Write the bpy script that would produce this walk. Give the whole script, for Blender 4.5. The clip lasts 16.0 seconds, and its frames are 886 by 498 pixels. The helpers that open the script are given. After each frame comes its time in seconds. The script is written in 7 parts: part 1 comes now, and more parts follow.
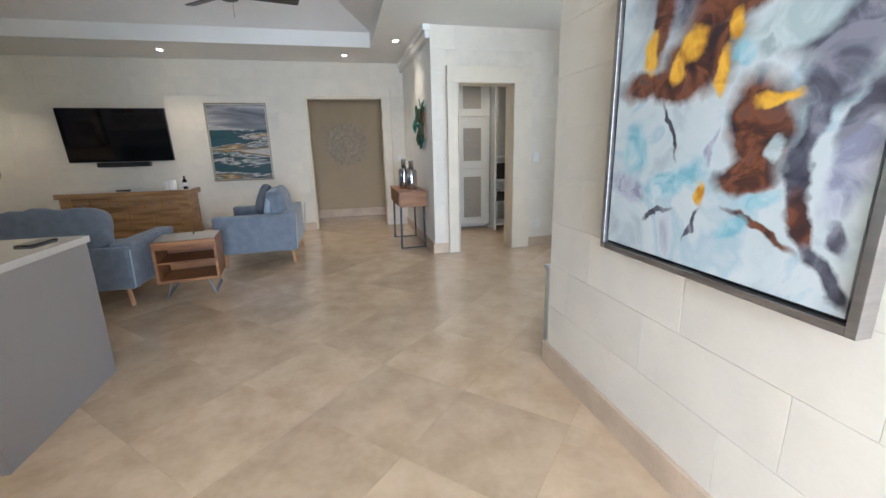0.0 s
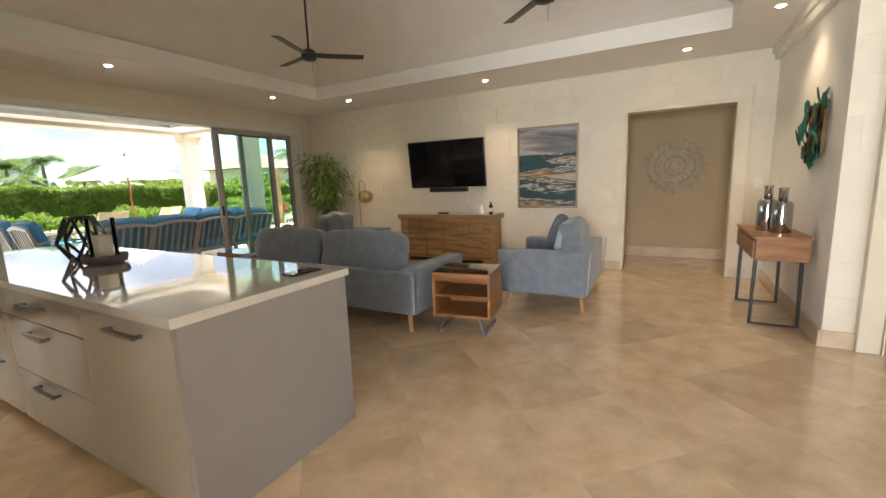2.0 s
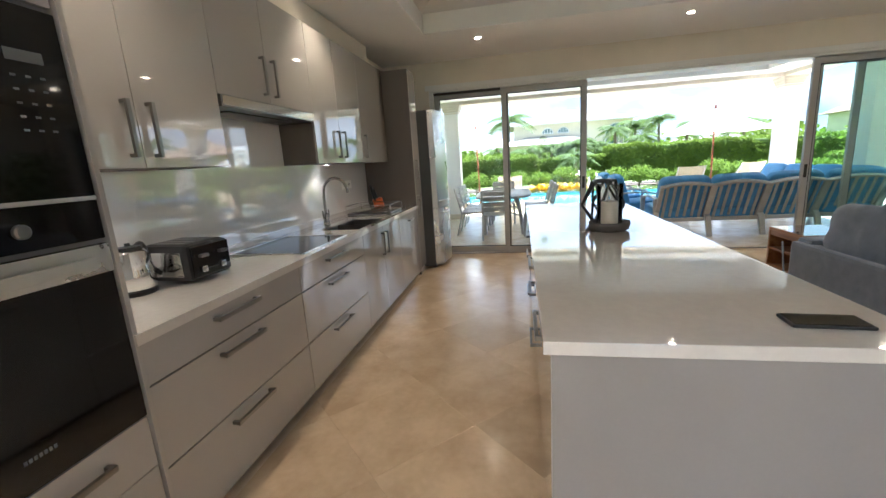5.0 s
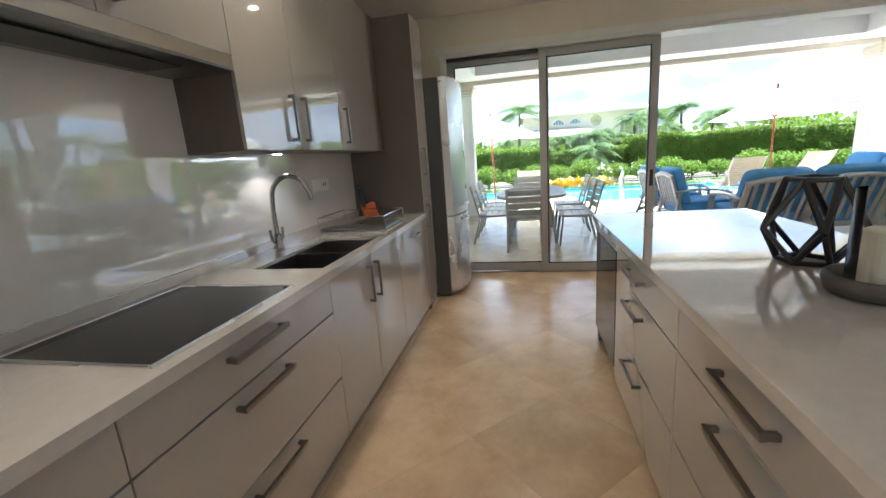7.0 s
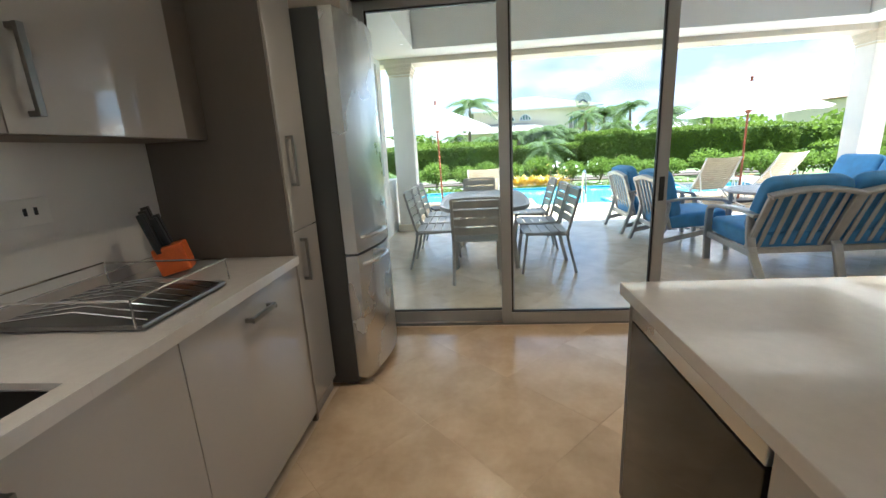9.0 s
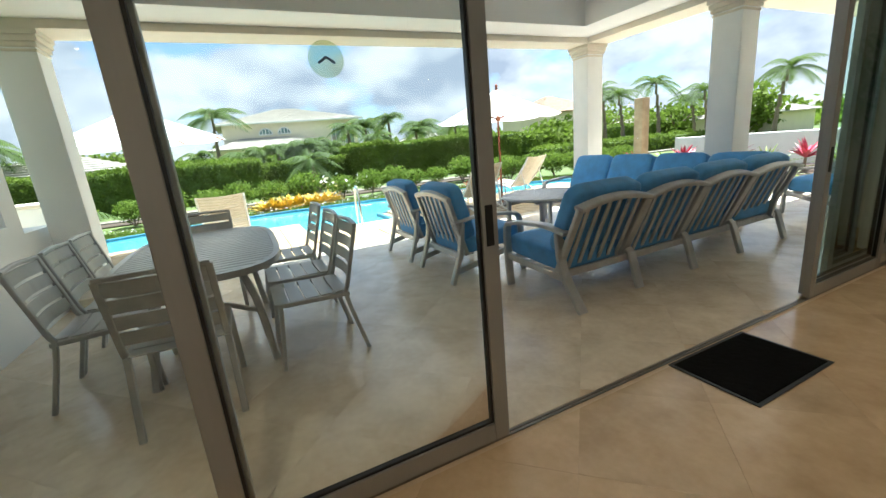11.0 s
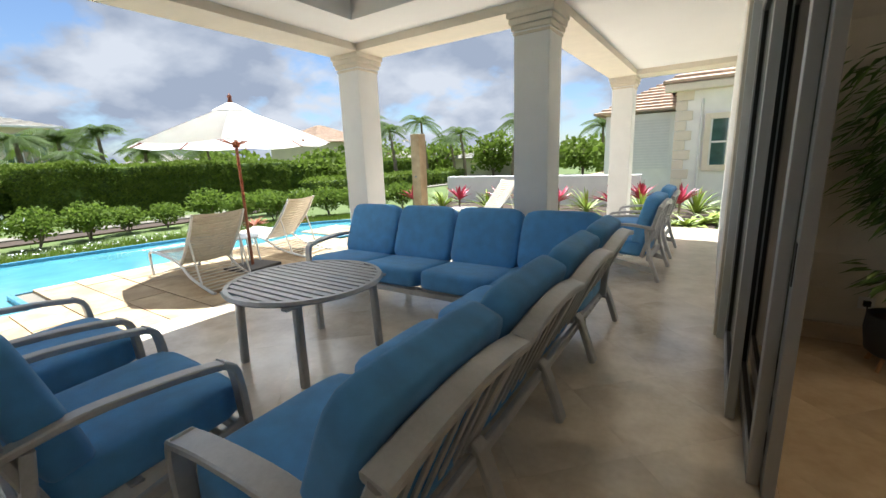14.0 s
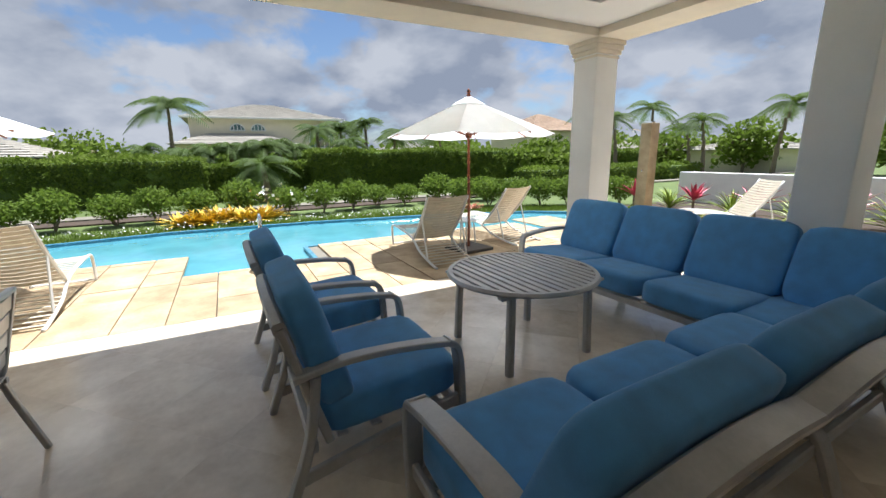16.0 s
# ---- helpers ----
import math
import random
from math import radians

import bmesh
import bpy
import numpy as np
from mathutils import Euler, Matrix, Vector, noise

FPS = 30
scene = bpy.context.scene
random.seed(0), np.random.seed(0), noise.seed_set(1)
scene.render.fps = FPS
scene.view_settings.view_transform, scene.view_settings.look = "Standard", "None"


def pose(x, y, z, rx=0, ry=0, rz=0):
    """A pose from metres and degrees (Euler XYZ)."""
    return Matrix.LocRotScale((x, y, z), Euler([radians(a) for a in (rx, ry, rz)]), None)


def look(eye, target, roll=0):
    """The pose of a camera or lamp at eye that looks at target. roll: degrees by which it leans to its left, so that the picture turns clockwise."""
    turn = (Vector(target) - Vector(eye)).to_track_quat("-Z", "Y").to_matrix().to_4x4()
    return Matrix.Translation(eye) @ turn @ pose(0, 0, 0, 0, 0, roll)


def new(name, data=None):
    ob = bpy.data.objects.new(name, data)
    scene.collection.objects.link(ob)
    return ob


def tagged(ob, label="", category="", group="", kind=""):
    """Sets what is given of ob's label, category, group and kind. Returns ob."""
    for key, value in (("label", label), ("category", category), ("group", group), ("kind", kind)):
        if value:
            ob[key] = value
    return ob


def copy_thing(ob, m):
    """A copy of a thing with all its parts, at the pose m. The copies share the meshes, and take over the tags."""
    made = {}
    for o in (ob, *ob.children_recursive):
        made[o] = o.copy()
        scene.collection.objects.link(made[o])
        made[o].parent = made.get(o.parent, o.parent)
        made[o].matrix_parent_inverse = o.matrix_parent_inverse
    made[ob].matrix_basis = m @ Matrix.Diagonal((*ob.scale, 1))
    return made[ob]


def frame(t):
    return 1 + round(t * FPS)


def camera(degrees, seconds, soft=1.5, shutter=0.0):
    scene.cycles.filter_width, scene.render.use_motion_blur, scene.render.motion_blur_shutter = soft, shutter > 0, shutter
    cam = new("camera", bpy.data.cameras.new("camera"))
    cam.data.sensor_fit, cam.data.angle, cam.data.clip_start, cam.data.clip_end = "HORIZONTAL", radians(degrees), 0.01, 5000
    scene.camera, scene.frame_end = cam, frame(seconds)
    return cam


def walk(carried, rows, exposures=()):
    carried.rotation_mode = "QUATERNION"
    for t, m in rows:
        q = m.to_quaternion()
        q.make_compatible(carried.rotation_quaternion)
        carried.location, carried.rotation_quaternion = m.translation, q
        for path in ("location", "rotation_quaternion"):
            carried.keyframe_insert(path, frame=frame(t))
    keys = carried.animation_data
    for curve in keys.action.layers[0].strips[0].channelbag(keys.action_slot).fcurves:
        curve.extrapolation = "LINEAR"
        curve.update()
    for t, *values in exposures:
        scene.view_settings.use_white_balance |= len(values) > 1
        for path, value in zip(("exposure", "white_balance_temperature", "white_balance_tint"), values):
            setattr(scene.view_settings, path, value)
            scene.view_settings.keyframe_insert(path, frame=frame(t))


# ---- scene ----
cam = camera(94.7, 16.0)
PATH = [
    (0, (0.132, 0.364, 1.379), (0.574, 2.255, 0.898), -1.3),
    (0.5, (0.268, 0.617, 1.389), (0.38, 2.56, 0.927), -1.7),
    (1, (0.293, 0.879, 1.37), (0.117, 2.827, 0.952), -1.8),
    (1.5, (0.205, 1.228, 1.374), (-0.293, 3.133, 1.025), -1.9),
    (2, (0.145, 1.53, 1.366), (-0.808, 3.259, 1.044), -2.0),
    (2.5, (0.029, 1.854, 1.356), (-1.33, 3.285, 1.03), -2.4),
    (3, (-0.12, 2.094, 1.366), (-1.802, 3.117, 1.013), -2.9),
    (3.5, (-0.265, 2.223, 1.354), (-2.167, 2.725, 0.994), -2.7),
    (4, (-0.268, 2.254, 1.366), (-2.234, 2.256, 0.997), -2.5),
    (4.5, (-0.247, 2.276, 1.414), (-2.177, 1.924, 1.023), -3.2),
    (7, (-1.832, 1.842, 1.371), (-3.74, 1.432, 0.935), -4.1),
    (7.5, (-2.28, 1.823, 1.373), (-4.196, 1.458, 0.932), -4.1),
    (8, (-2.673, 1.82, 1.402), (-4.595, 1.504, 0.947), -3.9),
    (10.3, (-4.617, 1.977, 1.316), (-6.53, 2.297, 0.827), -4.5),
    (10.5, (-4.776, 2.034, 1.36), (-6.661, 2.483, 0.866), -5.1),
    (11, (-5.132, 2.255, 1.345), (-6.887, 3.079, 0.855), -5.3),
    (11.5, (-5.474, 2.578, 1.352), (-7.013, 3.767, 0.883), -5.0),
    (12, (-5.78, 2.911, 1.389), (-7.152, 4.293, 0.931), -4.1),
    (12.5, (-6.093, 3.243, 1.382), (-7.349, 4.739, 0.953), -3.7),
    (13, (-6.371, 3.548, 1.395), (-7.527, 5.126, 0.98), -3.5),
    (13.5, (-6.594, 3.787, 1.435), (-7.682, 5.413, 1.017), -2.7),
    (14, (-6.822, 3.912, 1.451), (-7.917, 5.531, 1.025), -2.2),
    (14.5, (-6.927, 3.921, 1.47), (-8.131, 5.456, 1.031), -1.7),
    (15, (-6.956, 3.896, 1.492), (-8.336, 5.273, 1.046), -0.7),
    (15.5, (-6.952, 3.883, 1.506), (-8.521, 5.036, 1.053), -0.6),
    (16, (-6.957, 3.867, 1.492), (-8.685, 4.768, 1.041), -0.9),
]
EXPOSURES = [(0.0, 3.0, 4900, 8), (0.5, 3.1, 5700, 9), (1.5, 3.2, 5950, 10), (2.5, 3.15, 6200, 10), (4.0, 3.5, 5250, 9), (8.0, 3.35, 5100, 9), (10.5, 2.72, 5400, 1), (11.5, 2.4, 5800, 4), (12.5, 2.15, 6000, 8), (13.5, 2.08, 5850, 9), (14.5, 1.95, 5750, 10), (16.0, 1.65, 5750, 11)]
walk(cam, [(t, look(eye, target, roll)) for t, eye, target, roll in PATH], EXPOSURES)

# ---- world, sun, lamps ----
SUN_EL, SUN_AZ = radians(74), math.atan2(0.87, -0.49)
world = bpy.data.worlds.new("world")
scene.world = world
world.use_nodes = True
wn, wl = world.node_tree.nodes, world.node_tree.links
wn.clear()


def wnode(kind, **kw):
    n = wn.new(kind)
    for k, v in kw.items():
        n.inputs[k.replace("_", " ")].default_value = v
    return n


sky = wn.new("ShaderNodeTexSky")
sky.sky_type, sky.sun_disc = "NISHITA", False
sky.sun_elevation, sky.sun_rotation = SUN_EL, math.pi / 2 - SUN_AZ
sky.air_density, sky.dust_density, sky.ozone_density = 1.0, 0.6, 2.0
coord = wn.new("ShaderNodeTexCoord")
sep = wn.new("ShaderNodeSeparateXYZ")
wl.new(coord.outputs["Generated"], sep.inputs[0])
lift = wn.new("ShaderNodeMath")
lift.operation = "MAXIMUM"
lift.inputs[1].default_value = 0.0
wl.new(sep.outputs[2], lift.inputs[0])
lift2 = wn.new("ShaderNodeMath")
lift2.operation = "ADD"
lift2.inputs[1].default_value = 0.5
wl.new(lift.outputs[0], lift2.inputs[0])
plane = wn.new("ShaderNodeVectorMath")
plane.operation = "DIVIDE"
wl.new(coord.outputs["Generated"], plane.inputs[0])
wl.new(lift2.outputs[0], plane.inputs[1])
cloud = wnode("ShaderNodeTexNoise", Scale=2.5, Detail=9.0, Roughness=0.54, Distortion=0.12)
wl.new(plane.outputs[0], cloud.inputs["Vector"])
mask = wn.new("ShaderNodeValToRGB")
mask.color_ramp.elements[0].position, mask.color_ramp.elements[1].position = 0.42, 0.50
wl.new(cloud.outputs[0], mask.inputs[0])
shade = wnode("ShaderNodeTexNoise", Scale=3.6, Detail=7.0, Roughness=0.5, Distortion=0.1)
wl.new(plane.outputs[0], shade.inputs["Vector"])
tone = wn.new("ShaderNodeValToRGB")
tone.color_ramp.elements[0].position, tone.color_ramp.elements[1].position = 0.38, 0.60
tone.color_ramp.elements[0].color = (0.100, 0.109, 0.126, 1)
tone.color_ramp.elements[1].color = (0.19, 0.19, 0.19, 1)
wl.new(shade.outputs[0], tone.inputs[0])
dim = wn.new("ShaderNodeVectorMath")
dim.operation = "SCALE"
dim.inputs[3].default_value = 0.035
wl.new(sky.outputs[0], dim.inputs[0])
mixw = wn.new("ShaderNodeMix")
mixw.data_type = "RGBA"
wl.new(mask.outputs[0], mixw.inputs[0])
wl.new(dim.outputs[0], mixw.inputs[6])
wl.new(tone.outputs[0], mixw.inputs[7])
bg = wn.new("ShaderNodeBackground")
bg.inputs[1].default_value = 1.0
wl.new(mixw.outputs[2], bg.inputs[0])
wo = wn.new("ShaderNodeOutputWorld")
wl.new(bg.outputs[0], wo.inputs[0])

sun = new("sun", bpy.data.lights.new("sun", "SUN"))
sun.data.energy, sun.data.angle, sun.data.color = 3.3, radians(0.6), (1.0, 0.95, 0.87)
sun_dir = Vector((math.cos(SUN_EL) * math.cos(SUN_AZ), math.cos(SUN_EL) * math.sin(SUN_AZ), math.sin(SUN_EL)))
sun.matrix_world = look(sun_dir * 60, (0, 0, 0))


def daylight_lamp(name, eye, target, w, h, watts, color=(1.0, 0.97, 0.93)):
    lamp = new(name, bpy.data.lights.new(name, "AREA"))
    lamp.data.shape, lamp.data.size, lamp.data.size_y = "RECTANGLE", w, h
    lamp.data.energy, lamp.data.color = watts, color
    lamp.matrix_world = look(eye, target)


# daylight lamps added unseen: south opening behind the walk, and the lobby's closed wall
daylight_lamp("south_window_light", (0.3, -2.85, 1.3), (0.3, 0, 1.3), 1.8, 2.2, 34)
daylight_lamp("lobby_fill_lamp", (3.3, 2.47, 1.5), (3.0, 6, 1.0), 2.0, 1.8, 8)

# ---- materials ----


def mat(name, col, rough=0.5, metal=0.0, var=0.12, scale=6.0, bump=0.05, fine=80.0, rnd=0.0, coat=0.0, col2=None, stretch=(1, 1, 1), spec=0.5, sheen=0.0):
    m = bpy.data.materials.new(name)
    m.use_nodes = True
    n, l = m.node_tree.nodes, m.node_tree.links
    p = n["Principled BSDF"]
    tc = n.new("ShaderNodeTexCoord")
    mp = n.new("ShaderNodeMapping")
    mp.inputs["Scale"].default_value = stretch
    if rnd:
        # each piece takes its own stretch of the pattern
        info = n.new("ShaderNodeObjectInfo")
        shift = n.new("ShaderNodeVectorMath")
        shift.operation = "MULTIPLY_ADD"
        shift.inputs[1].default_value = (1, 1, 1)
        far = n.new("ShaderNodeMath")
        far.operation = "MULTIPLY"
        far.inputs[1].default_value = 91.0
        l.new(info.outputs["Random"], far.inputs[0])
        l.new(tc.outputs["Object"], shift.inputs[0])
        l.new(far.outputs[0], shift.inputs[2])
        l.new(shift.outputs[0], mp.inputs[0])
    else:
        l.new(tc.outputs["Object"], mp.inputs[0])
    big = n.new("ShaderNodeTexNoise")
    big.inputs["Scale"].default_value, big.inputs["Detail"].default_value = scale, 5
    small = n.new("ShaderNodeTexNoise")
    small.inputs["Scale"].default_value, small.inputs["Detail"].default_value = fine, 3
    l.new(mp.outputs[0], big.inputs["Vector"])
    l.new(mp.outputs[0], small.inputs["Vector"])
    blend = n.new("ShaderNodeMath")
    blend.operation = "MULTIPLY_ADD"
    blend.inputs[1].default_value = 0.3
    l.new(small.outputs[0], blend.inputs[0])
    l.new(big.outputs[0], blend.inputs[2])
    ramp = n.new("ShaderNodeValToRGB")
    ramp.color_ramp.elements[0].position, ramp.color_ramp.elements[1].position = 0.45, 0.85
    lo = [c * (1 - var) for c in col]
    hi = list(col2) if col2 else [min(1, c * (1 + var)) for c in col]
    ramp.color_ramp.elements[0].color = (*lo, 1)
    ramp.color_ramp.elements[1].color = (*hi, 1)
    l.new(blend.outputs[0], ramp.inputs[0])
    out = ramp.outputs[0]
    if rnd:
        rng = n.new("ShaderNodeMapRange")
        rng.inputs["To Min"].default_value, rng.inputs["To Max"].default_value = 1 - rnd, 1 + rnd
        l.new(info.outputs["Random"], rng.inputs["Value"])
        hsv = n.new("ShaderNodeHueSaturation")
        l.new(rng.outputs[0], hsv.inputs["Value"])
        l.new(out, hsv.inputs["Color"])
        out = hsv.outputs[0]
    l.new(out, p.inputs["Base Color"])
    p.inputs["Metallic"].default_value = metal
    p.inputs["Specular IOR Level"].default_value = spec
    rr = n.new("ShaderNodeMapRange")
    rr.inputs["To Min"].default_value, rr.inputs["To Max"].default_value = max(0.02, rough * 0.8), min(1, rough * 1.2)
    l.new(big.outputs[0], rr.inputs["Value"])
    l.new(rr.outputs[0], p.inputs["Roughness"])
    if coat:
        p.inputs["Coat Weight"].default_value, p.inputs["Coat Roughness"].default_value = coat, 0.03 if coat > 0.5 else 0.16
        p.inputs["Coat IOR"].default_value = 1.75
    if sheen:
        p.inputs["Sheen Weight"].default_value = sheen
    if bump:
        b = n.new("ShaderNodeBump")
        b.inputs["Strength"].default_value, b.inputs["Distance"].default_value = bump, 0.01
        l.new(blend.outputs[0], b.inputs["Height"])
        l.new(b.outputs[0], p.inputs["Normal"])
    return m


def glow(name, col, strength):
    m = bpy.data.materials.new(name)
    m.use_nodes = True
    p = m.node_tree.nodes["Principled BSDF"]
    p.inputs["Base Color"].default_value = (*col, 1)
    p.inputs["Emission Color"].default_value = (*col, 1)
    p.inputs["Emission Strength"].default_value = strength
    return m


def glass(name, col=(1, 1, 1), rough=0.0, ior=1.45):
    """Thin pane: straight through, with a mirror layer by Fresnel."""
    m = bpy.data.materials.new(name)
    m.use_nodes = True
    n, l = m.node_tree.nodes, m.node_tree.links
    n.clear()
    o, mix, fr = n.new("ShaderNodeOutputMaterial"), n.new("ShaderNodeMixShader"), n.new("ShaderNodeFresnel")
    tr, gl = n.new("ShaderNodeBsdfTransparent"), n.new("ShaderNodeBsdfGlossy")
    tr.inputs[0].default_value = (*col, 1)
    gl.inputs["Roughness"].default_value = rough
    fr.inputs[0].default_value = ior
    l.new(fr.outputs[0], mix.inputs[0])
    l.new(tr.outputs[0], mix.inputs[1])
    l.new(gl.outputs[0], mix.inputs[2])
    l.new(mix.outputs[0], o.inputs[0])
    return m


def strokes(name, stops, scale=2.5, warp=2.2, stretch=(1, 1, 1), rough=0.45, seed=0.0):
    """Painted canvas: warped colour fields."""
    m = bpy.data.materials.new(name)
    m.use_nodes = True
    n, l = m.node_tree.nodes, m.node_tree.links
    p = n["Principled BSDF"]
    tc, mp = n.new("ShaderNodeTexCoord"), n.new("ShaderNodeMapping")
    mp.inputs["Scale"].default_value = stretch
    mp.inputs["Location"].default_value = (seed, seed * 0.7, seed * 1.3)
    l.new(tc.outputs["Object"], mp.inputs[0])
    a = n.new("ShaderNodeTexNoise")
    a.inputs["Scale"].default_value, a.inputs["Detail"].default_value, a.inputs["Distortion"].default_value = scale, 8, warp
    a.inputs["Roughness"].default_value = 0.55
    l.new(mp.outputs[0], a.inputs["Vector"])
    r = n.new("ShaderNodeValToRGB")
    e = r.color_ramp.elements
    while len(e) < len(stops):
        e.new(0.5)
    for el, (pos, c) in zip(e, stops):
        el.position, el.color = pos, (*c, 1)
    l.new(a.outputs[0], r.inputs[0])
    l.new(r.outputs[0], p.inputs["Base Color"])
    p.inputs["Roughness"].default_value = rough
    b = n.new("ShaderNodeBump")
    b.inputs["Strength"].default_value = 0.25
    b.inputs["Distance"].default_value = 0.004
    l.new(a.outputs[0], b.inputs["Height"])
    l.new(b.outputs[0], p.inputs["Normal"])
    return m


M_STONE = mat("coral_stone", (0.74, 0.685, 0.59), 0.75, var=0.04, scale=5, bump=0.10, fine=60, rnd=0.03)
M_JOINT = mat("stone_joint", (0.70, 0.64, 0.55), 0.9, var=0.08)
M_PLASTER = mat("cream_plaster", (0.72, 0.66, 0.56), 0.8, var=0.04, scale=3, bump=0.06)
M_WHITE = mat("white_render", (0.85, 0.84, 0.81), 0.8, var=0.04, scale=3, bump=0.08, fine=120)
M_CEIL = mat("ceiling_paint", (0.82, 0.805, 0.775), 0.7, var=0.02, scale=2, bump=0.03)
M_BOARD = mat("ceiling_board_paint", (0.76, 0.73, 0.70), 0.6, var=0.03, scale=3, bump=0.05)
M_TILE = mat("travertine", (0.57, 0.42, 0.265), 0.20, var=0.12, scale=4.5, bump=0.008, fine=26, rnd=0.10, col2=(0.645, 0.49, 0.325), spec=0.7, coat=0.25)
# copy of the room's travertine, lightened in colour to brighten the shaded patio
M_LIGHTENED_TILE = mat("lightened_patio_travertine", (0.68, 0.575, 0.435), 0.24, var=0.10, scale=4.0, bump=0.010, fine=26, rnd=0.06, col2=(0.80, 0.71, 0.575), spec=0.7, coat=0.2)
M_GROUT = mat("grout", (0.58, 0.455, 0.32), 0.8)
M_SKIRT = mat("travertine_skirting", (0.56, 0.44, 0.32), 0.4, var=0.12, scale=5, rnd=0.08)
M_TRIM = mat("coral_trim", (0.72, 0.65, 0.53), 0.7, var=0.04, scale=6, bump=0.08)
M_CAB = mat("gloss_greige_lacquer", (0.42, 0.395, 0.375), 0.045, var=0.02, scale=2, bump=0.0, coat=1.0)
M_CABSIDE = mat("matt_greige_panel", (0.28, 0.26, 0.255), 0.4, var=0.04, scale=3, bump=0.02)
M_DARKPANEL = mat("taupe_panel", (0.15, 0.125, 0.105), 0.45, var=0.06, scale=3, stretch=(1, 1, 0.2))
M_QUARTZ = mat("white_quartz", (0.63, 0.595, 0.565), 0.07, var=0.03, scale=30, bump=0.0, fine=150, coat=1.0)
M_SPLASH = mat("back_painted_glass", (0.86, 0.845, 0.825), 0.06, var=0.01, bump=0.0, coat=1.0)
M_STEEL = mat("brushed_steel", (0.74, 0.74, 0.73), 0.28, metal=1, var=0.03, scale=2, fine=40, bump=0.0)
M_FRIDGESIDE = mat("dark_grey_enamel", (0.06, 0.06, 0.06), 0.4, var=0.05, scale=4)
M_CHROME = mat("chrome", (0.75, 0.74, 0.72), 0.08, metal=1, var=0.03, bump=0)
M_TAP = mat("brushed_nickel_tap", (0.36, 0.35, 0.34), 0.25, metal=1, var=0.05, bump=0)
M_NICKEL = mat("dark_nickel", (0.25, 0.24, 0.23), 0.3, metal=1, var=0.05, bump=0)
M_PULL = mat("satin_nickel_pull", (0.24, 0.23, 0.215), 0.3, metal=1, var=0.05, bump=0)
M_BLACKGLASS = mat("black_glass", (0.006, 0.006, 0.007), 0.05, var=0.1, bump=0, coat=0.0)
M_BLACK = mat("black_plastic", (0.015, 0.015, 0.016), 0.35, var=0.2, bump=0.02)
M_ALU = mat("slider_aluminium", (0.38, 0.375, 0.365), 0.4, metal=0.25, var=0.05, scale=4, stretch=(1, 1, 0.1))
M_WALU = mat("white_frame", (0.72, 0.72, 0.70), 0.4, var=0.03)
M_GLASS = glass("clear_pane", (0.90, 0.96, 0.93), 0.0, 1.3)
M_TINT = glass("green_tinted_pane", (0.78, 0.93, 0.87), 0.0, 1.45)
M_SOFTTINT = glass("faintly_green_pane", (0.955, 0.985, 0.955))
M_STICKER = glass("sticker_film", (0.80, 0.84, 0.72), 0.3)
M_CHEVRON = mat("blue_print", (0.10, 0.16, 0.30), 0.5)
M_JAR = glass("hurricane_glass", (0.95, 0.96, 0.95))
M_FABRIC = mat("blue_grey_weave", (0.185, 0.21, 0.26), 0.9, var=0.14, scale=12, bump=0.3, fine=380, sheen=0.3)
M_TABLEGLASS = mat("glass_over_acacia", (0.17, 0.10, 0.055), 0.05, var=0.2, bump=0, coat=1.0)
M_PIPE = mat("pale_piping", (0.36, 0.42, 0.49), 0.8, var=0.1)
M_GREYCUSH = mat("grey_cushion", (0.14, 0.15, 0.17), 0.9, var=0.15, scale=14, bump=0.3, fine=300)
M_ACACIA = mat("acacia_wood", (0.27, 0.108, 0.034), 0.4, var=0.35, scale=4, stretch=(0.6, 5, 5), bump=0.08, col2=(0.40, 0.19, 0.07))
M_OAK = mat("oak_leg", (0.42, 0.22, 0.09), 0.5, var=0.2, scale=6, stretch=(5, 5, 0.7))
M_PINE = mat("rustic_pine", (0.31, 0.16, 0.06), 0.5, var=0.3, scale=3, stretch=(0.6, 6, 6), bump=0.12, col2=(0.50, 0.31, 0.14))
M_IRON = mat("raw_steel_leg", (0.22, 0.22, 0.23), 0.45, metal=0.7, var=0.1)
M_BRASS = mat("brass", (0.62, 0.50, 0.27), 0.25, metal=1, var=0.06, bump=0)
M_DEEP = mat("deep_blue_canvas", (0.10, 0.31, 0.62), 0.85, var=0.12, scale=9, bump=0.25, fine=420, sheen=0.15)
M_FRAME = mat("pewter_aluminium", (0.46, 0.455, 0.445), 0.36, metal=0.25, var=0.1, scale=10, bump=0.05)
M_STRAP = mat("cream_vinyl_strap", (0.54, 0.48, 0.37), 0.55, var=0.08, scale=10)
M_CANVAS = mat("white_canvas", (0.9, 0.9, 0.89), 0.85, var=0.03, scale=5, bump=0.15, fine=200)
_n, _l = M_CANVAS.node_tree.nodes, M_CANVAS.node_tree.links
_tr, _mx = _n.new("ShaderNodeBsdfTranslucent"), _n.new("ShaderNodeMixShader")
_tr.inputs[0].default_value = (0.85, 0.85, 0.82, 1)
_mx.inputs[0].default_value = 0.22
_l.new(_n["Principled BSDF"].outputs[0], _mx.inputs[1])
_l.new(_tr.outputs[0], _mx.inputs[2])
_l.new(_mx.outputs[0], _n["Material Output"].inputs[0])
M_POLE = mat("varnished_pole", (0.26, 0.075, 0.03), 0.35, var=0.2, stretch=(4, 4, 0.5))
M_PAVE = mat("sandstone_paving", (0.37, 0.26, 0.14), 0.75, var=0.16, scale=3.5, bump=0.2, fine=40, rnd=0.14, col2=(0.50, 0.385, 0.235))
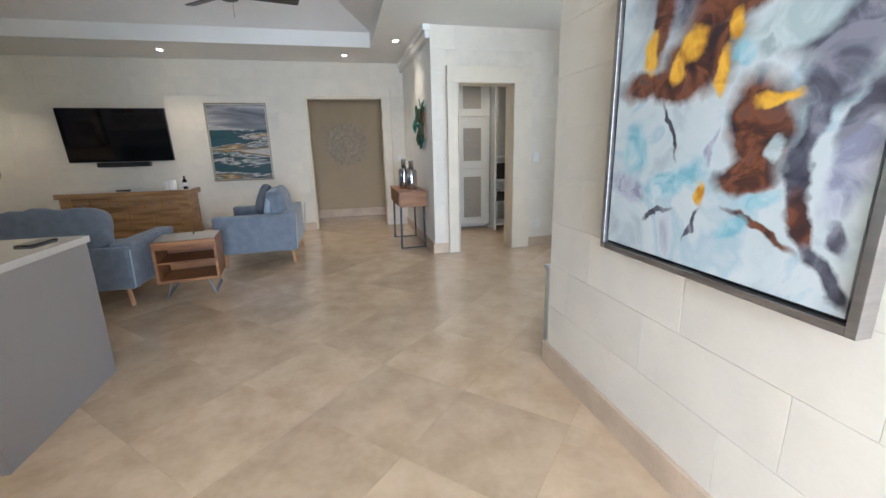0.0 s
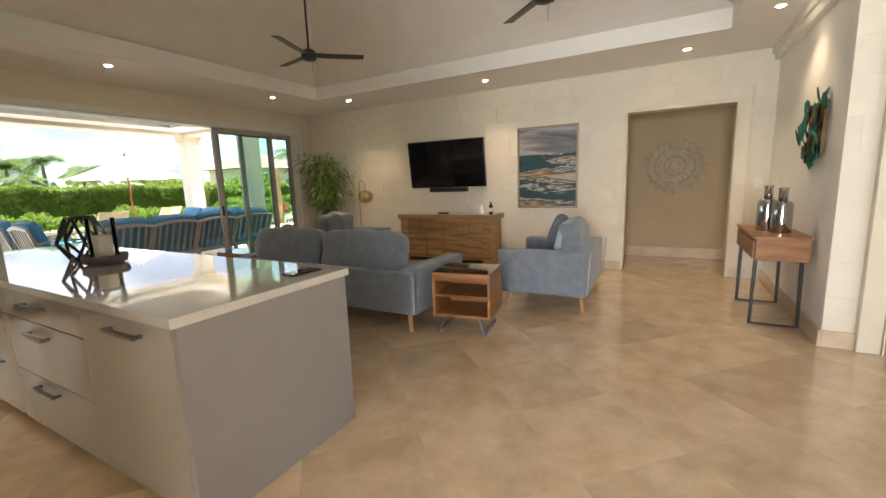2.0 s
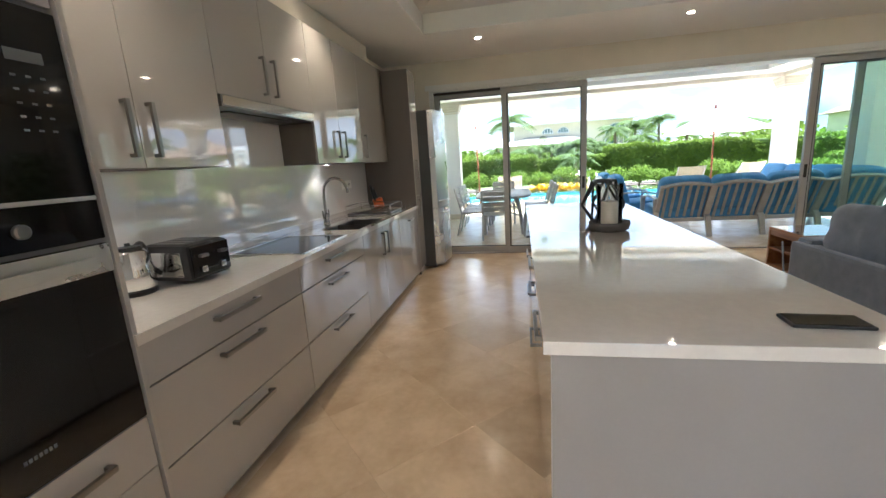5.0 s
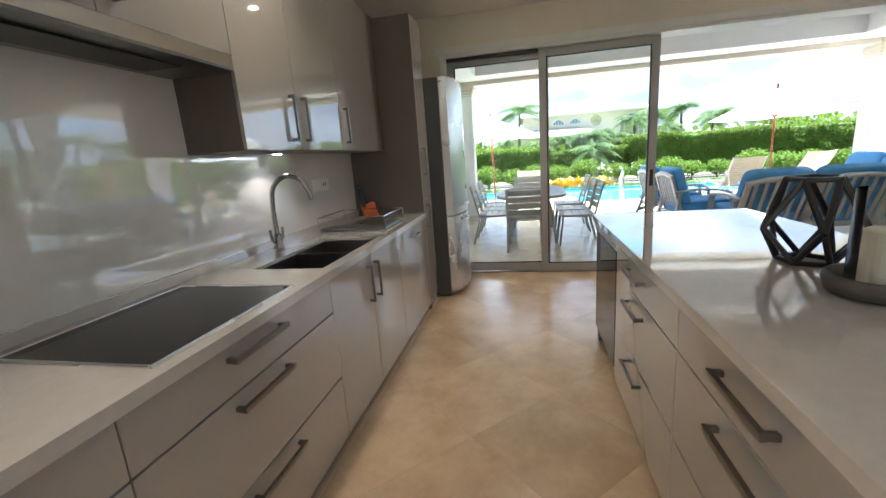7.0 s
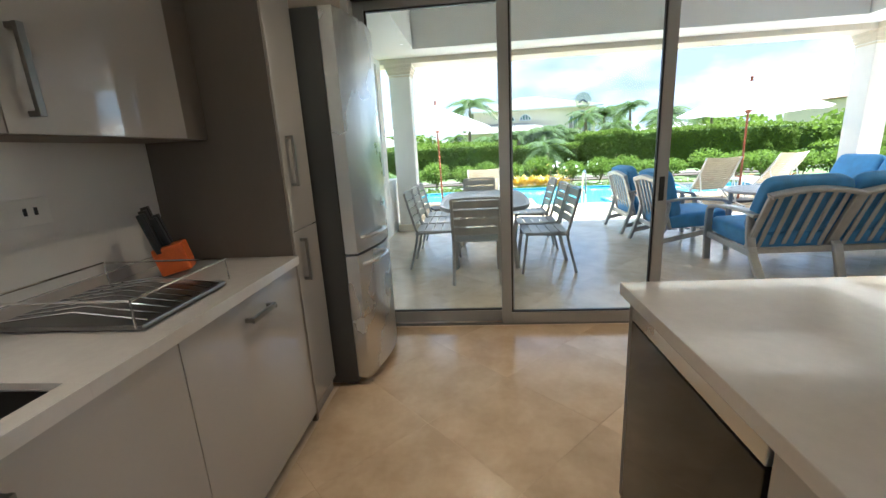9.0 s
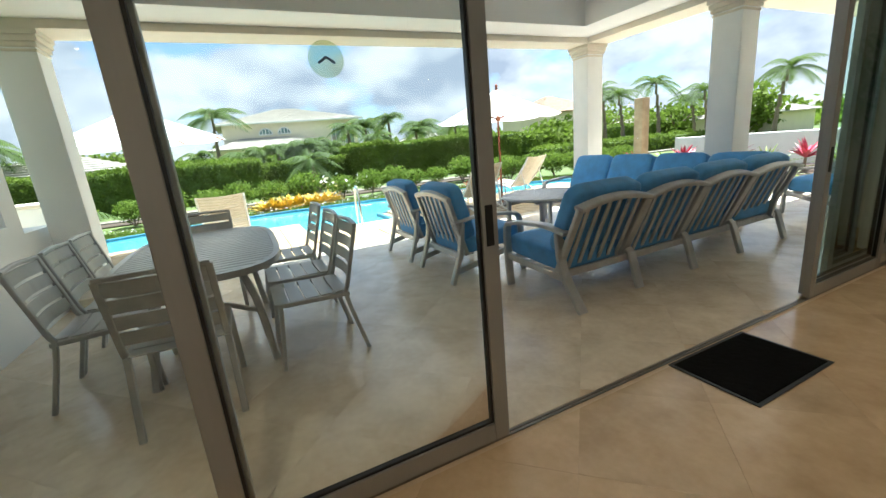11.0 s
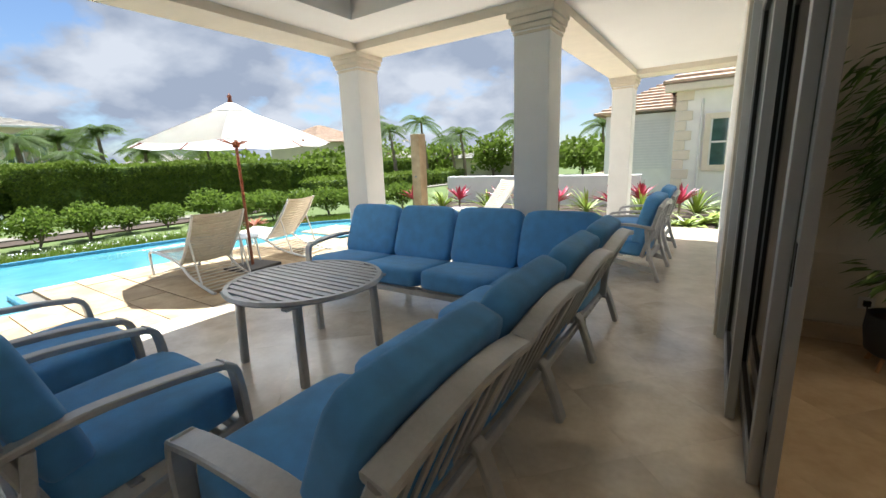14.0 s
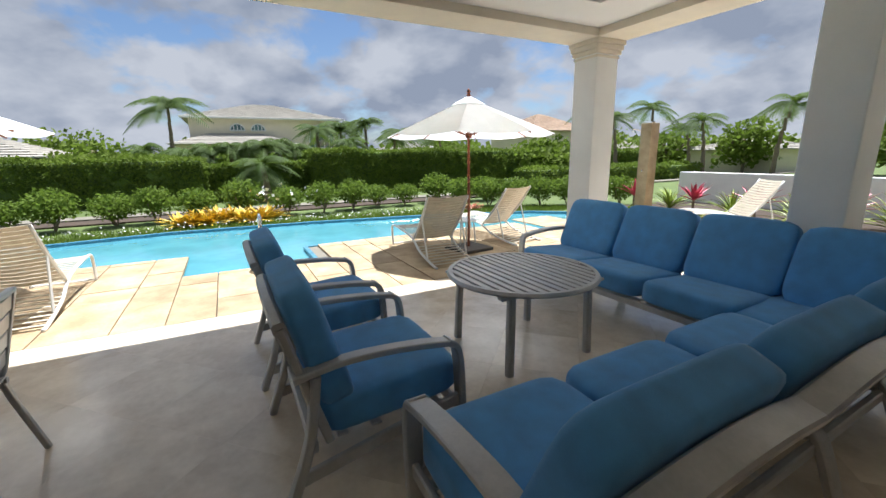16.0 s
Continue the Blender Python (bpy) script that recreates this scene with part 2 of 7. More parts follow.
M_WATER = mat("pool_water", (0.085, 0.28, 0.34), 0.10, var=0.08, scale=1.6, bump=0.07, fine=5, col2=(0.105, 0.33, 0.39))
M_POOLTILE = mat("blue_pool_tile", (0.10, 0.27, 0.37), 0.2, var=0.3, scale=30)
M_GRASS = mat("lawn", (0.10, 0.155, 0.028), 0.9, var=0.35, scale=1.2, bump=0.5, fine=45, col2=(0.12, 0.16, 0.04))
M_ROAD = mat("pale_path", (0.20, 0.18, 0.14), 0.9, var=0.12, scale=2, bump=0.2)
M_SOIL = mat("planting_soil", (0.06, 0.04, 0.025), 0.95, var=0.3, scale=6, bump=0.5)
M_LEAF = mat("hedge_leaf", (0.125, 0.185, 0.028), 0.7, var=0.3, scale=0.7, bump=0, fine=5, col2=(0.185, 0.24, 0.04), spec=0.12)
M_LEAF2 = mat("shrub_leaf", (0.11, 0.18, 0.026), 0.7, var=0.35, scale=1.5, bump=0, fine=8, col2=(0.16, 0.22, 0.035), spec=0.12)
# hedge filling: the shade behind the leaves is put into this colour
M_LEAFSHADE = mat("foliage_shade_core", (0.085, 0.13, 0.022), 0.9, var=0.3, scale=3)
M_PALM = mat("palm_leaf", (0.05, 0.092, 0.018), 0.65, var=0.35, scale=1.2, bump=0, col2=(0.10, 0.15, 0.035), spec=0.2)
for _m, _c in ((M_LEAF, (0.16, 0.24, 0.03)), (M_LEAF2, (0.20, 0.30, 0.04)), (M_PALM, (0.11, 0.17, 0.025))):
    _n, _l = _m.node_tree.nodes, _m.node_tree.links
    _tr, _mx = _n.new("ShaderNodeBsdfTranslucent"), _n.new("ShaderNodeMixShader")
    _tr.inputs[0].default_value = (*_c, 1)
    _mx.inputs[0].default_value = 0.35
    _l.new(_n["Principled BSDF"].outputs[0], _mx.inputs[1])
    _l.new(_tr.outputs[0], _mx.inputs[2])
    _l.new(_mx.outputs[0], _n["Material Output"].inputs[0])
M_TRUNK = mat("palm_trunk", (0.22, 0.17, 0.12), 0.9, var=0.3, scale=3, stretch=(1, 1, 6), bump=0.4)
M_YELLOW = mat("yellow_croton", (0.62, 0.43, 0.03), 0.5, var=0.35, scale=4, bump=0)
M_LIME = mat("lime_leaf", (0.28, 0.36, 0.05), 0.5, var=0.35, scale=4, bump=0)
M_RED = mat("red_cordyline", (0.42, 0.03, 0.07), 0.45, var=0.4, scale=4, bump=0, col2=(0.6, 0.08, 0.14))
M_RUST = mat("rust_bromeliad", (0.36, 0.12, 0.05), 0.6, var=0.35, scale=5, bump=0)
M_BLOOM = mat("white_bloom", (0.8, 0.8, 0.75), 0.7, var=0.05, bump=0)
M_BAMBOO = mat("bamboo_leaf", (0.11, 0.20, 0.04), 0.5, var=0.4, scale=7, bump=0, col2=(0.19, 0.30, 0.07))
M_CANE = mat("bamboo_cane", (0.16, 0.13, 0.06), 0.5, var=0.3, scale=6)
M_POT = mat("charcoal_pot", (0.03, 0.031, 0.034), 0.6, var=0.2, scale=8, bump=0.1)
M_HOUSE = mat("house_cream", (0.72, 0.65, 0.50), 0.85, var=0.05, scale=1)
M_ROOF = mat("pale_roof_tile", (0.41, 0.38, 0.325), 0.8, var=0.10, scale=2, bump=0.2)
M_ROOF2 = mat("terracotta_roof_tile", (0.46, 0.33, 0.23), 0.8, var=0.2, scale=3, bump=0.3)
M_SHUTTER = mat("white_shutter", (0.78, 0.78, 0.76), 0.5, var=0.03)
M_GREENGLASS = mat("dark_green_window", (0.04, 0.10, 0.09), 0.08, var=0.2, bump=0, coat=1)
M_MAT = mat("black_rubber_mat", (0.007, 0.007, 0.007), 0.98, var=0.3, scale=30, bump=0.6, fine=300, spec=0.05)
M_CANDLE = mat("ivory_wax", (0.74, 0.67, 0.56), 0.6, var=0.04)
M_BOWL = mat("dark_concrete", (0.10, 0.09, 0.08), 0.7, var=0.2, scale=14, bump=0.2)
M_SILVER = mat("silver_glaze", (0.5, 0.5, 0.52), 0.12, metal=1, var=0.08, bump=0)
M_ORANGE = mat("orange_lacquer", (0.65, 0.13, 0.02), 0.35, var=0.2)
M_TEAL = mat("teal_metal", (0.02, 0.16, 0.13), 0.35, metal=0.6, var=0.5, scale=14, col2=(0.06, 0.30, 0.22))
M_BRONZE = mat("bronze_metal", (0.14, 0.08, 0.04), 0.35, metal=0.8, var=0.4, scale=14)
M_PANTRY = mat("pantry_paint", (0.62, 0.62, 0.59), 0.5, var=0.02)
M_MESH = mat("rattan_mesh", (0.30, 0.28, 0.25), 0.8, var=0.2, scale=90)
M_MEDAL = mat("whitewashed_carving", (0.46, 0.385, 0.285), 0.8, var=0.15, scale=14, bump=0.2)
# browner, darker plaster that carries the hall's dimness in its colour
M_HALL = mat("dimmed_hall_plaster", (0.48, 0.38, 0.25), 0.85, var=0.04, scale=3)
M_DISPLAY = mat("grey_screen_print", (0.13, 0.135, 0.14), 0.4)
M_PLATE = mat("white_switch_plate", (0.78, 0.77, 0.74), 0.4, var=0.02)
M_GOLD = mat("champagne_frame", (0.42, 0.36, 0.27), 0.35, metal=0.8, var=0.1)
M_SILVERFRAME = mat("brushed_silver_frame", (0.42, 0.40, 0.38), 0.35, metal=0.9, var=0.12, stretch=(1, 1, 8))
M_FAN = mat("bronze_fan", (0.045, 0.04, 0.037), 0.4, metal=0.3, var=0.1)
M_LAMP = glow("downlight_lens", (1.0, 0.78, 0.5), 12.0)
M_STRIP = glow("under_cabinet_led", (1.0, 0.9, 0.75), 5.0)
M_SEA = strokes("sea_painting", [(0.28, (0.010, 0.04, 0.05)), (0.40, (0.02, 0.07, 0.085)), (0.455, (0.03, 0.05, 0.06)), (0.485, (0.50, 0.48, 0.45)), (0.515, (0.04, 0.08, 0.095)), (0.555, (0.36, 0.20, 0.045)), (0.60, (0.50, 0.46, 0.43)), (0.72, (0.10, 0.12, 0.14))], 1.5, 0.55, (0.75, 1, 4.6), seed=3.1)
M_MIST = strokes("mist_painting", [(0.30, (0.10, 0.11, 0.13)), (0.45, (0.24, 0.24, 0.26)), (0.55, (0.46, 0.43, 0.42)), (0.70, (0.20, 0.20, 0.22))], 1.3, 0.8, (0.8, 1, 4), seed=8.0)
M_ABSTRACT = strokes("abstract_painting", [(0.25, (0.34, 0.37, 0.44)), (0.40, (0.46, 0.52, 0.56)), (0.48, (0.58, 0.64, 0.66)), (0.55, (0.62, 0.66, 0.68)), (0.60, (0.44, 0.56, 0.62)), (0.66, (0.58, 0.62, 0.66)), (0.74, (0.40, 0.42, 0.50))], 3.0, 0.7, (1, 1, 1), seed=5.3)


def paint_over(m, centre, radius, stops, warp=0.22, grain=5.0, soft=0.25, angle=0.0):
    """Lay a ragged field of paint over a canvas material, round a point of its face."""
    n, l = m.node_tree.nodes, m.node_tree.links
    p = n["Principled BSDF"]
    under = p.inputs["Base Color"].links[0].from_socket
    tc = n.new("ShaderNodeTexCoord")
    nz = n.new("ShaderNodeTexNoise")
    nz.inputs["Scale"].default_value, nz.inputs["Detail"].default_value = grain, 7
    l.new(tc.outputs["Object"], nz.inputs["Vector"])
    w = n.new("ShaderNodeVectorMath")
    w.operation = "MULTIPLY_ADD"
    w.inputs[1].default_value = (warp, warp, warp)
    l.new(nz.outputs["Color"], w.inputs[0])
    l.new(tc.outputs["Object"], w.inputs[2])
    mp = n.new("ShaderNodeMapping")
    mp.vector_type = "TEXTURE"
    mp.inputs["Location"].default_value = (centre[0] + warp / 2, warp / 2, centre[1] + warp / 2)
    mp.inputs["Rotation"].default_value = (0, radians(angle), 0)
    mp.inputs["Scale"].default_value = (radius[0], 50.0, radius[1])
    l.new(w.outputs[0], mp.inputs[0])
    d = n.new("ShaderNodeVectorMath")
    d.operation = "LENGTH"
    l.new(mp.outputs[0], d.inputs[0])
    rg = n.new("ShaderNodeMapRange")
    rg.inputs["From Min"].default_value, rg.inputs["From Max"].default_value = 1.0 + soft, 1.0 - soft
    l.new(d.outputs["Value"], rg.inputs["Value"])
    ramp = n.new("ShaderNodeValToRGB")
    e = ramp.color_ramp.elements
    while len(e) < len(stops):
        e.new(0.5)
    for el, (pos, c) in zip(e, stops):
        el.position, el.color = pos, (*c, 1)
    nz2 = n.new("ShaderNodeTexNoise")
    nz2.inputs["Scale"].default_value, nz2.inputs["Detail"].default_value, nz2.inputs["Distortion"].default_value = 9.0, 7, 1.2
    l.new(tc.outputs["Object"], nz2.inputs["Vector"])
    l.new(nz2.outputs[0], ramp.inputs[0])
    mx = n.new("ShaderNodeMix")
    mx.data_type = "RGBA"
    l.new(rg.outputs[0], mx.inputs[0])
    l.new(under, mx.inputs[6])
    l.new(ramp.outputs[0], mx.inputs[7])
    l.new(mx.outputs[2], p.inputs["Base Color"])


UMBER = [(0.35, (0.035, 0.022, 0.028)), (0.46, (0.085, 0.032, 0.022)), (0.56, (0.20, 0.075, 0.035)), (0.68, (0.085, 0.065, 0.075))]
SLATE = [(0.35, (0.04, 0.04, 0.06)), (0.50, (0.11, 0.11, 0.145)), (0.62, (0.24, 0.24, 0.29))]
LILAC = [(0.38, (0.36, 0.37, 0.48)), (0.52, (0.50, 0.52, 0.60)), (0.64, (0.28, 0.29, 0.40))]
AQUA = [(0.40, (0.24, 0.48, 0.58)), (0.55, (0.42, 0.60, 0.66)), (0.65, (0.58, 0.66, 0.68))]
PALE = [(0.40, (0.42, 0.50, 0.51)), (0.54, (0.56, 0.63, 0.63)), (0.66, (0.36, 0.42, 0.44))]
GOLD = [(0.35, (0.52, 0.24, 0.015)), (0.55, (0.80, 0.47, 0.04))]
for centre, radius, stops, angle in (
    ((0.08, 0.40), (0.42, 0.18), SLATE, -12), ((0.36, 0.12), (0.14, 0.16), SLATE, -30), ((0.10, 0.24), (0.24, 0.07), UMBER, -12),
    ((-0.24, 0.25), (0.045, 0.15), UMBER, 8), ((-0.10, 0.33), (0.035, 0.12), SLATE, 30), ((-0.20, 0.02), (0.24, 0.055), UMBER, 3),
    ((-0.06, 0.09), (0.17, 0.09), UMBER, -8), ((0.20, 0.10), (0.15, 0.055), PALE, -8), ((0.10, 0.07), (0.035, 0.04), AQUA, 0),
    ((0.17, -0.14), (0.10, 0.14), UMBER, -8), ((0.14, -0.28), (0.11, 0.045), UMBER, -14), ((0.23, -0.20), (0.022, 0.03), PALE, 0),
    ((0.34, -0.02), (0.07, 0.10), SLATE, 35), ((0.42, -0.22), (0.055, 0.16), LILAC, 12), ((0.42, -0.10), (0.03, 0.10), SLATE, 30),
    ((0.305, -0.15), (0.026, 0.11), SLATE, 20), ((0.29, -0.28), (0.026, 0.10), SLATE, 0), ((0.325, -0.40), (0.028, 0.09), UMBER, -25),
    ((0.41, -0.52), (0.028, 0.10), SLATE, -46), ((0.21, -0.43), (0.12, 0.016), UMBER, 26), ((0.42, -0.42), (0.022, 0.04), SLATE, -30),
    ((-0.33, -0.20), (0.07, 0.10), AQUA, -15), ((-0.14, -0.32), (0.14, 0.045), AQUA, -22), ((-0.36, -0.36), (0.09, 0.05), LILAC, 20),
    ((0.12, -0.45), (0.06, 0.035), AQUA, -40), ((0.20, -0.34), (0.06, 0.03), AQUA, -20), ((-0.17, -0.13), (0.011, 0.10), SLATE, -26),
    ((-0.02, -0.47), (0.010, 0.055), SLATE, 22), ((-0.18, -0.44), (0.07, 0.010), SLATE, -24), ((0.02, -0.20), (0.010, 0.06), LILAC, 14),
):
    paint_over(M_ABSTRACT, centre, radius, stops, 0.12, 8.0, 0.24, angle)
for centre, radius in (((-0.29, 0.14), (0.036, 0.065)), ((-0.09, 0.13), (0.05, 0.05)), ((-0.15, 0.06), (0.03, 0.05)), ((0.06, 0.15), (0.022, 0.04)), ((0.03, 0.03), (0.024, 0.07)), ((0.21, -0.07), (0.065, 0.020)), ((0.0, -0.35), (0.022, 0.04))):
    paint_over(M_ABSTRACT, centre, radius, GOLD, 0.07, 15.0, 0.25)

# ---- helpers ----


def bx(bm, x0, x1, y0, y1, z0, z1, bev=0.0, m=None):
    """A box, bevelled on its edges when bev is given."""
    r = bmesh.ops.create_cube(bm, size=1.0)
    vs = r["verts"]
    for v in vs:
        v.co = Vector((x0 + (v.co.x + 0.5) * (x1 - x0), y0 + (v.co.y + 0.5) * (y1 - y0), z0 + (v.co.z + 0.5) * (z1 - z0)))
    if m is not None:
        for v in vs:
            v.co = m @ v.co
    if bev:
        es = list({e for v in vs for e in v.link_edges})
        bmesh.ops.bevel(bm, geom=es, offset=bev, segments=2, affect="EDGES", profile=0.6)
    return bm


def box(*a, **k):
    return bx(bmesh.new(), *a, **k)


def sweep(bm, pts, prof, up=(0, 0, 1), m=None):
    """Sweep a closed 2D profile (side, normal) along points; caps the ends."""
    pts = [Vector(p) for p in pts]
    rings = []
    for i, p in enumerate(pts):
        t = (pts[min(i + 1, len(pts) - 1)] - pts[max(i - 1, 0)]).normalized()
        u = Vector(up)
        s = t.cross(u)
        if s.length < 1e-4:
            s = t.cross(Vector((1, 0, 0)))
        s.normalize()
        nn = s.cross(t)
        ring = []
        for a, b in prof:
            c = p + s * a + nn * b
            ring.append(bm.verts.new(m @ c if m is not None else c))
        rings.append(ring)
    k = len(prof)
    for r0, r1 in zip(rings, rings[1:]):
        for i in range(k):
            bm.faces.new((r0[i], r0[(i + 1) % k], r1[(i + 1) % k], r1[i]))
    bm.faces.new(rings[0][::-1])
    bm.faces.new(rings[-1])
    return bm


def circ(r, n=10):
    return [(r * math.cos(2 * math.pi * i / n), r * math.sin(2 * math.pi * i / n)) for i in range(n)]


def rect(w, h, c=0.2):
    """Rectangular profile with clipped corners."""
    a, b, d = w / 2, h / 2, min(w, h) * c
    return [(a - d, -b), (a, -b + d), (a, b - d), (a - d, b), (-a + d, b), (-a, b - d), (-a, -b + d), (-a + d, -b)]


def arc(pts, n=6):
    """A smooth line through points (Catmull-Rom)."""
    p = [Vector(q) for q in pts]
    p = [2 * p[0] - p[1]] + p + [2 * p[-1] - p[-2]]
    out = []
    for i in range(1, len(p) - 2):
        for j in range(n):
            t = j / n
            a, b, c, d = p[i - 1], p[i], p[i + 1], p[i + 2]
            out.append(0.5 * (2 * b + (c - a) * t + (2 * a - 5 * b + 4 * c - d) * t * t + (3 * b - a - 3 * c + d) * t ** 3))
    out.append(p[-2])
    return out


def tube(pts, r, n=8, smooth=0, up=(0, 0, 1), m=None, bm=None):
    return sweep(bm or bmesh.new(), arc(pts, smooth) if smooth else pts, circ(r, n), up, m)


def bar(pts, w, h, smooth=0, up=(0, 0, 1), m=None, bm=None):
    return sweep(bm or bmesh.new(), arc(pts, smooth) if smooth else pts, rect(w, h), up, m)


def lathe(prof, n=24, at=(0, 0, 0), bm=None):
    bm = bm or bmesh.new()
    rings = []
    for r, z in prof:
        rings.append([bm.verts.new((at[0] + r * math.cos(2 * math.pi * i / n), at[1] + r * math.sin(2 * math.pi * i / n), at[2] + z)) for i in range(n)])
    for a, b in zip(rings, rings[1:]):
        for i in range(n):
            bm.faces.new((a[i], a[(i + 1) % n], b[(i + 1) % n], b[i]))
    bm.faces.new(rings[0][::-1])
    bm.faces.new(rings[-1])
    return bm


def puff(sx, sy, sz, m=None, k=5.0, n=8, bm=None, wrinkle=0.0):
    """A stuffed cushion, sx by sy by sz, with full rounded edges."""
    bm = bm or bmesh.new()
    old = set(bm.verts)
    bmesh.ops.create_cube(bm, size=2.0)
    vs = [v for v in bm.verts if v not in old]
    es = list({e for v in vs for e in v.link_edges})
    bmesh.ops.subdivide_edges(bm, edges=es, cuts=n, use_grid_fill=True)
    for v in bm.verts:
        if v in old:
            continue
        x, y, z = v.co
        d = (abs(x) ** k + abs(y) ** k + abs(z) ** k) ** (1 / k)
        p = Vector((x / d * sx / 2, y / d * sy / 2, z / d * sz / 2))
        if wrinkle:
            p += p.normalized() * wrinkle * noise.noise(p * 7 + Vector((sx, sy * 3, 0)))
        v.co = m @ p if m is not None else p
    return bm


def part(name, bm, material, parent=None, label="", smooth=False, kind=""):
    me = bpy.data.meshes.new(name)
    bmesh.ops.recalc_face_normals(bm, faces=bm.faces[:])
    bm.to_mesh(me)
    bm.free()
    if smooth:
        me.polygons.foreach_set("use_smooth", [True] * len(me.polygons))
    me.materials.append(material)
    ob = new(name, me)
    ob.parent = parent
    return tagged(ob, label, kind=kind)


def pydata(name, verts, faces, material, parent=None, label="", kind=""):
    me = bpy.data.meshes.new(name)
    me.from_pydata(verts, [], faces)
    me.materials.append(material)
    ob = new(name, me)
    ob.parent = parent
    return tagged(ob, label, kind=kind)


def thing(name, m, label, category, group=""):
    ob = new(name)
    ob.empty_display_size = 0.1
    ob.matrix_basis = m
    return tagged(ob, label, category, group)


def structure(name, bm, material, label, smooth=False):
    ob = part(name, bm, material, None, label, smooth)
    return tagged(ob, kind="structure")

# ---- the house shell ----
XW, XWO = -6.45, -6.75          # west wall, inner and outer face
YN, YS, ZC = 7.964, 0.30, 2.81  # TV wall, kitchen wall, soffit height
DOOR0, DOOR1, DOORH = 0.96, 7.62, 2.45

structure("floor", box(XWO, 4.6, -3.1, 9.5, -0.12, -0.004), M_GROUT, "warm beige travertine floor laid diagonally")
structure("patio_floor", box(-11.25, XWO - 0.001, 0.1, 13.0, -0.12, -0.004), M_GROUT, "beige travertine floor of the covered patio")

b = box(XWO, XW, -0.05, DOOR0, 0, 3.3)
bx(b, XWO, XW, DOOR1, 8.3, 0, 3.3)
bx(b, XWO, XW, DOOR0, DOOR1, DOORH, 3.3)
structure("wall_west", b, M_PLASTER, "cream plastered wall round the wide sliding doors")

# north wall with the hall opening, faced with coral stone blocks
HX0, HX1, HZ = -0.40, 0.87, 2.24
b = box(XW, HX0, YN, YN + 0.22, 0, 3.0)
bx(b, HX1, 1.25, YN, YN + 0.22, 0, 3.0)
bx(b, HX0, HX1, YN, YN + 0.22, HZ, 3.0)
wall_n = structure("wall_north", b, M_JOINT, "cream coral stone block wall behind the television")
b = box(HX0 - 0.015, HX0 + 0.012, YN - 0.02, YN + 0.22, 0, HZ)
bx(b, HX1 - 0.012, HX1 + 0.02, YN - 0.02, YN + 0.22, 0, HZ)
bx(b, HX0 - 0.015, HX1 + 0.02, YN - 0.02, YN + 0.22, HZ - 0.012, HZ + 0.02)
bx(b, HX1 + 0.14, HX1 + 0.165, YN - 0.024, YN - 0.002, 0, HZ + 0.16, 0.004)
structure("trim_hall", b, M_TRIM, "pale edging round the hall opening")
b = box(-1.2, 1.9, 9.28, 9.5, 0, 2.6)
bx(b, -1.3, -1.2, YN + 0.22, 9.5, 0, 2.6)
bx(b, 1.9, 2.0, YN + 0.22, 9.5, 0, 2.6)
structure("wall_hall", b, M_HALL, "beige wall of the inner hall, its dimness put into the colour")
structure("ceiling_hall", box(-1.3, 2.0, YN + 0.22, 9.5, 2.6, 2.7), M_CEIL, "hall ceiling")

# console wall and pantry wall
structure("wall_console", box(1.25, 1.40, 5.60, YN + 0.22, 0, 3.0), M_WHITE, "smooth pale wall behind the console table")
PX0, PX1, PZ = 1.575, 2.33, 2.165
b = box(1.401, PX0, 5.60, 5.80, 0, 3.0)
bx(b, PX1, 3.05, 5.60, 5.80, 0, 3.0)
bx(b, PX0, PX1, 5.60, 5.80, PZ, 3.0)
wall_p = structure("wall_pantry", b, M_JOINT, "coral stone block wall round the pantry door")
b = box(PX0 - 0.135, PX0, 5.535, 5.60, 0, PZ, 0.008)
bx(b, PX1, PX1 + 0.245, 5.535, 5.60, 0, PZ, 0.008)
bx(b, PX0 - 0.135, PX1 + 0.245, 5.535, 5.60, PZ, PZ + 0.19, 0.008)
bx(b, PX0 + 0.001, PX0 + 0.012, 5.52, 5.81, 0, PZ - 0.013, 0.003)
bx(b, PX1 - 0.012, PX1 - 0.001, 5.52, 5.81, 0, PZ - 0.013, 0.003)
bx(b, PX0 + 0.001, PX1 - 0.001, 5.52, 5.81, PZ - 0.012, PZ - 0.001, 0.003)
structure("trim_pantry", b, M_TRIM, "broad coral stone casing of the pantry doorway")
b = box(1.40, 3.05, 7.25, 7.35, 0, 3.0)
bx(b, 3.05, 3.15, 5.8, 7.35, 0, 3.0)
structure("wall_pantry_back", b, M_PANTRY, "pale grey pantry walls")
b = box(3.05, 3.30, 4.75, 5.80, 0, 3.0)
structure("wall_pilaster", b, M_STONE, "coral stone pilaster beside the pantry wall")

# wall with the abstract painting, running back past the first steps
b = box(1.335, 1.60, -3.0, 2.58, 0, 3.0)
wall_r = structure("wall_painting", b, M_JOINT, "white coral stone block wall with the large painting")
b = box(-3.0, -0.80, -0.1, YS, 0, 3.0)
bx(b, XWO, -3.0, -0.1, YS, 0, 3.0)
structure("wall_south", b, M_PLASTER, "cream plaster wall behind the kitchen")
b = box(-0.90, -0.78, -3.0, YS, 0, 3.0)
bx(b, -0.9, -0.65, -3.1, -2.98, 0, 3.0)
bx(b, 1.25, 1.6, -3.1, -2.98, 0, 3.0)
bx(b, -0.65, 1.25, -3.1, -2.98, 2.45, 3.0)
structure("wall_entry", b, M_PLASTER, "plain plaster walls of the passage")
b = box(1.6, 4.6, 2.30, 2.45, 0, 3.0)
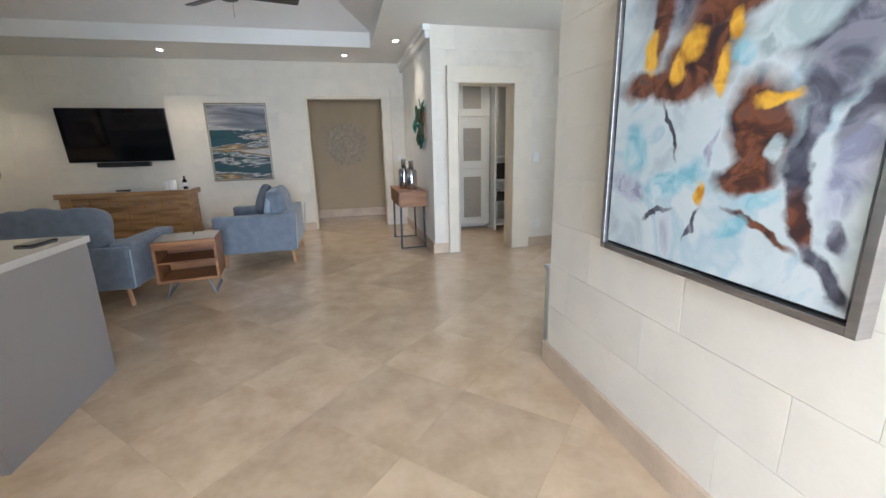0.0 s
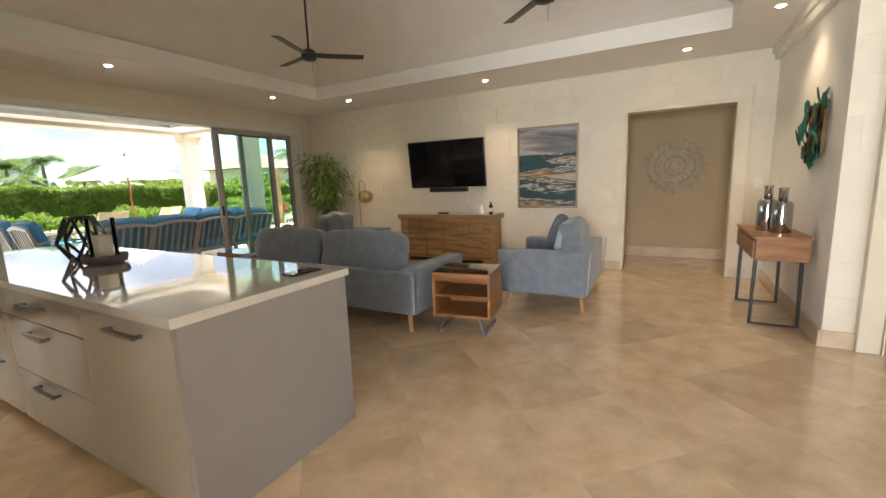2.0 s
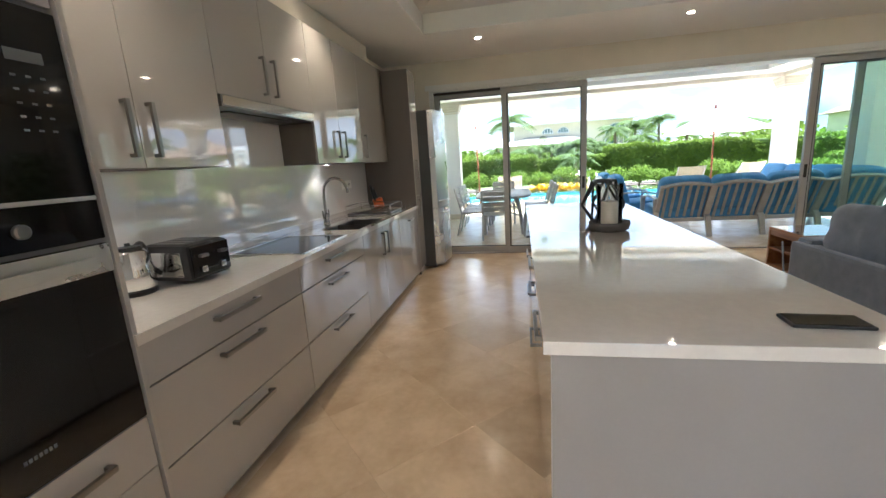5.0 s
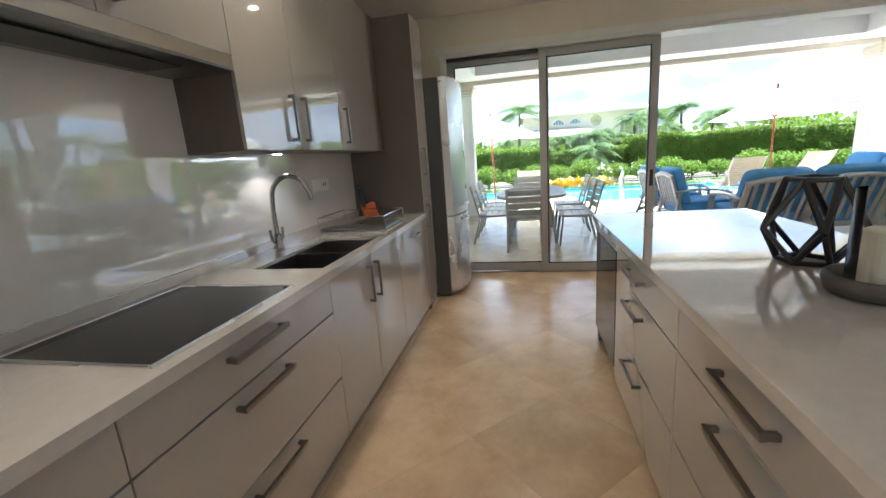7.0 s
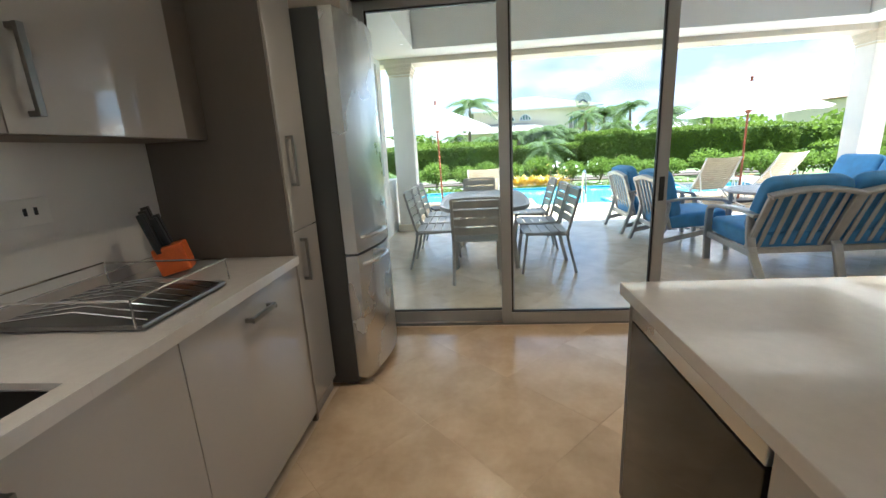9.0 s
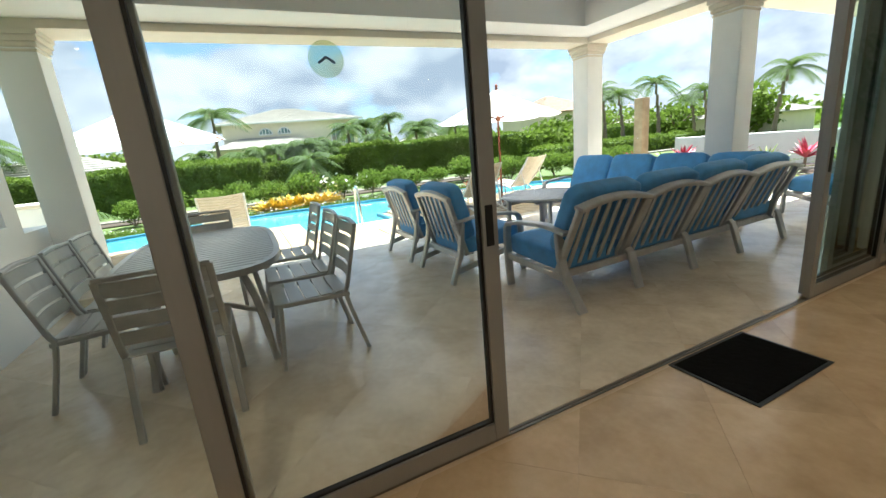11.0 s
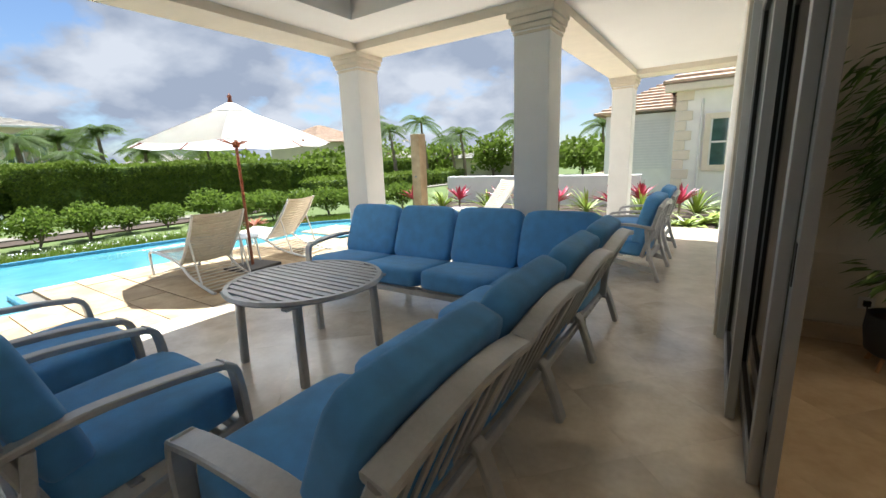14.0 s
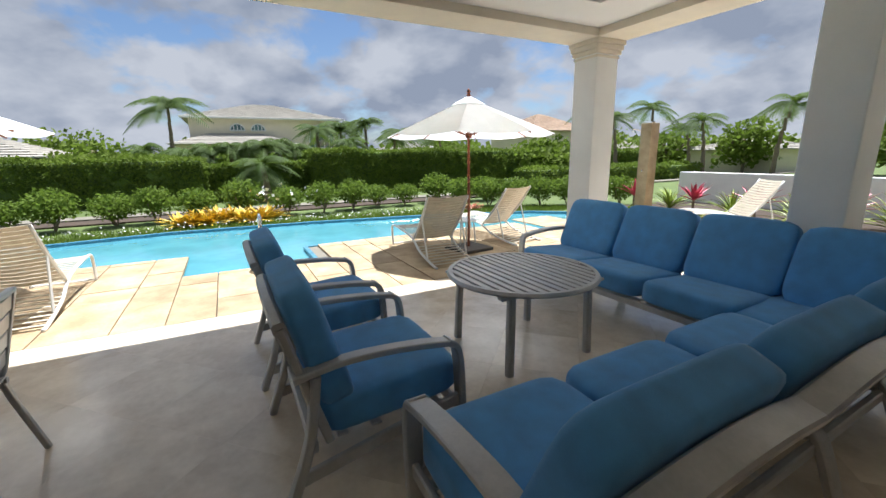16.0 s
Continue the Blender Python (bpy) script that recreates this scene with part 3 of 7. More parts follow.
bx(b, 4.5, 4.62, 2.45, 3.2, 0, 3.0)
bx(b, 4.5, 4.62, 4.75, 5.2, 0, 3.0)
bx(b, 4.5, 4.62, 3.2, 4.75, 2.4, 3.0)
bx(b, 3.3, 4.62, 5.1, 5.2, 0, 3.0)
structure("wall_east", b, M_PLASTER, "plain plaster walls of the entrance lobby")

# ceiling: soffit ring, fascia and hipped boarded vault
TX0, TX1, TY0, TY1 = -5.13, 0.64, 1.22, 6.86
b = box(XW, TX0, -0.1, YN + 0.2, ZC, ZC + 0.2)
bx(b, TX1, 4.6, -3.1, YN + 0.2, ZC, ZC + 0.2)
bx(b, TX0, TX1, TY1, YN + 0.2, ZC, ZC + 0.2)
bx(b, TX0, TX1, -0.1, TY0, ZC, ZC + 0.2)
bx(b, -1.0, TX1, -3.1, -0.1, ZC, ZC + 0.2)
structure("ceiling_soffit", b, M_CEIL, "flat white plaster soffit with recessed downlights")
b = bmesh.new()
z1, z2, run = ZC + 0.20, 4.15, 1.95
lo = [(TX0 - 0.02, TY0 - 0.02), (TX1 + 0.02, TY0 - 0.02), (TX1 + 0.02, TY1 + 0.02), (TX0 - 0.02, TY1 + 0.02)]
hi = [(TX0 + run, TY0 + run), (TX1 - run, TY0 + run), (TX1 - run, TY1 - run), (TX0 + run, TY1 - run)]
for i in range(4):
    j = (i + 1) % 4
    steps = 14
    for s in range(steps):
        f0, f1 = s / steps, (s + 0.993) / steps
        q = []
        for (pa, pb), f in (((lo[i], hi[i]), f0), ((lo[j], hi[j]), f0), ((lo[j], hi[j]), f1), ((lo[i], hi[i]), f1)):
            q.append((pa[0] + (pb[0] - pa[0]) * f, pa[1] + (pb[1] - pa[1]) * f, z1 + (z2 - z1) * f))
        top = [b.verts.new((x, y, z + 0.05)) for x, y, z in q]
        bot = [b.verts.new(p) for p in q]
        b.faces.new(bot)
        for k in range(4):
            b.faces.new((bot[k], bot[(k + 1) % 4], top[(k + 1) % 4], top[k]))
bx(b, TX0 + run - 0.05, TX1 - run + 0.05, TY0 + run - 0.05, TY1 - run + 0.05, z2 - 0.004, z2 + 0.1)
structure("ceiling_vault", b, M_BOARD, "hipped vaulted ceiling of painted boards")
b = bmesh.new()
bx(b, TX0 - 0.3, TX1 + 0.3, TY0 - 0.3, TY1 + 0.3, z2 + 0.11, z2 + 0.2)
for a in ((TX0 - 0.4, TX0 - 0.3, TY0 - 0.4, TY1 + 0.4), (TX1 + 0.3, TX1 + 0.4, TY0 - 0.4, TY1 + 0.4), (TX0 - 0.3, TX1 + 0.3, TY0 - 0.4, TY0 - 0.3), (TX0 - 0.3, TX1 + 0.3, TY1 + 0.3, TY1 + 0.4)):
    bx(b, *a, ZC + 0.2, z2 + 0.2)
structure("roof_void", b, M_PLASTER, "closed roof space above the vault")
# crown mouldings
b = bmesh.new()
for a in ((1.19, 1.25, 5.60, YN, 0),):
    bx(b, a[0], a[1], a[2], a[3], 2.66, 2.81, 0.01)
    bx(b, a[0] - 0.03, a[1], a[2] - 0.03, a[3], 2.74, 2.81, 0.01)
structure("trim_crown", b, M_CEIL, "white crown moulding")

# skirtings
b = box(1.225, 1.25, 5.575, YN, 0, 0.13, 0.004)
bx(b, 1.25, PX0 - 0.135, 5.572, 5.60, 0, 0.13, 0.004)
bx(b, PX1 + 0.245, 3.05, 5.572, 5.60, 0, 0.13, 0.004)
bx(b, 1.308, 1.335, -3.0, 2.605, 0, 0.14, 0.004)
bx(b, 1.335, 1.60, 2.58, 2.605, 0, 0.14, 0.004)
bx(b, -1.2, 1.9, 9.25, 9.28, 0, 0.16, 0.004)
bx(b, XW, HX0 - 0.02, YN - 0.045, YN - 0.012, 0, 0.13, 0.004)
bx(b, XW, XW + 0.025, DOOR1 + 0.1, YN, 0, 0.13, 0.004)
structure("baseboard", b, M_SKIRT, "travertine skirting")

# patio roof, beams, columns
PZ0 = 2.72
b = box(-10.88, -10.44, 0.1, 8.07, PZ0, 3.05)
bx(b, -10.44, -8.11, 7.63, 8.07, PZ0, 3.05)
bx(b, -8.55, -8.11, 8.07, 12.23, PZ0, 3.05)
bx(b, -8.11, XWO, 11.79, 12.23, PZ0, 3.05)
for a in ((-10.95, -10.88, 0.1, 8.14), (-10.88, -8.55, 8.07, 8.14), (-8.62, -8.55, 8.14, 12.30)):
    bx(b, *a, PZ0 + 0.06, 3.1, 0.01)
structure("patio_beams", b, M_TRIM, "cream plastered beams round the patio")
b = bmesh.new()
CX0, CX1, CY0, CY1 = -9.90, -7.30, 0.95, 7.04
for a in ((-10.44, CX0, 0.1, 7.63), (CX1, XWO, 0.1, 7.63), (CX0, CX1, CY1, 7.63), (CX0, CX1, 0.1, CY0), (-8.11, XWO, 7.63, 11.79)):
    bx(b, *a, 2.80, 3.05)
structure("ceiling_patio", b, M_CEIL, "white plaster patio ceiling")
b = bmesh.new()
for a in ((CX0 - 0.08, CX0 - 0.002, CY0, CY1), (CX1 + 0.002, CX1 + 0.08, CY0, CY1), (CX0, CX1, CY1 + 0.002, CY1 + 0.08), (CX0, CX1, CY0 - 0.08, CY0 - 0.002)):
    bx(b, *a, 3.05, 3.45)
bx(b, CX0 - 0.08, CX1 + 0.08, CY0 - 0.08, CY1 + 0.08, 3.45, 3.55)
structure("ceiling_patio_tray", b, M_CEIL, "raised tray in the patio ceiling")
b = box(-11.35, XWO + 0.3, -0.2, 8.45, 3.56, 3.66)
bx(b, -8.95, XWO + 0.3, 8.45, 12.6, 3.56, 3.66)
bx(b, -11.35, -11.2, -0.2, 8.45, 3.10, 3.66)
bx(b, -11.35, -8.8, 8.3, 8.45, 3.10, 3.66)
bx(b, -11.2, -10.95, -0.2, 8.3, 3.10, 3.14)
bx(b, -8.95, -8.8, 8.45, 12.6, 3.10, 3.66)
structure("patio_roof", b, M_WHITE, "patio roof and eaves")


def column(x, y, name):
    col = thing(name, pose(x, y, 0), "square white rendered column with a moulded stone cap", "column", "patio columns")
    part("shaft", box(-0.17, 0.17, -0.17, 0.17, 0.0, 2.58, 0.012), M_WHITE, col)
    cap = bmesh.new()
    for h, z0, z1 in ((0.182, 2.53, 2.555), (0.192, 2.57, 2.615), (0.208, 2.615, 2.67), (0.224, 2.67, PZ0)):
        bx(cap, -h, h, -h, h, z0, z1, 0.012)
    part("cap", cap, M_TRIM, col, "cream moulded stone cap")
    part("base", box(-0.195, 0.195, -0.195, 0.195, 0.0, 0.12, 0.01), M_TRIM, col, "cream stone base")


for cx, cy in ((-10.66, 7.85), (-8.33, 7.85), (-8.33, 12.01), (-10.66, 0.62)):
    column(cx, cy, "patio_column")

# patio south wall with shutters and a low parapet
b = box(-10.2, -9.93, 0.10, 0.38, 0, PZ0)
bx(b, -8.97, XWO, 0.10, 0.38, 0, PZ0)
bx(b, -9.93, -8.97, 0.10, 0.38, 0, 0.98)
bx(b, -9.93, -8.97, 0.10, 0.38, 2.64, PZ0)
bx(b, -10.9, -10.2, 0.10, 0.38, 0, 0.90)
structure("wall_patio_south", b, M_WHITE, "white rendered wall at the end of the patio")
sh = thing("louvred_window", pose(-9.45, 0.25, 0.98), "white louvred blind set in a patio wall opening", "louvred window")
fr = bmesh.new()
for a in ((-0.478, -0.45, 0, 0.05, 0.002, 1.658), (0.45, 0.478, 0, 0.05, 0.002, 1.658), (-0.012, 0.012, 0.03, 0.05, 0.03, 1.63), (-0.45, 0.45, 0, 0.05, 0.002, 0.03), (-0.45, 0.45, 0, 0.05, 1.63, 1.658)):
    bx(fr, *a, 0.004)
part("frame", fr, M_SHUTTER, sh)
me0 = None
for i in range(26):
    if me0 is None:
        ob = part("slat", box(-0.45, 0.45, -0.0025, 0.0025, -0.033, 0.033, m=pose(0, 0, 0, 42)), M_SHUTTER, sh)
        me0 = ob.data
    else:
        ob = new("slat", me0)
        ob.parent = sh
    ob.location = (0, 0.012, 0.07 + i * 0.061)
part("sill", box(-0.478, 0.478, 0.055, 0.16, 0.001, 0.02, 0.004), M_WHITE, sh)
# house wall north of the sliders
b = box(XWO, XW, 8.3, 12.6, 0, 3.3)
structure("wall_gallery", b, M_WHITE, "white rendered house wall along the gallery")

# ---- sliding doors ----
slider = thing("door_1", pose(0, 0, 0), "grey aluminium sliding glass doors, standing half open", "sliding door")
slider["kind"] = "structure"
ff = box(XWO + 0.02, XW - 0.01, DOOR0, DOOR1, DOORH - 0.05, DOORH, 0.004)
bx(ff, XWO + 0.02, XW - 0.01, DOOR1 - 0.05, DOOR1, 0, DOORH - 0.05, 0.004)
bx(ff, XWO + 0.02, XW - 0.01, DOOR0, DOOR0 + 0.05, 0, DOORH - 0.05, 0.004)
bx(ff, XW - 0.01, XW + 0.012, DOOR0 - 0.05, DOOR1 + 0.05, DOORH - 0.02, DOORH + 0.05, 0.004)
bx(ff, XW - 0.01, XW + 0.012, DOOR1, DOOR1 + 0.06, 0, DOORH - 0.02, 0.004)
part("door_frame", ff, M_WALU, slider, "pale aluminium outer frame")
# black strip put in for the shadow that falls below the door head
part("head_shadow_strip", box(-6.53, -6.50, DOOR0 + 0.06, 1.985, DOORH - 0.085, DOORH - 0.051), M_BLACK, slider, "black strip standing in for the shadow under the door head")
for k, x in enumerate((-6.525, -6.545)):
    part("track", box(x - 0.005, x + 0.005, DOOR0 + 0.05, DOOR1 - 0.05, -0.004, 0.005), M_NICKEL, slider)


def panel(x, y0, y1, pane, grip=None):
    p = bmesh.new()
    st = 0.075
    for a in ((y0, y0 + st, 0.012, DOORH - 0.055), (y1 - st, y1, 0.012, DOORH - 0.055), (y0 + st, y1 - st, 0.012, 0.10), (y0 + st, y1 - st, DOORH - 0.13, DOORH - 0.055)):
        bx(p, x - 0.022, x + 0.022, a[0], a[1], a[2], a[3], 0.004)
    sash = part("door_panel", p, M_ALU, slider)
    g = bmesh.new()
    for a in ((y0 + st, y0 + st + 0.012, 0.10, DOORH - 0.13), (y1 - st - 0.012, y1 - st, 0.10, DOORH - 0.13), (y0 + st, y1 - st, 0.10, 0.112), (y0 + st, y1 - st, DOORH - 0.142, DOORH - 0.13)):
        bx(g, x - 0.012, x + 0.012, *a)
    part("gasket", g, M_BLACK, sash, "black rubber gasket")
    pn = bmesh.new()
    pn.faces.new([pn.verts.new((x, a, c)) for a, c in ((y0 + st, 0.10), (y1 - st, 0.10), (y1 - st, DOORH - 0.13), (y0 + st, DOORH - 0.13))])
    gl = part("pane", pn, pane, sash)
    gl.visible_shadow = False
    if grip is not None:
        part("grip", box(x - 0.026, x + 0.026, grip - 0.018, grip + 0.018, 0.93, 1.10, 0.004), M_BLACK, sash, "recessed black pull")


panel(-6.585, 1.01, 2.09, M_SOFTTINT)
panel(-6.535, 1.99, 3.16, M_SOFTTINT, 3.12)
panel(-6.535, 5.84, 7.00, M_GLASS, 5.88)
panel(-6.585, 5.90, 7.06, M_TINT)
panel(-6.660, 6.40, 7.56, M_TINT)

st = thing("glass_sticker", pose(-6.531, 2.568, 1.64, 0, 90), "round translucent safety sticker with a blue chevron", "sticker")
part("disc", lathe([(0.056, 0.0), (0.056, 0.0012)], 32), M_STICKER, st)
for d in (-1, 1):
    part("chevron", bar([(0.004 - 0.010, 0, 0.0020), (0.012, d * 0.026, 0.0020)], 0.008, 0.001), M_CHEVRON, st)

# ---- kitchen ----
YF = 0.945  # front plane of the base units


def pull(parent, cx, y, cz, length, vertical=False, side=1, mat_=None):
    """Square bar handle with two posts, standing off a front that faces side * y."""
    h = bmesh.new()
    d = 0.032 * side
    L = length / 2
    ends = ((-L, 0), (L, 0)) if not vertical else ((0, -L), (0, L))
    for a, c in ends:
        bx(h, cx + a - 0.008, cx + a + 0.008, min(y, y + d), max(y, y + d), cz + c - 0.008, cz + c + 0.008, 0.002)
    if vertical:
        bx(h, cx - 0.010, cx + 0.010, y + d - 0.007, y + d + 0.007, cz - L - 0.008, cz + L + 0.008, 0.002)
    else:
        bx(h, cx - L - 0.008, cx + L + 0.008, y + d - 0.007, y + d + 0.007, cz - 0.010, cz + 0.010, 0.002)
    part("handle", h, mat_ or M_PULL, parent, "brushed steel bar handle")


def front(parent, name, x0, x1, z0, z1, y, side=1, material=None):
    """A lacquered front 19 mm thick with a 3 mm shadow gap round it."""
    ya, yb = (y - 0.019, y) if side > 0 else (y, y + 0.019)
    return part(name, box(x0 + 0.002, x1 - 0.002, ya, yb, z0 + 0.002, z1 - 0.002, 0.0015), material or M_CAB, parent)


def base_unit(x0, x1, label, top=0.868):
    u = thing("base_cabinet", pose(0, 0, 0), label, "cabinet", "kitchen base units")
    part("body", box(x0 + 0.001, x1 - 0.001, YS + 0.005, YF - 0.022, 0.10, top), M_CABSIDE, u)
    part("plinth", box(x0 + 0.001, x1 - 0.001, YS + 0.05, YF - 0.07, 0.0, 0.10), M_DARKPANEL, u, "recessed dark plinth")
    return u


def drawers(x0, x1):
    u = base_unit(x0, x1, "glossy greige base cabinet with three handled drawers")
    for z0, z1, hz in ((0.705, 0.866, 0.82), (0.375, 0.702, 0.655), (0.05, 0.372, 0.325)):
        f = front(u, "drawer", x0, x1, z0, z1, YF)
        pull(f, (x0 + x1) / 2 + (0.03 if x0 < -2 else -0.03), YF, hz, 0.27)


drawers(-2.46, -1.40)
drawers(-3.48, -2.46)
u = base_unit(-4.53, -3.48, "glossy greige sink cabinet with two doors", 0.66)
for x0, x1, hx in ((-3.985, -3.48, -3.93), (-4.53, -3.985, -4.04)):
    f = front(u, "door", x0, x1, 0.05, 0.866, YF)
    pull(f, hx, YF, 0.70, 0.20, True)
u = base_unit(-5.33, -4.53, "glossy greige integrated dishwasher front")
f = front(u, "door", -5.33, -4.53, 0.05, 0.866, YF)
pull(f, -4.95, YF, 0.78, 0.16)
part("leg", box(-5.36, -5.32, YF - 0.10, YF - 0.03, 0, 0.10, 0.003), M_NICKEL, u)

# worktop with sink and hob cut-outs
SX0, SX1, SY0, SY1 = -4.24, -3.51, 0.54, 0.905
wt = thing("worktop", pose(0, 0, 0), "pale quartz kitchen worktop with a square edge", "worktop")
for a in ((-5.33, SX0, YS + 0.002, 0.967), (SX1, -1.395, YS + 0.002, 0.967), (SX0, SX1, YS + 0.002, SY0), (SX0, SX1, SY1, 0.967)):
    part("slab", box(*a, 0.87, 0.91, 0.001), M_QUARTZ, wt)
s = thing("sink", pose(0, 0, 0), "undermounted stainless steel double bowl sink", "sink")
for x0, x1 in ((SX0 + 0.006, -3.885), (-3.865, SX1 - 0.006)):
    bw = bmesh.new()
    for a in ((x0, x1, SY0 + 0.006, SY1 - 0.006, 0.70, 0.706), (x0, x0 + 0.006, SY0 + 0.006, SY1 - 0.006, 0.706, 0.897), (x1 - 0.006, x1, SY0 + 0.006, SY1 - 0.006, 0.706, 0.897), (x0 + 0.006, x1 - 0.006, SY0 + 0.006, SY0 + 0.012, 0.706, 0.897), (x0 + 0.006, x1 - 0.006, SY1 - 0.012, SY1 - 0.006, 0.706, 0.897)):
        bx(bw, *a)
    bowl = part("bowl", bw, M_NICKEL, s)
    part("drain", lathe([(0.04, 0), (0.04, 0.004), (0.02, 0.005)], 16, ((x0 + x1) / 2, 0.62, 0.706)), M_CHROME, bowl)
t = thing("kitchen_tap", pose(-3.92, 0.42, 0.91), "brushed steel swan neck mixer tap with two levers", "tap")
part("base", lathe([(0.03, 0), (0.03, 0.02), (0.024, 0.03), (0.026, 0.075), (0.018, 0.10)], 16), M_TAP, t, smooth=True)
part("spout", tube([(0, 0, 0.08), (0, 0, 0.25), (0, 0.02, 0.36), (0.0, 0.10, 0.42), (0, 0.19, 0.40), (0, 0.235, 0.33), (0, 0.245, 0.285)], 0.0135, 10, 6, (1, 0, 0)), M_TAP, t, smooth=True)
for d in (-1, 1):
    part("lever", tube([(0, 0, 0.05), (d * 0.045, 0, 0.06), (d * 0.055, 0, 0.075), (d * 0.06, 0, 0.13)], 0.008, 8, 4, (0, 1, 0)), M_TAP, t, smooth=True)
hb = thing("hob", pose(-2.915, 0.655, 0.91), "flush black glass induction hob with steel edge", "hob")
part("glass_top", box(-0.315, 0.315, -0.255, 0.255, 0.0, 0.006, 0.002), M_BLACKGLASS, hb)
e = box(-0.325, 0.325, 0.255, 0.266, 0, 0.008, 0.002)
bx(e, -0.325, 0.325, -0.266, -0.255, 0, 0.008, 0.002)
bx(e, -0.326, -0.316, -0.255, 0.255, 0, 0.008, 0.002)
bx(e, 0.316, 0.326, -0.255, 0.255, 0, 0.008, 0.002)
part("edge_strip", e, M_STEEL, hb)
structure("backsplash", box(-5.33, -1.40, YS + 0.001, YS + 0.012, 0.91, 1.90), M_SPLASH, "glossy white glass splashback")
structure("trim_upstand", box(-5.33, -1.40, YS + 0.012, YS + 0.03, 0.91, 0.955, 0.002), M_QUARTZ, "low quartz upstand")

# oven tower
tw = thing("oven_tower", pose(0, 0, 0), "tall greige oven housing with black built-in appliances", "oven")
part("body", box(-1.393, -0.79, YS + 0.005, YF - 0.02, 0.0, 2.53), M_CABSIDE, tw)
part("side_panel", box(-1.412, -1.394, YS + 0.005, YF + 0.012, 0.0, 2.53, 0.001), M_CAB, tw)
for z0, z1 in ((0.05, 0.42), (0.42, 0.615)):
    f = front(tw, "drawer", -1.39, -0.79, z0, z1, YF)
    pull(f, -1.09, YF, z1 - 0.075, 0.27)
for z0, z1 in ((1.90, 2.16), (2.16, 2.53)):
    front(tw, "door", -1.39, -0.79, z0, z1, YF)
ov = part("oven", box(-1.388, -0.793, YF - 0.02, YF + 0.004, 0.62, 1.23, 0.003), M_BLACKGLASS, tw, "black glass oven door")
part("fascia", box(-1.386, -0.795, YF + 0.004, YF + 0.012, 1.14, 1.228, 0.002), M_STEEL, ov, "brushed steel control fascia")
hd = box(-1.30, -0.88, YF + 0.045, YF + 0.06, 1.165, 1.20, 0.003)
for x in (-1.27, -0.91):
    bx(hd, x - 0.01, x + 0.01, YF + 0.01, YF + 0.046, 1.172, 1.193)
part("handle", hd, M_STEEL, ov)
for i in range(7):
    part("lettering", box(-1.12 + i * 0.012, -1.112 + i * 0.012, YF + 0.0042, YF + 0.0052, 0.70, 0.712), M_DISPLAY, ov)
mw = part("microwave", box(-1.388, -0.793, YF - 0.02, YF + 0.004, 1.245, 1.885, 0.003), M_BLACKGLASS, tw, "black glass built-in microwave")
part("trim_strip", box(-1.386, -0.795, YF + 0.004, YF + 0.008, 1.365, 1.378, 0.001), M_STEEL, mw)
part("display", box(-1.33, -1.24, YF + 0.0042, YF + 0.0055, 1.74, 1.77), M_DISPLAY, mw)
part("dial", lathe([(0.02, 0), (0.02, 0.012), (0.016, 0.015)], 16), M_NICKEL, mw).matrix_basis = pose(-1.17, YF + 0.0045, 1.30, -90)
for r in range(5):
    for c in range(3):
        part("button", box(-1.325 + c * 0.035, -1.312 + c * 0.035, YF + 0.0042, YF + 0.0052, 1.56 + r * 0.035, 1.566 + r * 0.035), M_DISPLAY, mw)

# wall units
YU = 0.626


def wall_unit(x0, x1, z0, cuts, label):
    u = thing("wall_cabinet", pose(0, 0, 0), label, "cabinet", "kitchen wall units")
    part("body", box(x0 + 0.001, x1 - 0.001, YS + 0.013, YU - 0.022, z0, 2.53), M_DARKPANEL, u)
    xs = [x0, *cuts, x1]
    for i, (a, c) in enumerate(zip(xs, xs[1:])):
        f = front(u, "door", a, c, z0, 2.53, YU)
        if len(xs) == 3:
            hx = c - 0.06 if i == 0 else a + 0.06
        else:
            hx = (c - 0.06, a + 0.06, c - 0.06)[i] if len(xs) > 2 else (a + c) / 2
        if len(xs) == 4:
            hx = (c - 0.07, c - 0.06, a + 0.065)[i]
        pull(f, hx, YU, z0 + 0.165, 0.22, True)
    return u


wall_unit(-2.43, -1.41, 1.465, (-1.90,), "glossy greige wall cabinet with two doors")
wall_unit(-3.50, -2.43, 1.855, (-2.93,), "glossy greige wall cabinet over the extractor hood")
uw = wall_unit(-5.19, -3.50, 1.465, (-4.51, -3.97), "glossy greige wall cabinet with three doors beside the sink")
part("filler_panel", box(-5.328, -5.191, YS + 0.013, YU - 0.004, 1.465, 2.53, 0.001), M_DARKPANEL, uw, "taupe filler panel")
ho = thing("extractor_hood", pose(0, 0, 0), "slim steel extractor hood with a bright front edge", "hood")
part("canopy", box(-3.49, -2.44, YS + 0.013, YU + 0.01, 1.79, 1.853, 0.003), M_NICKEL, ho)
part("front_edge", box(-3.48, -2.45, YU + 0.0105, YU + 0.014, 1.800, 1.850), M_CHROME, ho, "bright polished front edge")
part("filter", box(-3.3, -2.6, YS + 0.08, YU - 0.08, 1.782, 1.789), M_BLACK, ho)
structure("trim_bulkhead", box(-5.33, -0.79, YS + 0.001, 0.47, 2.531, ZC), M_PLASTER, "cream bulkhead above the wall units")
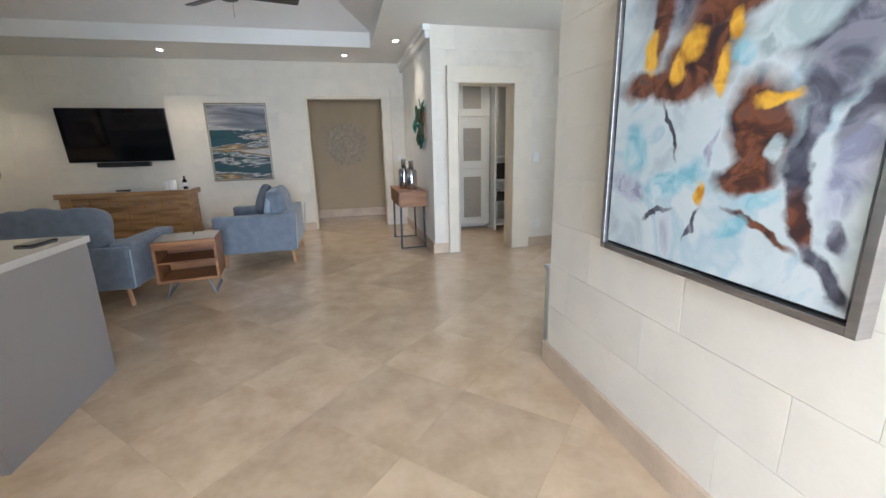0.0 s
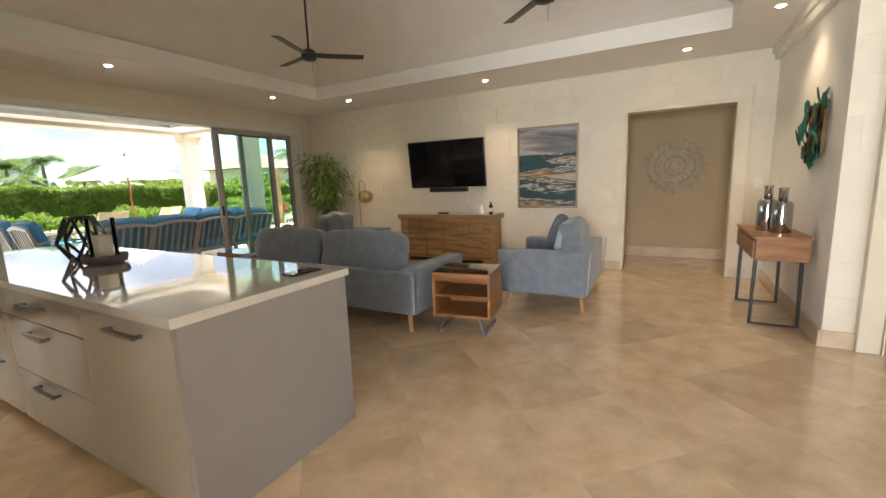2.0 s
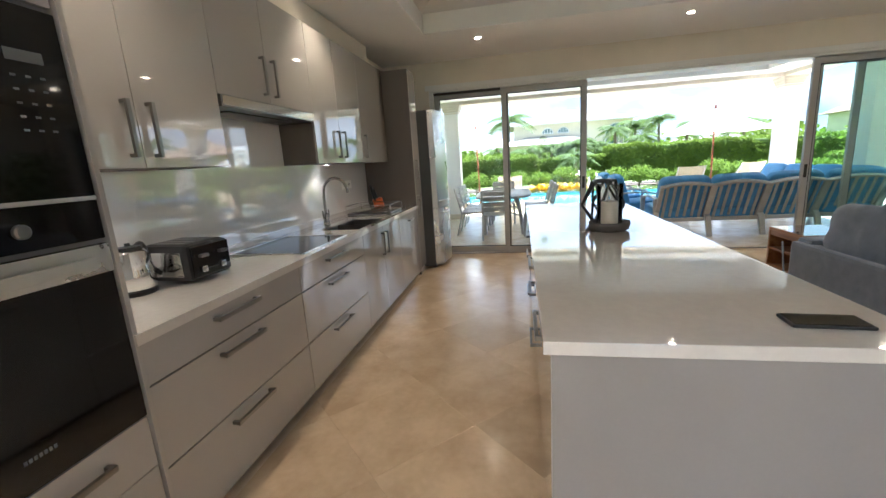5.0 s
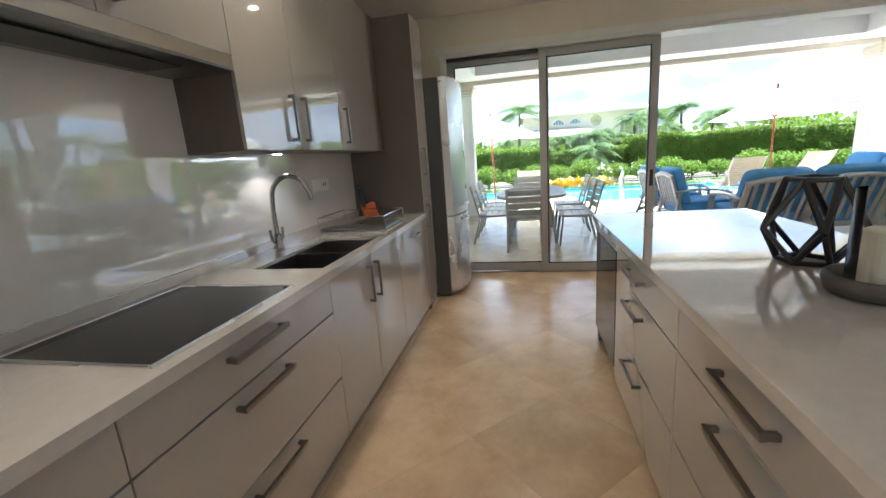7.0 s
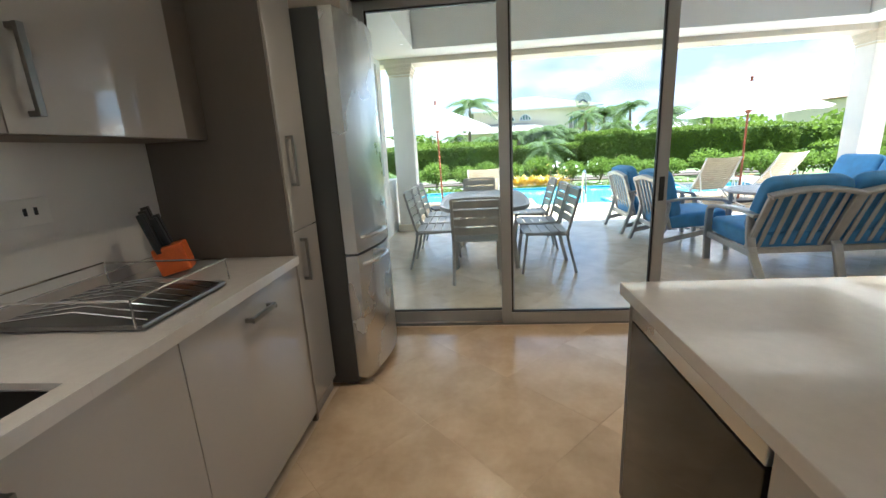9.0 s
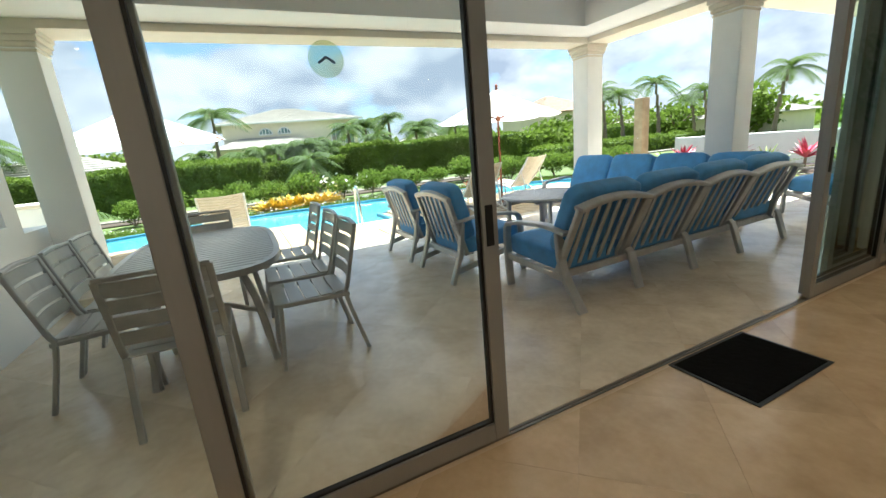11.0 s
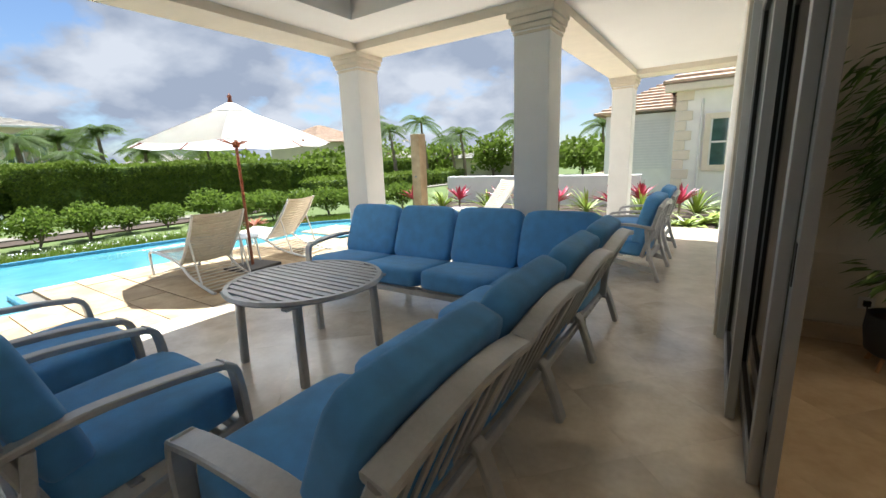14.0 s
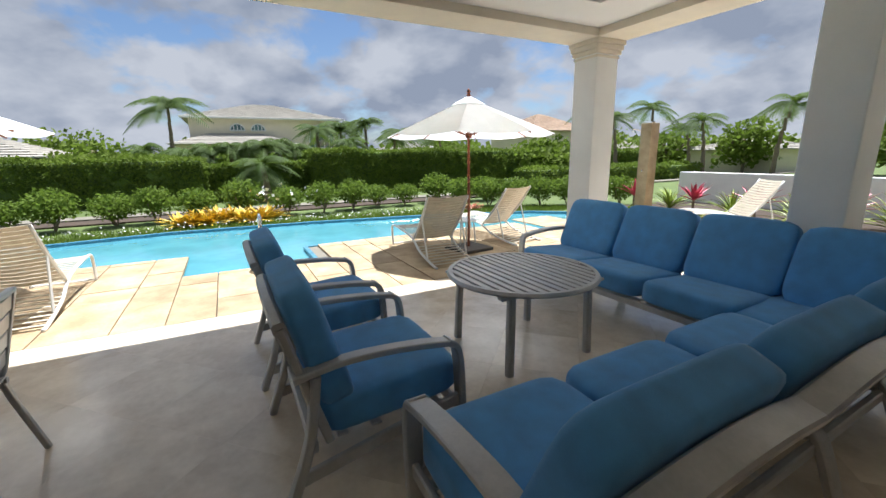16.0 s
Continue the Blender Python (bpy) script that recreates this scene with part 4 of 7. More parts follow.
for x in (-1.7, -3.98):
    l = thing("cabinet_light", pose(x, 0.46, 1.455), "small round under-cabinet spotlight", "spotlight", "under cabinet lights")
    part("rim", lathe([(0.032, 0), (0.032, 0.009), (0.02, 0.0095)], 16), M_CHROME, l)
    part("lens", lathe([(0.022, -0.002), (0.022, -0.0005)], 16), M_STRIP, l)
    lamp = new("cabinet_spot", bpy.data.lights.new("cabinet_spot", "SPOT"))
    lamp.data.energy, lamp.data.spot_size, lamp.data.color, lamp.data.shadow_soft_size = 0.28, radians(110), (1.0, 0.80, 0.58), 0.02
    lamp.matrix_world = look((x, 0.46, 1.44), (x, 0.44, 0))

# tall unit and fridge
tu = thing("tall_cabinet", pose(0, 0, 0), "tall glossy greige cabinet with taupe side panel", "cabinet")
part("body", box(-5.64, -5.353, YS + 0.005, YF - 0.022, 0.0, 2.52), M_CABSIDE, tu)
part("side_panel", box(-5.352, -5.331, YS + 0.005, YF - 0.003, 0.0, 2.52), M_DARKPANEL, tu, "taupe wood effect panel")
f = front(tu, "door", -5.645, -5.35, 1.02, 2.52, YF)
pull(f, -5.42, YF, 1.35, 0.22, True)
f = front(tu, "door", -5.645, -5.35, 0.08, 1.018, YF)
pull(f, -5.42, YF, 0.87, 0.20, True)
fg = thing("fridge_freezer", pose(0, 0, 0), "tall brushed steel fridge freezer with dark sides", "fridge")
part("body", box(-6.44, -5.665, YS + 0.03, 1.075, 0.02, 2.08, 0.006), M_FRIDGESIDE, fg, "dark grey cabinet sides")
for nm, z0, z1, hz in (("upper_door", 0.825, 2.08, 0.90), ("lower_door", 0.06, 0.812, 0.745)):
    g = bmesh.new()
    prof = [(-6.44, 1.08)] + [(-6.44 + 0.775 * i / 14, 1.15 + 0.07 * math.sin(math.pi * i / 14)) for i in range(15)] + [(-5.665, 1.08)]
    lo_ = [g.verts.new((x, y, z0)) for x, y in prof]
    hi_ = [g.verts.new((x, y, z1)) for x, y in prof]
    g.faces.new(lo_)
    g.faces.new(hi_[::-1])
    for i in range(len(prof)):
        j = (i + 1) % len(prof)
        g.faces.new((lo_[i], hi_[i], hi_[j], lo_[j]))
    dr = part(nm, g, M_STEEL, fg, "softly bowed brushed steel door")
    part("handle", tube([(-5.72, 1.13, hz), (-5.73, 1.19, hz + 0.01), (-5.85, 1.235, hz + 0.01), (-5.99, 1.245, hz + 0.01), (-6.02, 1.19, hz)], 0.012, 8, 3), M_STEEL, dr, smooth=True)

# worktop things
kt = thing("kettle", pose(-1.84, 0.50, 0.91, 0, 0, 20), "polished steel kettle with a black handle", "kettle")
part("body", lathe([(0.075, 0.02), (0.085, 0.03), (0.083, 0.10), (0.068, 0.19), (0.055, 0.205)], 24), M_CHROME, kt, smooth=True)
part("base", lathe([(0.08, 0), (0.085, 0.004), (0.085, 0.02), (0.075, 0.022)], 24), M_BLACK, kt)
part("lid", lathe([(0.056, 0.205), (0.05, 0.218), (0.012, 0.222), (0.01, 0.235)], 20), M_BLACK, kt)
part("handle", tube([(-0.055, 0, 0.205), (-0.10, 0, 0.215), (-0.13, 0, 0.17), (-0.125, 0, 0.09), (-0.09, 0, 0.05)], 0.013, 8, 5, (0, 1, 0)), M_BLACK, kt, smooth=True)
part("spout", bar([(0.06, 0, 0.16), (0.095, 0, 0.20)], 0.035, 0.02, 0, (0, 1, 0)), M_CHROME, kt)
ts = thing("toaster", pose(-2.095, 0.56, 0.91, 0, 0, -4), "black four slice toaster with steel side", "toaster")
part("body", box(-0.13, 0.13, -0.15, 0.14, 0.012, 0.195, 0.03), M_BLACK, ts)
part("side_plate", box(0.1305, 0.135, -0.11, 0.10, 0.04, 0.16, 0.002), M_CHROME, ts)
part("front_panel", box(-0.115, 0.115, 0.14, 0.15, 0.03, 0.18, 0.004), M_BLACKGLASS, ts)
for x in (-0.06, 0.06):
    part("lever", box(x - 0.022, x + 0.022, 0.15, 0.175, 0.125, 0.14, 0.003), M_NICKEL, ts)
    part("dial", box(x - 0.016, x + 0.016, 0.15, 0.162, 0.05, 0.08, 0.005), M_CHROME, ts)
    for d in (-0.025, 0.025):
        part("slot", box(x + d - 0.01, x + d + 0.01, -0.11, 0.09, 0.1952, 0.1965), M_NICKEL, ts)
kb = thing("knife_block", pose(-5.10, 0.54, 0.91, 0, 0, 25), "orange and wood knife block with black handled knives", "knife block")
part("block", bx(bmesh.new(), -0.05, 0.05, -0.06, 0.06, 0.0, 0.12, 0.012, pose(0, 0, 0.01, 12)), M_ORANGE, kb)
for i in range(5):
    part("knife", bar([(-0.034 + (i % 3) * 0.034, -0.05 + 0.03 * (i // 3), 0.10), (-0.034 + (i % 3) * 0.034, -0.09 + 0.03 * (i // 3), 0.29 - 0.012 * i)], 0.028, 0.034, 0, (1, 0, 0)), M_BLACK, kb)
dr = thing("dish_rack", pose(-4.70, 0.635, 0.91), "steel dish drying rack on a tray", "dish rack")
part("tray", box(-0.20, 0.20, -0.26, 0.24, 0.004, 0.02, 0.006), M_NICKEL, dr)
for y in (-0.26, 0.24):
    part("rail", tube([(-0.22, y, 0.02), (-0.22, y, 0.10), (0.22, y, 0.10), (0.22, y, 0.02)], 0.004, 6), M_CHROME, dr)
for x in (-0.22, 0.22):
    part("rail", tube([(x, -0.26, 0.10), (x, 0.24, 0.10)], 0.004, 6), M_CHROME, dr)
for i in range(8):
    part("wire", tube([(-0.17 + i * 0.048, -0.25, 0.022), (-0.17 + i * 0.048, 0.0, 0.05), (-0.17 + i * 0.048, 0.23, 0.022)], 0.003, 6), M_CHROME, dr)
sk = thing("wall_socket", pose(-4.71, YS + 0.012, 1.235), "clear framed double socket and switch on the splashback", "socket")
part("plate", box(-0.12, 0.12, 0, 0.006, -0.045, 0.045, 0.002), M_PLATE, sk)
for x in (-0.07, -0.035):
    part("pin_hole", box(x - 0.006, x + 0.006, 0.006, 0.0075, -0.012, 0.014), M_BLACK, sk)
for x in (0.03, 0.075):
    part("rocker", box(x - 0.014, x + 0.014, 0.006, 0.010, -0.022, 0.022, 0.002), M_PLATE, sk)

# ---- island ----
IX0, IX1, IY0, IY1 = -4.80, -1.425, 2.312, 3.225
isl = thing("kitchen_island", pose(0, 0, 0), "long greige kitchen island with handled drawers", "island")
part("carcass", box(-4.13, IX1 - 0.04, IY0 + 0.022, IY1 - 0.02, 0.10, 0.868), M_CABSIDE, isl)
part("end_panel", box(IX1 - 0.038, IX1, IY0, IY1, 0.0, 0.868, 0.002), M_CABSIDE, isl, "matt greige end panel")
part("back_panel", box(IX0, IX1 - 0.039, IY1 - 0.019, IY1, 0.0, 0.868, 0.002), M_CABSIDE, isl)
part("end_panel", box(IX0, IX0 + 0.03, IY0 + 0.002, IY1 - 0.02, 0.10, 0.868, 0.002), M_DARKPANEL, isl)
part("plinth", box(-4.70, IX1 - 0.04, IY0 + 0.07, IY1 - 0.03, 0.0, 0.10), M_DARKPANEL, isl)
for x0, x1 in ((-4.13, -3.19), (-3.19, -2.22)):
    for z0, z1, hz in ((0.70, 0.866, 0.795), (0.375, 0.698, 0.635), (0.05, 0.373, 0.32)):
        f = front(isl, "drawer", x0, x1, z0, z1, IY0, -1)
        pull(f, (x0 + x1) / 2 - 0.05, IY0, hz, 0.24, False, -1)
f = front(isl, "door", -2.22, IX1 - 0.04, 0.05, 0.866, IY0, -1)
pull(f, -1.80, IY0, 0.80, 0.24, False, -1)
part("leg", box(-4.77, -4.72, IY0 + 0.01, IY0 + 0.08, 0, 0.10, 0.003), M_NICKEL, isl)
wc = part("wine_cooler", box(-4.765, -4.14, IY0 + 0.02, IY1 - 0.03, 0.10, 0.84, 0.003), M_NICKEL, isl, "dark built-in appliance")
part("door", box(-4.765, -4.14, IY0 - 0.002, IY0 + 0.018, 0.11, 0.80, 0.003), M_BLACKGLASS, wc)
part("control_strip", box(-4.765, -4.14, IY0 - 0.002, IY0 + 0.018, 0.805, 0.86, 0.003), M_STEEL, wc)
tagged(part("island_worktop", box(IX0 - 0.03, IX1 + 0.012, IY0 - 0.023, IY1 + 0.02, 0.87, 0.91, 0.003), M_QUARTZ), "polished white quartz island top", "worktop")

# lantern, candle bowl, phone on the island
ln = thing("geometric_lantern", pose(-3.50, 2.83, 0.91, 0, 0, 20), "black metal geometric lantern", "lantern")
lo_ = [(0.085 * math.cos(a), 0.085 * math.sin(a), 0.008) for a in [2 * math.pi * i / 5 for i in range(5)]]
mi_ = [(0.15 * math.cos(a), 0.15 * math.sin(a), 0.13) for a in [2 * math.pi * (i + 0.5) / 5 for i in range(5)]]
hi_ = [(0.08 * math.cos(a), 0.08 * math.sin(a), 0.30) for a in [2 * math.pi * i / 5 for i in range(5)]]
for i in range(5):
    j = (i + 1) % 5
    for a, c in ((lo_[i], lo_[j]), (lo_[i], mi_[i]), (lo_[j], mi_[i]), (hi_[i], hi_[j]), (hi_[i], mi_[i]), (hi_[j], mi_[i])):
        part("rod", bar([a, c], 0.018, 0.018), M_BLACK, ln)
bl = thing("candle_bowl", pose(-3.13, 2.80, 0.91), "dark stone bowl holding a glass hurricane and ivory candle", "candle holder")
part("bowl", lathe([(0.09, 0), (0.118, 0.012), (0.128, 0.045), (0.124, 0.062), (0.108, 0.06), (0.10, 0.03)], 28), M_BOWL, bl, smooth=True)
part("candle", lathe([(0.05, 0.03), (0.052, 0.035), (0.052, 0.185), (0.046, 0.19), (0.004, 0.186), (0.003, 0.20)], 24), M_CANDLE, bl)
g = lathe([(0.078, 0.035), (0.08, 0.30)], 28)
bmesh.ops.delete(g, geom=[f for f in g.faces if len(f.verts) > 4], context="FACES_ONLY")
ob = part("hurricane_glass", g, M_JAR, bl, smooth=True)
ob.visible_shadow = False
ph = thing("mobile_phone", pose(-1.57, 3.055, 0.91, 0, 0, 86), "dark mobile phone lying on the island", "phone")
part("case", box(-0.095, 0.095, -0.045, 0.045, 0.0, 0.010, 0.004), M_BLACK, ph)
part("screen", box(-0.088, 0.088, -0.040, 0.040, 0.010, 0.0115), M_BLACKGLASS, ph)

# ---- living room ----


def lounge_body(p, w, d, arm, h_arm, h_back, seats):
    """Upholstered shell, seat and back cushions; local: back at y=0, front at y=d, centred in x."""
    a = w / 2
    sh_ = bmesh.new()
    bx(sh_, -a + 0.02, a - 0.02, 0.02, d - 0.02, 0.17, 0.36, 0.02)
    part("seat_base", sh_, M_FABRIC, p)
    part("backrest", bx(bmesh.new(), -a, a, -0.03, 0.12, 0.17, h_back, 0.03, Matrix.Shear("XZ", 4, (0, -0.10)) @ pose(0, 0.03, 0)), M_FABRIC, p)
    for sgn in (-1, 1):
        x0, x1 = (-a, -a + arm) if sgn < 0 else (a - arm, a)
        m = Matrix.Shear("XZ", 4, (sgn * 0.05, 0)) @ pose(0, 0, 0)
        arm_ = part("armrest", bx(bmesh.new(), x0, x1, 0.05, d, 0.17, h_arm, 0.03, m), M_FABRIC, p)
        xe = x1 if sgn > 0 else x0
        part("piping", tube([(xe + sgn * 0.012, -0.01, 0.20), (xe + sgn * 0.035, -0.04, h_back - 0.02)], 0.007, 6), M_PIPE, arm_)
    sw = (w - 2 * arm - 0.02) / seats
    for i in range(seats):
        cx = -a + arm + 0.01 + sw * (i + 0.5)
        part("seat_cushion", puff(sw - 0.01, d - 0.16, 0.15, pose(cx, d / 2 + 0.07, 0.43), 6, 7), M_FABRIC, p, smooth=True)
        part("back_cushion", puff(sw * 0.99, 0.23, 0.44, pose(cx, 0.21, 0.70, -10), 4.6, 12, wrinkle=0.035), M_FABRIC, p, smooth=True)
    for x in (-a + 0.09, a - 0.09):
        for y, lean in ((0.07, -0.03), (d - 0.10, 0.03)):
            part("leg", sweep(bmesh.new(), [(x, y, 0.18), (x + math.copysign(0.03, x), y + lean, 0.0)], circ(0.021, 8)), M_OAK, p, "tapered oak leg")


sofa = thing("sofa", pose(-3.06, 4.52, 0), "blue grey two cushion fabric sofa on oak legs", "sofa")
lounge_body(sofa, 2.46, 0.95, 0.18, 0.60, 0.57, 2)
ac = thing("armchair", pose(-0.52, 6.20, 0, 0, 0, 90), "blue grey fabric armchair on tapered oak legs", "armchair", "living room armchairs")
lounge_body(ac, 1.08, 0.92, 0.17, 0.63, 0.66, 1)
copy_thing(ac, pose(-5.00, 6.75, 0, 0, 0, -90))


def throw_cushion(m, label, material):
    c = thing("scatter_cushion", m, label, "cushion")
    part("cover", puff(0.42, 0.13, 0.42, None, 3.2, 9), material, c, smooth=True)


throw_cushion(pose(-0.94, 6.34, 0.73, 14, 30, 84), "dark grey square scatter cushion on the armchair", M_GREYCUSH)
throw_cushion(pose(-0.82, 6.08, 0.71, 14, 0, 84), "pale blue square scatter cushion on the armchair", M_PIPE)
throw_cushion(pose(-4.62, 6.55, 0.70, 12, 18, -75), "charcoal square scatter cushion on the armchair", M_GREYCUSH)
throw_cushion(pose(-3.90, 5.00, 0.70, -12, 20, 10), "dark grey scatter cushion on the sofa", M_GREYCUSH)


def side_table(m):
    t = thing("side_table", m, "acacia wood open shelf side table on steel legs", "side table", "acacia side tables")
    part("top", box(-0.27, 0.27, -0.23, 0.23, 0.54, 0.565, 0.004), M_ACACIA, t)
    part("glass_top", box(-0.265, 0.265, -0.225, 0.225, 0.5655, 0.571), M_TABLEGLASS, t)
    for x in (-0.27, 0.245):
        part("side_panel", box(x, x + 0.025, -0.23, 0.23, 0.16, 0.539, 0.003), M_ACACIA, t)
    part("bottom", box(-0.244, 0.244, -0.23, 0.23, 0.16, 0.185, 0.003), M_ACACIA, t)
    part("shelf", box(-0.244, 0.244, -0.22, 0.21, 0.345, 0.365, 0.002), M_ACACIA, t)
    part("back_panel", box(-0.244, 0.244, 0.21, 0.228, 0.186, 0.539), M_ACACIA, t)
    part("top_rail", box(-0.244, 0.244, -0.225, -0.20, 0.49, 0.539, 0.002), M_ACACIA, t)
    for s in (-1, 1):
        part("leg", bar([(s * 0.16, -0.19, 0.16), (s * 0.21, -0.21, 0.012), (s * 0.21, 0.21, 0.012), (s * 0.16, 0.19, 0.16)], 0.05, 0.014, 0, (s, 0, 0.2)), M_IRON, t, "bent flat steel leg")
    return t


st = side_table(pose(-1.46, 4.90, 0, 0, 0, 8))
copy_thing(st, pose(-4.72, 4.95, 0))

sb = thing("sideboard", pose(-3.10, 7.68, 0), "rustic pine sideboard with a glass topped slab", "sideboard")
part("top", box(-0.90, 0.90, -0.24, 0.24, 0.765, 0.84, 0.006), M_PINE, sb)
part("glass_top", box(-0.89, 0.89, -0.23, 0.23, 0.8405, 0.847), M_BLACKGLASS, sb).data.materials[0] = M_QUARTZ
part("carcass", box(-0.82, 0.82, -0.19, 0.22, 0.10, 0.764, 0.004), M_PINE, sb)
for x in (-0.85, 0.70):
    part("corner_post", bx(bmesh.new(), x, x + 0.15, -0.225, 0.22, 0.0, 0.764, 0.006), M_PINE, sb)
for i in range(6):
    d_ = part("drawer", box(-0.70 + i * 0.235, -0.475 + i * 0.235, -0.212, -0.19, 0.58, 0.735, 0.006), M_PINE, sb)
    part("pull", box(-0.605 + i * 0.235, -0.57 + i * 0.235, -0.228, -0.2125, 0.64, 0.675, 0.003), M_NICKEL, d_, "dark square pull")
for i in range(4):
    d_ = part("door", box(-0.70 + i * 0.353, -0.36 + i * 0.353, -0.208, -0.19, 0.13, 0.56, 0.005), M_PINE, sb)
    part("panel", box(-0.65 + i * 0.353, -0.41 + i * 0.353, -0.216, -0.2085, 0.18, 0.51, 0.006), M_PINE, d_)
for nm, lab, x, y, prof, material in (("mug", "white ceramic mug on the sideboard", 0.52, 0.02, [(0.045, 0), (0.05, 0.01), (0.05, 0.11), (0.044, 0.112)], M_PLATE), ("candle_jar", "white jar on the sideboard", 0.60, -0.04, [(0.05, 0), (0.055, 0.01), (0.055, 0.13), (0.05, 0.135)], M_PLATE), ("bottle", "dark bottle with a black cap on the sideboard", 0.76, 0.0, [(0.03, 0), (0.032, 0.005), (0.032, 0.12), (0.012, 0.15), (0.012, 0.19)], M_BLACKGLASS)):
    t = thing(nm, pose(-3.10 + x, 7.68 + y, 0.848), lab, nm.replace("_", " "))
    part("body", lathe(prof, 20), material, t, smooth=True)
    if nm == "bottle":
        part("wrapper", lathe([(0.0325, 0.03), (0.0325, 0.09)], 20), M_PLATE, t, "white paper wrapper")
    if nm == "mug":
        part("handle", tube([(-0.045, 0, 0.09), (-0.08, 0, 0.08), (-0.08, 0, 0.04), (-0.045, 0, 0.03)], 0.006, 6, 4, (0, 1, 0)), M_PLATE, t)
t = thing("remote_control", pose(-3.16, 7.58, 0.848, 0, 0, 12), "black remote control on the sideboard", "remote")
part("body", box(-0.09, 0.09, -0.025, 0.025, 0, 0.018, 0.005), M_BLACK, t)

tv = thing("television", pose(-3.16, 7.73, 1.665, 7, 0, 3), "large black flat television on a tilting wall arm", "television")
part("screen", box(-0.685, 0.685, -0.022, -0.015, -0.375, 0.385), M_BLACKGLASS, tv)
part("bezel", box(-0.695, 0.695, -0.0145, 0.03, -0.387, 0.397, 0.006), M_BLACK, tv)
part("wall_arm", box(-0.15, 0.15, 0.03, 0.225, -0.12, 0.12, 0.01), M_BLACK, tv)
t = thing("soundbar", pose(-3.20, 7.88, 1.235), "slim black soundbar below the television", "soundbar")
part("body", box(-0.36, 0.36, -0.045, 0.045, -0.035, 0.035, 0.01), M_BLACK, t)
part("bracket", box(-0.2, 0.2, 0.045, 0.075, -0.02, 0.02), M_NICKEL, t)
t = thing("power_cable", pose(0, 0, 0), "white cable hanging from the soundbar to the sideboard", "cable")
part("cord", tube([(-2.88, 7.93, 1.20), (-2.86, 7.925, 1.08), (-2.80, 7.925, 0.95), (-2.78, 7.925, 0.86)], 0.005, 6, 5, (1, 0, 0)), M_PLATE, t)

# seascape canvas
pa = thing("seascape_painting", pose(-1.505, YN - 0.03, 1.54), "abstract seascape painting in a thin champagne frame", "painting")
for a in ((-0.465, -0.445, -0.62, 0.62), (0.445, 0.465, -0.62, 0.62), (-0.445, 0.445, -0.62, -0.60), (-0.445, 0.445, 0.60, 0.62)):
    part("frame_rail", box(a[0], a[1], -0.025, 0.012, a[2], a[3], 0.003), M_GOLD, pa)
part("canvas", box(-0.436, 0.436, -0.012, 0.008, -0.591, 0.20), M_SEA, pa)
part("sky_band", box(-0.436, 0.436, -0.012, 0.008, 0.201, 0.591), M_MIST, pa)

# abstract canvas by the first steps
pb = thing("abstract_painting", pose(1.29, 1.49, 1.56, 0, 0, -90), "large abstract painting in white, umber and gold leaf", "painting")
for a in ((-0.50, -0.475, -0.64, 0.66), (0.475, 0.50, -0.64, 0.66), (-0.475, 0.475, -0.64, -0.615), (-0.475, 0.475, 0.635, 0.66)):
    part("frame_rail", box(a[0], a[1], -0.03, 0.022, a[2], a[3], 0.002), M_SILVERFRAME, pb)
part("rebate", box(-0.474, 0.474, -0.006, 0.02, -0.614, 0.634), M_BLACK, pb)
part("canvas", box(-0.462, 0.462, -0.016, -0.007, -0.602, 0.622), M_ABSTRACT, pb)

# hall medallion
md = thing("wall_medallion", pose(0.23, 9.272, 1.50, 90), "round whitewashed carved wood medallion", "wall decor")
rim = lathe([(0.40, 0), (0.40, 0.02), (0.38, 0.028), (0.36, 0.02), (0.30, 0.012), (0.285, 0.026), (0.27, 0.012), (0.17, 0.012), (0.16, 0.026), (0.145, 0.012), (0.09, 0.02), (0.07, 0.035), (0.01, 0.03)], 48)
part("disc", rim, M_MEDAL, md, smooth=False)
for r_, n_, s_ in ((0.41, 20, 0.045), (0.335, 24, 0.026), (0.235, 18, 0.034), (0.12, 12, 0.02)):
    for i in range(n_):
        a = 2 * math.pi * i / n_
        part("petal", puff(s_ * 1.7, s_ * 0.95, 0.024, pose(r_ * math.cos(a), r_ * math.sin(a), 0.02, 0, 0, math.degrees(a)), 2.2, 2), M_MEDAL, md, smooth=True)

# console table, vases, leaf wall art
cn = thing("console_table", pose(1.02, 6.38, 0), "walnut console table with a drawer on black metal legs", "console table")
part("top", box(-0.20, 0.20, -0.50, 0.50, 0.79, 0.812, 0.004), M_ACACIA, cn)
part("case", box(-0.18, 0.19, -0.49, 0.49, 0.60, 0.789, 0.004), M_ACACIA, cn)
part("drawer", box(-0.197, -0.181, -0.46, 0.46, 0.612, 0.77, 0.003), M_ACACIA, cn)
for y in (-0.40, 0.40):
    part("leg_frame", bar([(-0.16, y, 0.60), (-0.17, y, 0.012), (0.17, y, 0.012), (0.16, y, 0.60)], 0.03, 0.022, 0, (0, 1, 0)), M_BLACK, cn)
for i, (x, y, h) in enumerate(((1.06, 6.22, 0.40), (0.98, 6.38, 0.42))):
    v = thing("bottle_vase", pose(x, y, 0.813), "mirrored silver bottle vase with square shoulders", "vase", "silver vases")
    part("body", lathe([(0.075, 0), (0.08, 0.01), (0.08, h * 0.62), (0.07, h * 0.68), (0.035, h * 0.72)], 24), M_SILVER, v, smooth=True)
    part("neck", lathe([(0.035, h * 0.72), (0.034, h * 0.96), (0.042, h)], 24), M_SILVER, v, smooth=True)
la = thing("leaf_wall_art", pose(1.248, 6.20, 1.72), "teal and bronze metal leaf wall sculpture", "wall decor")
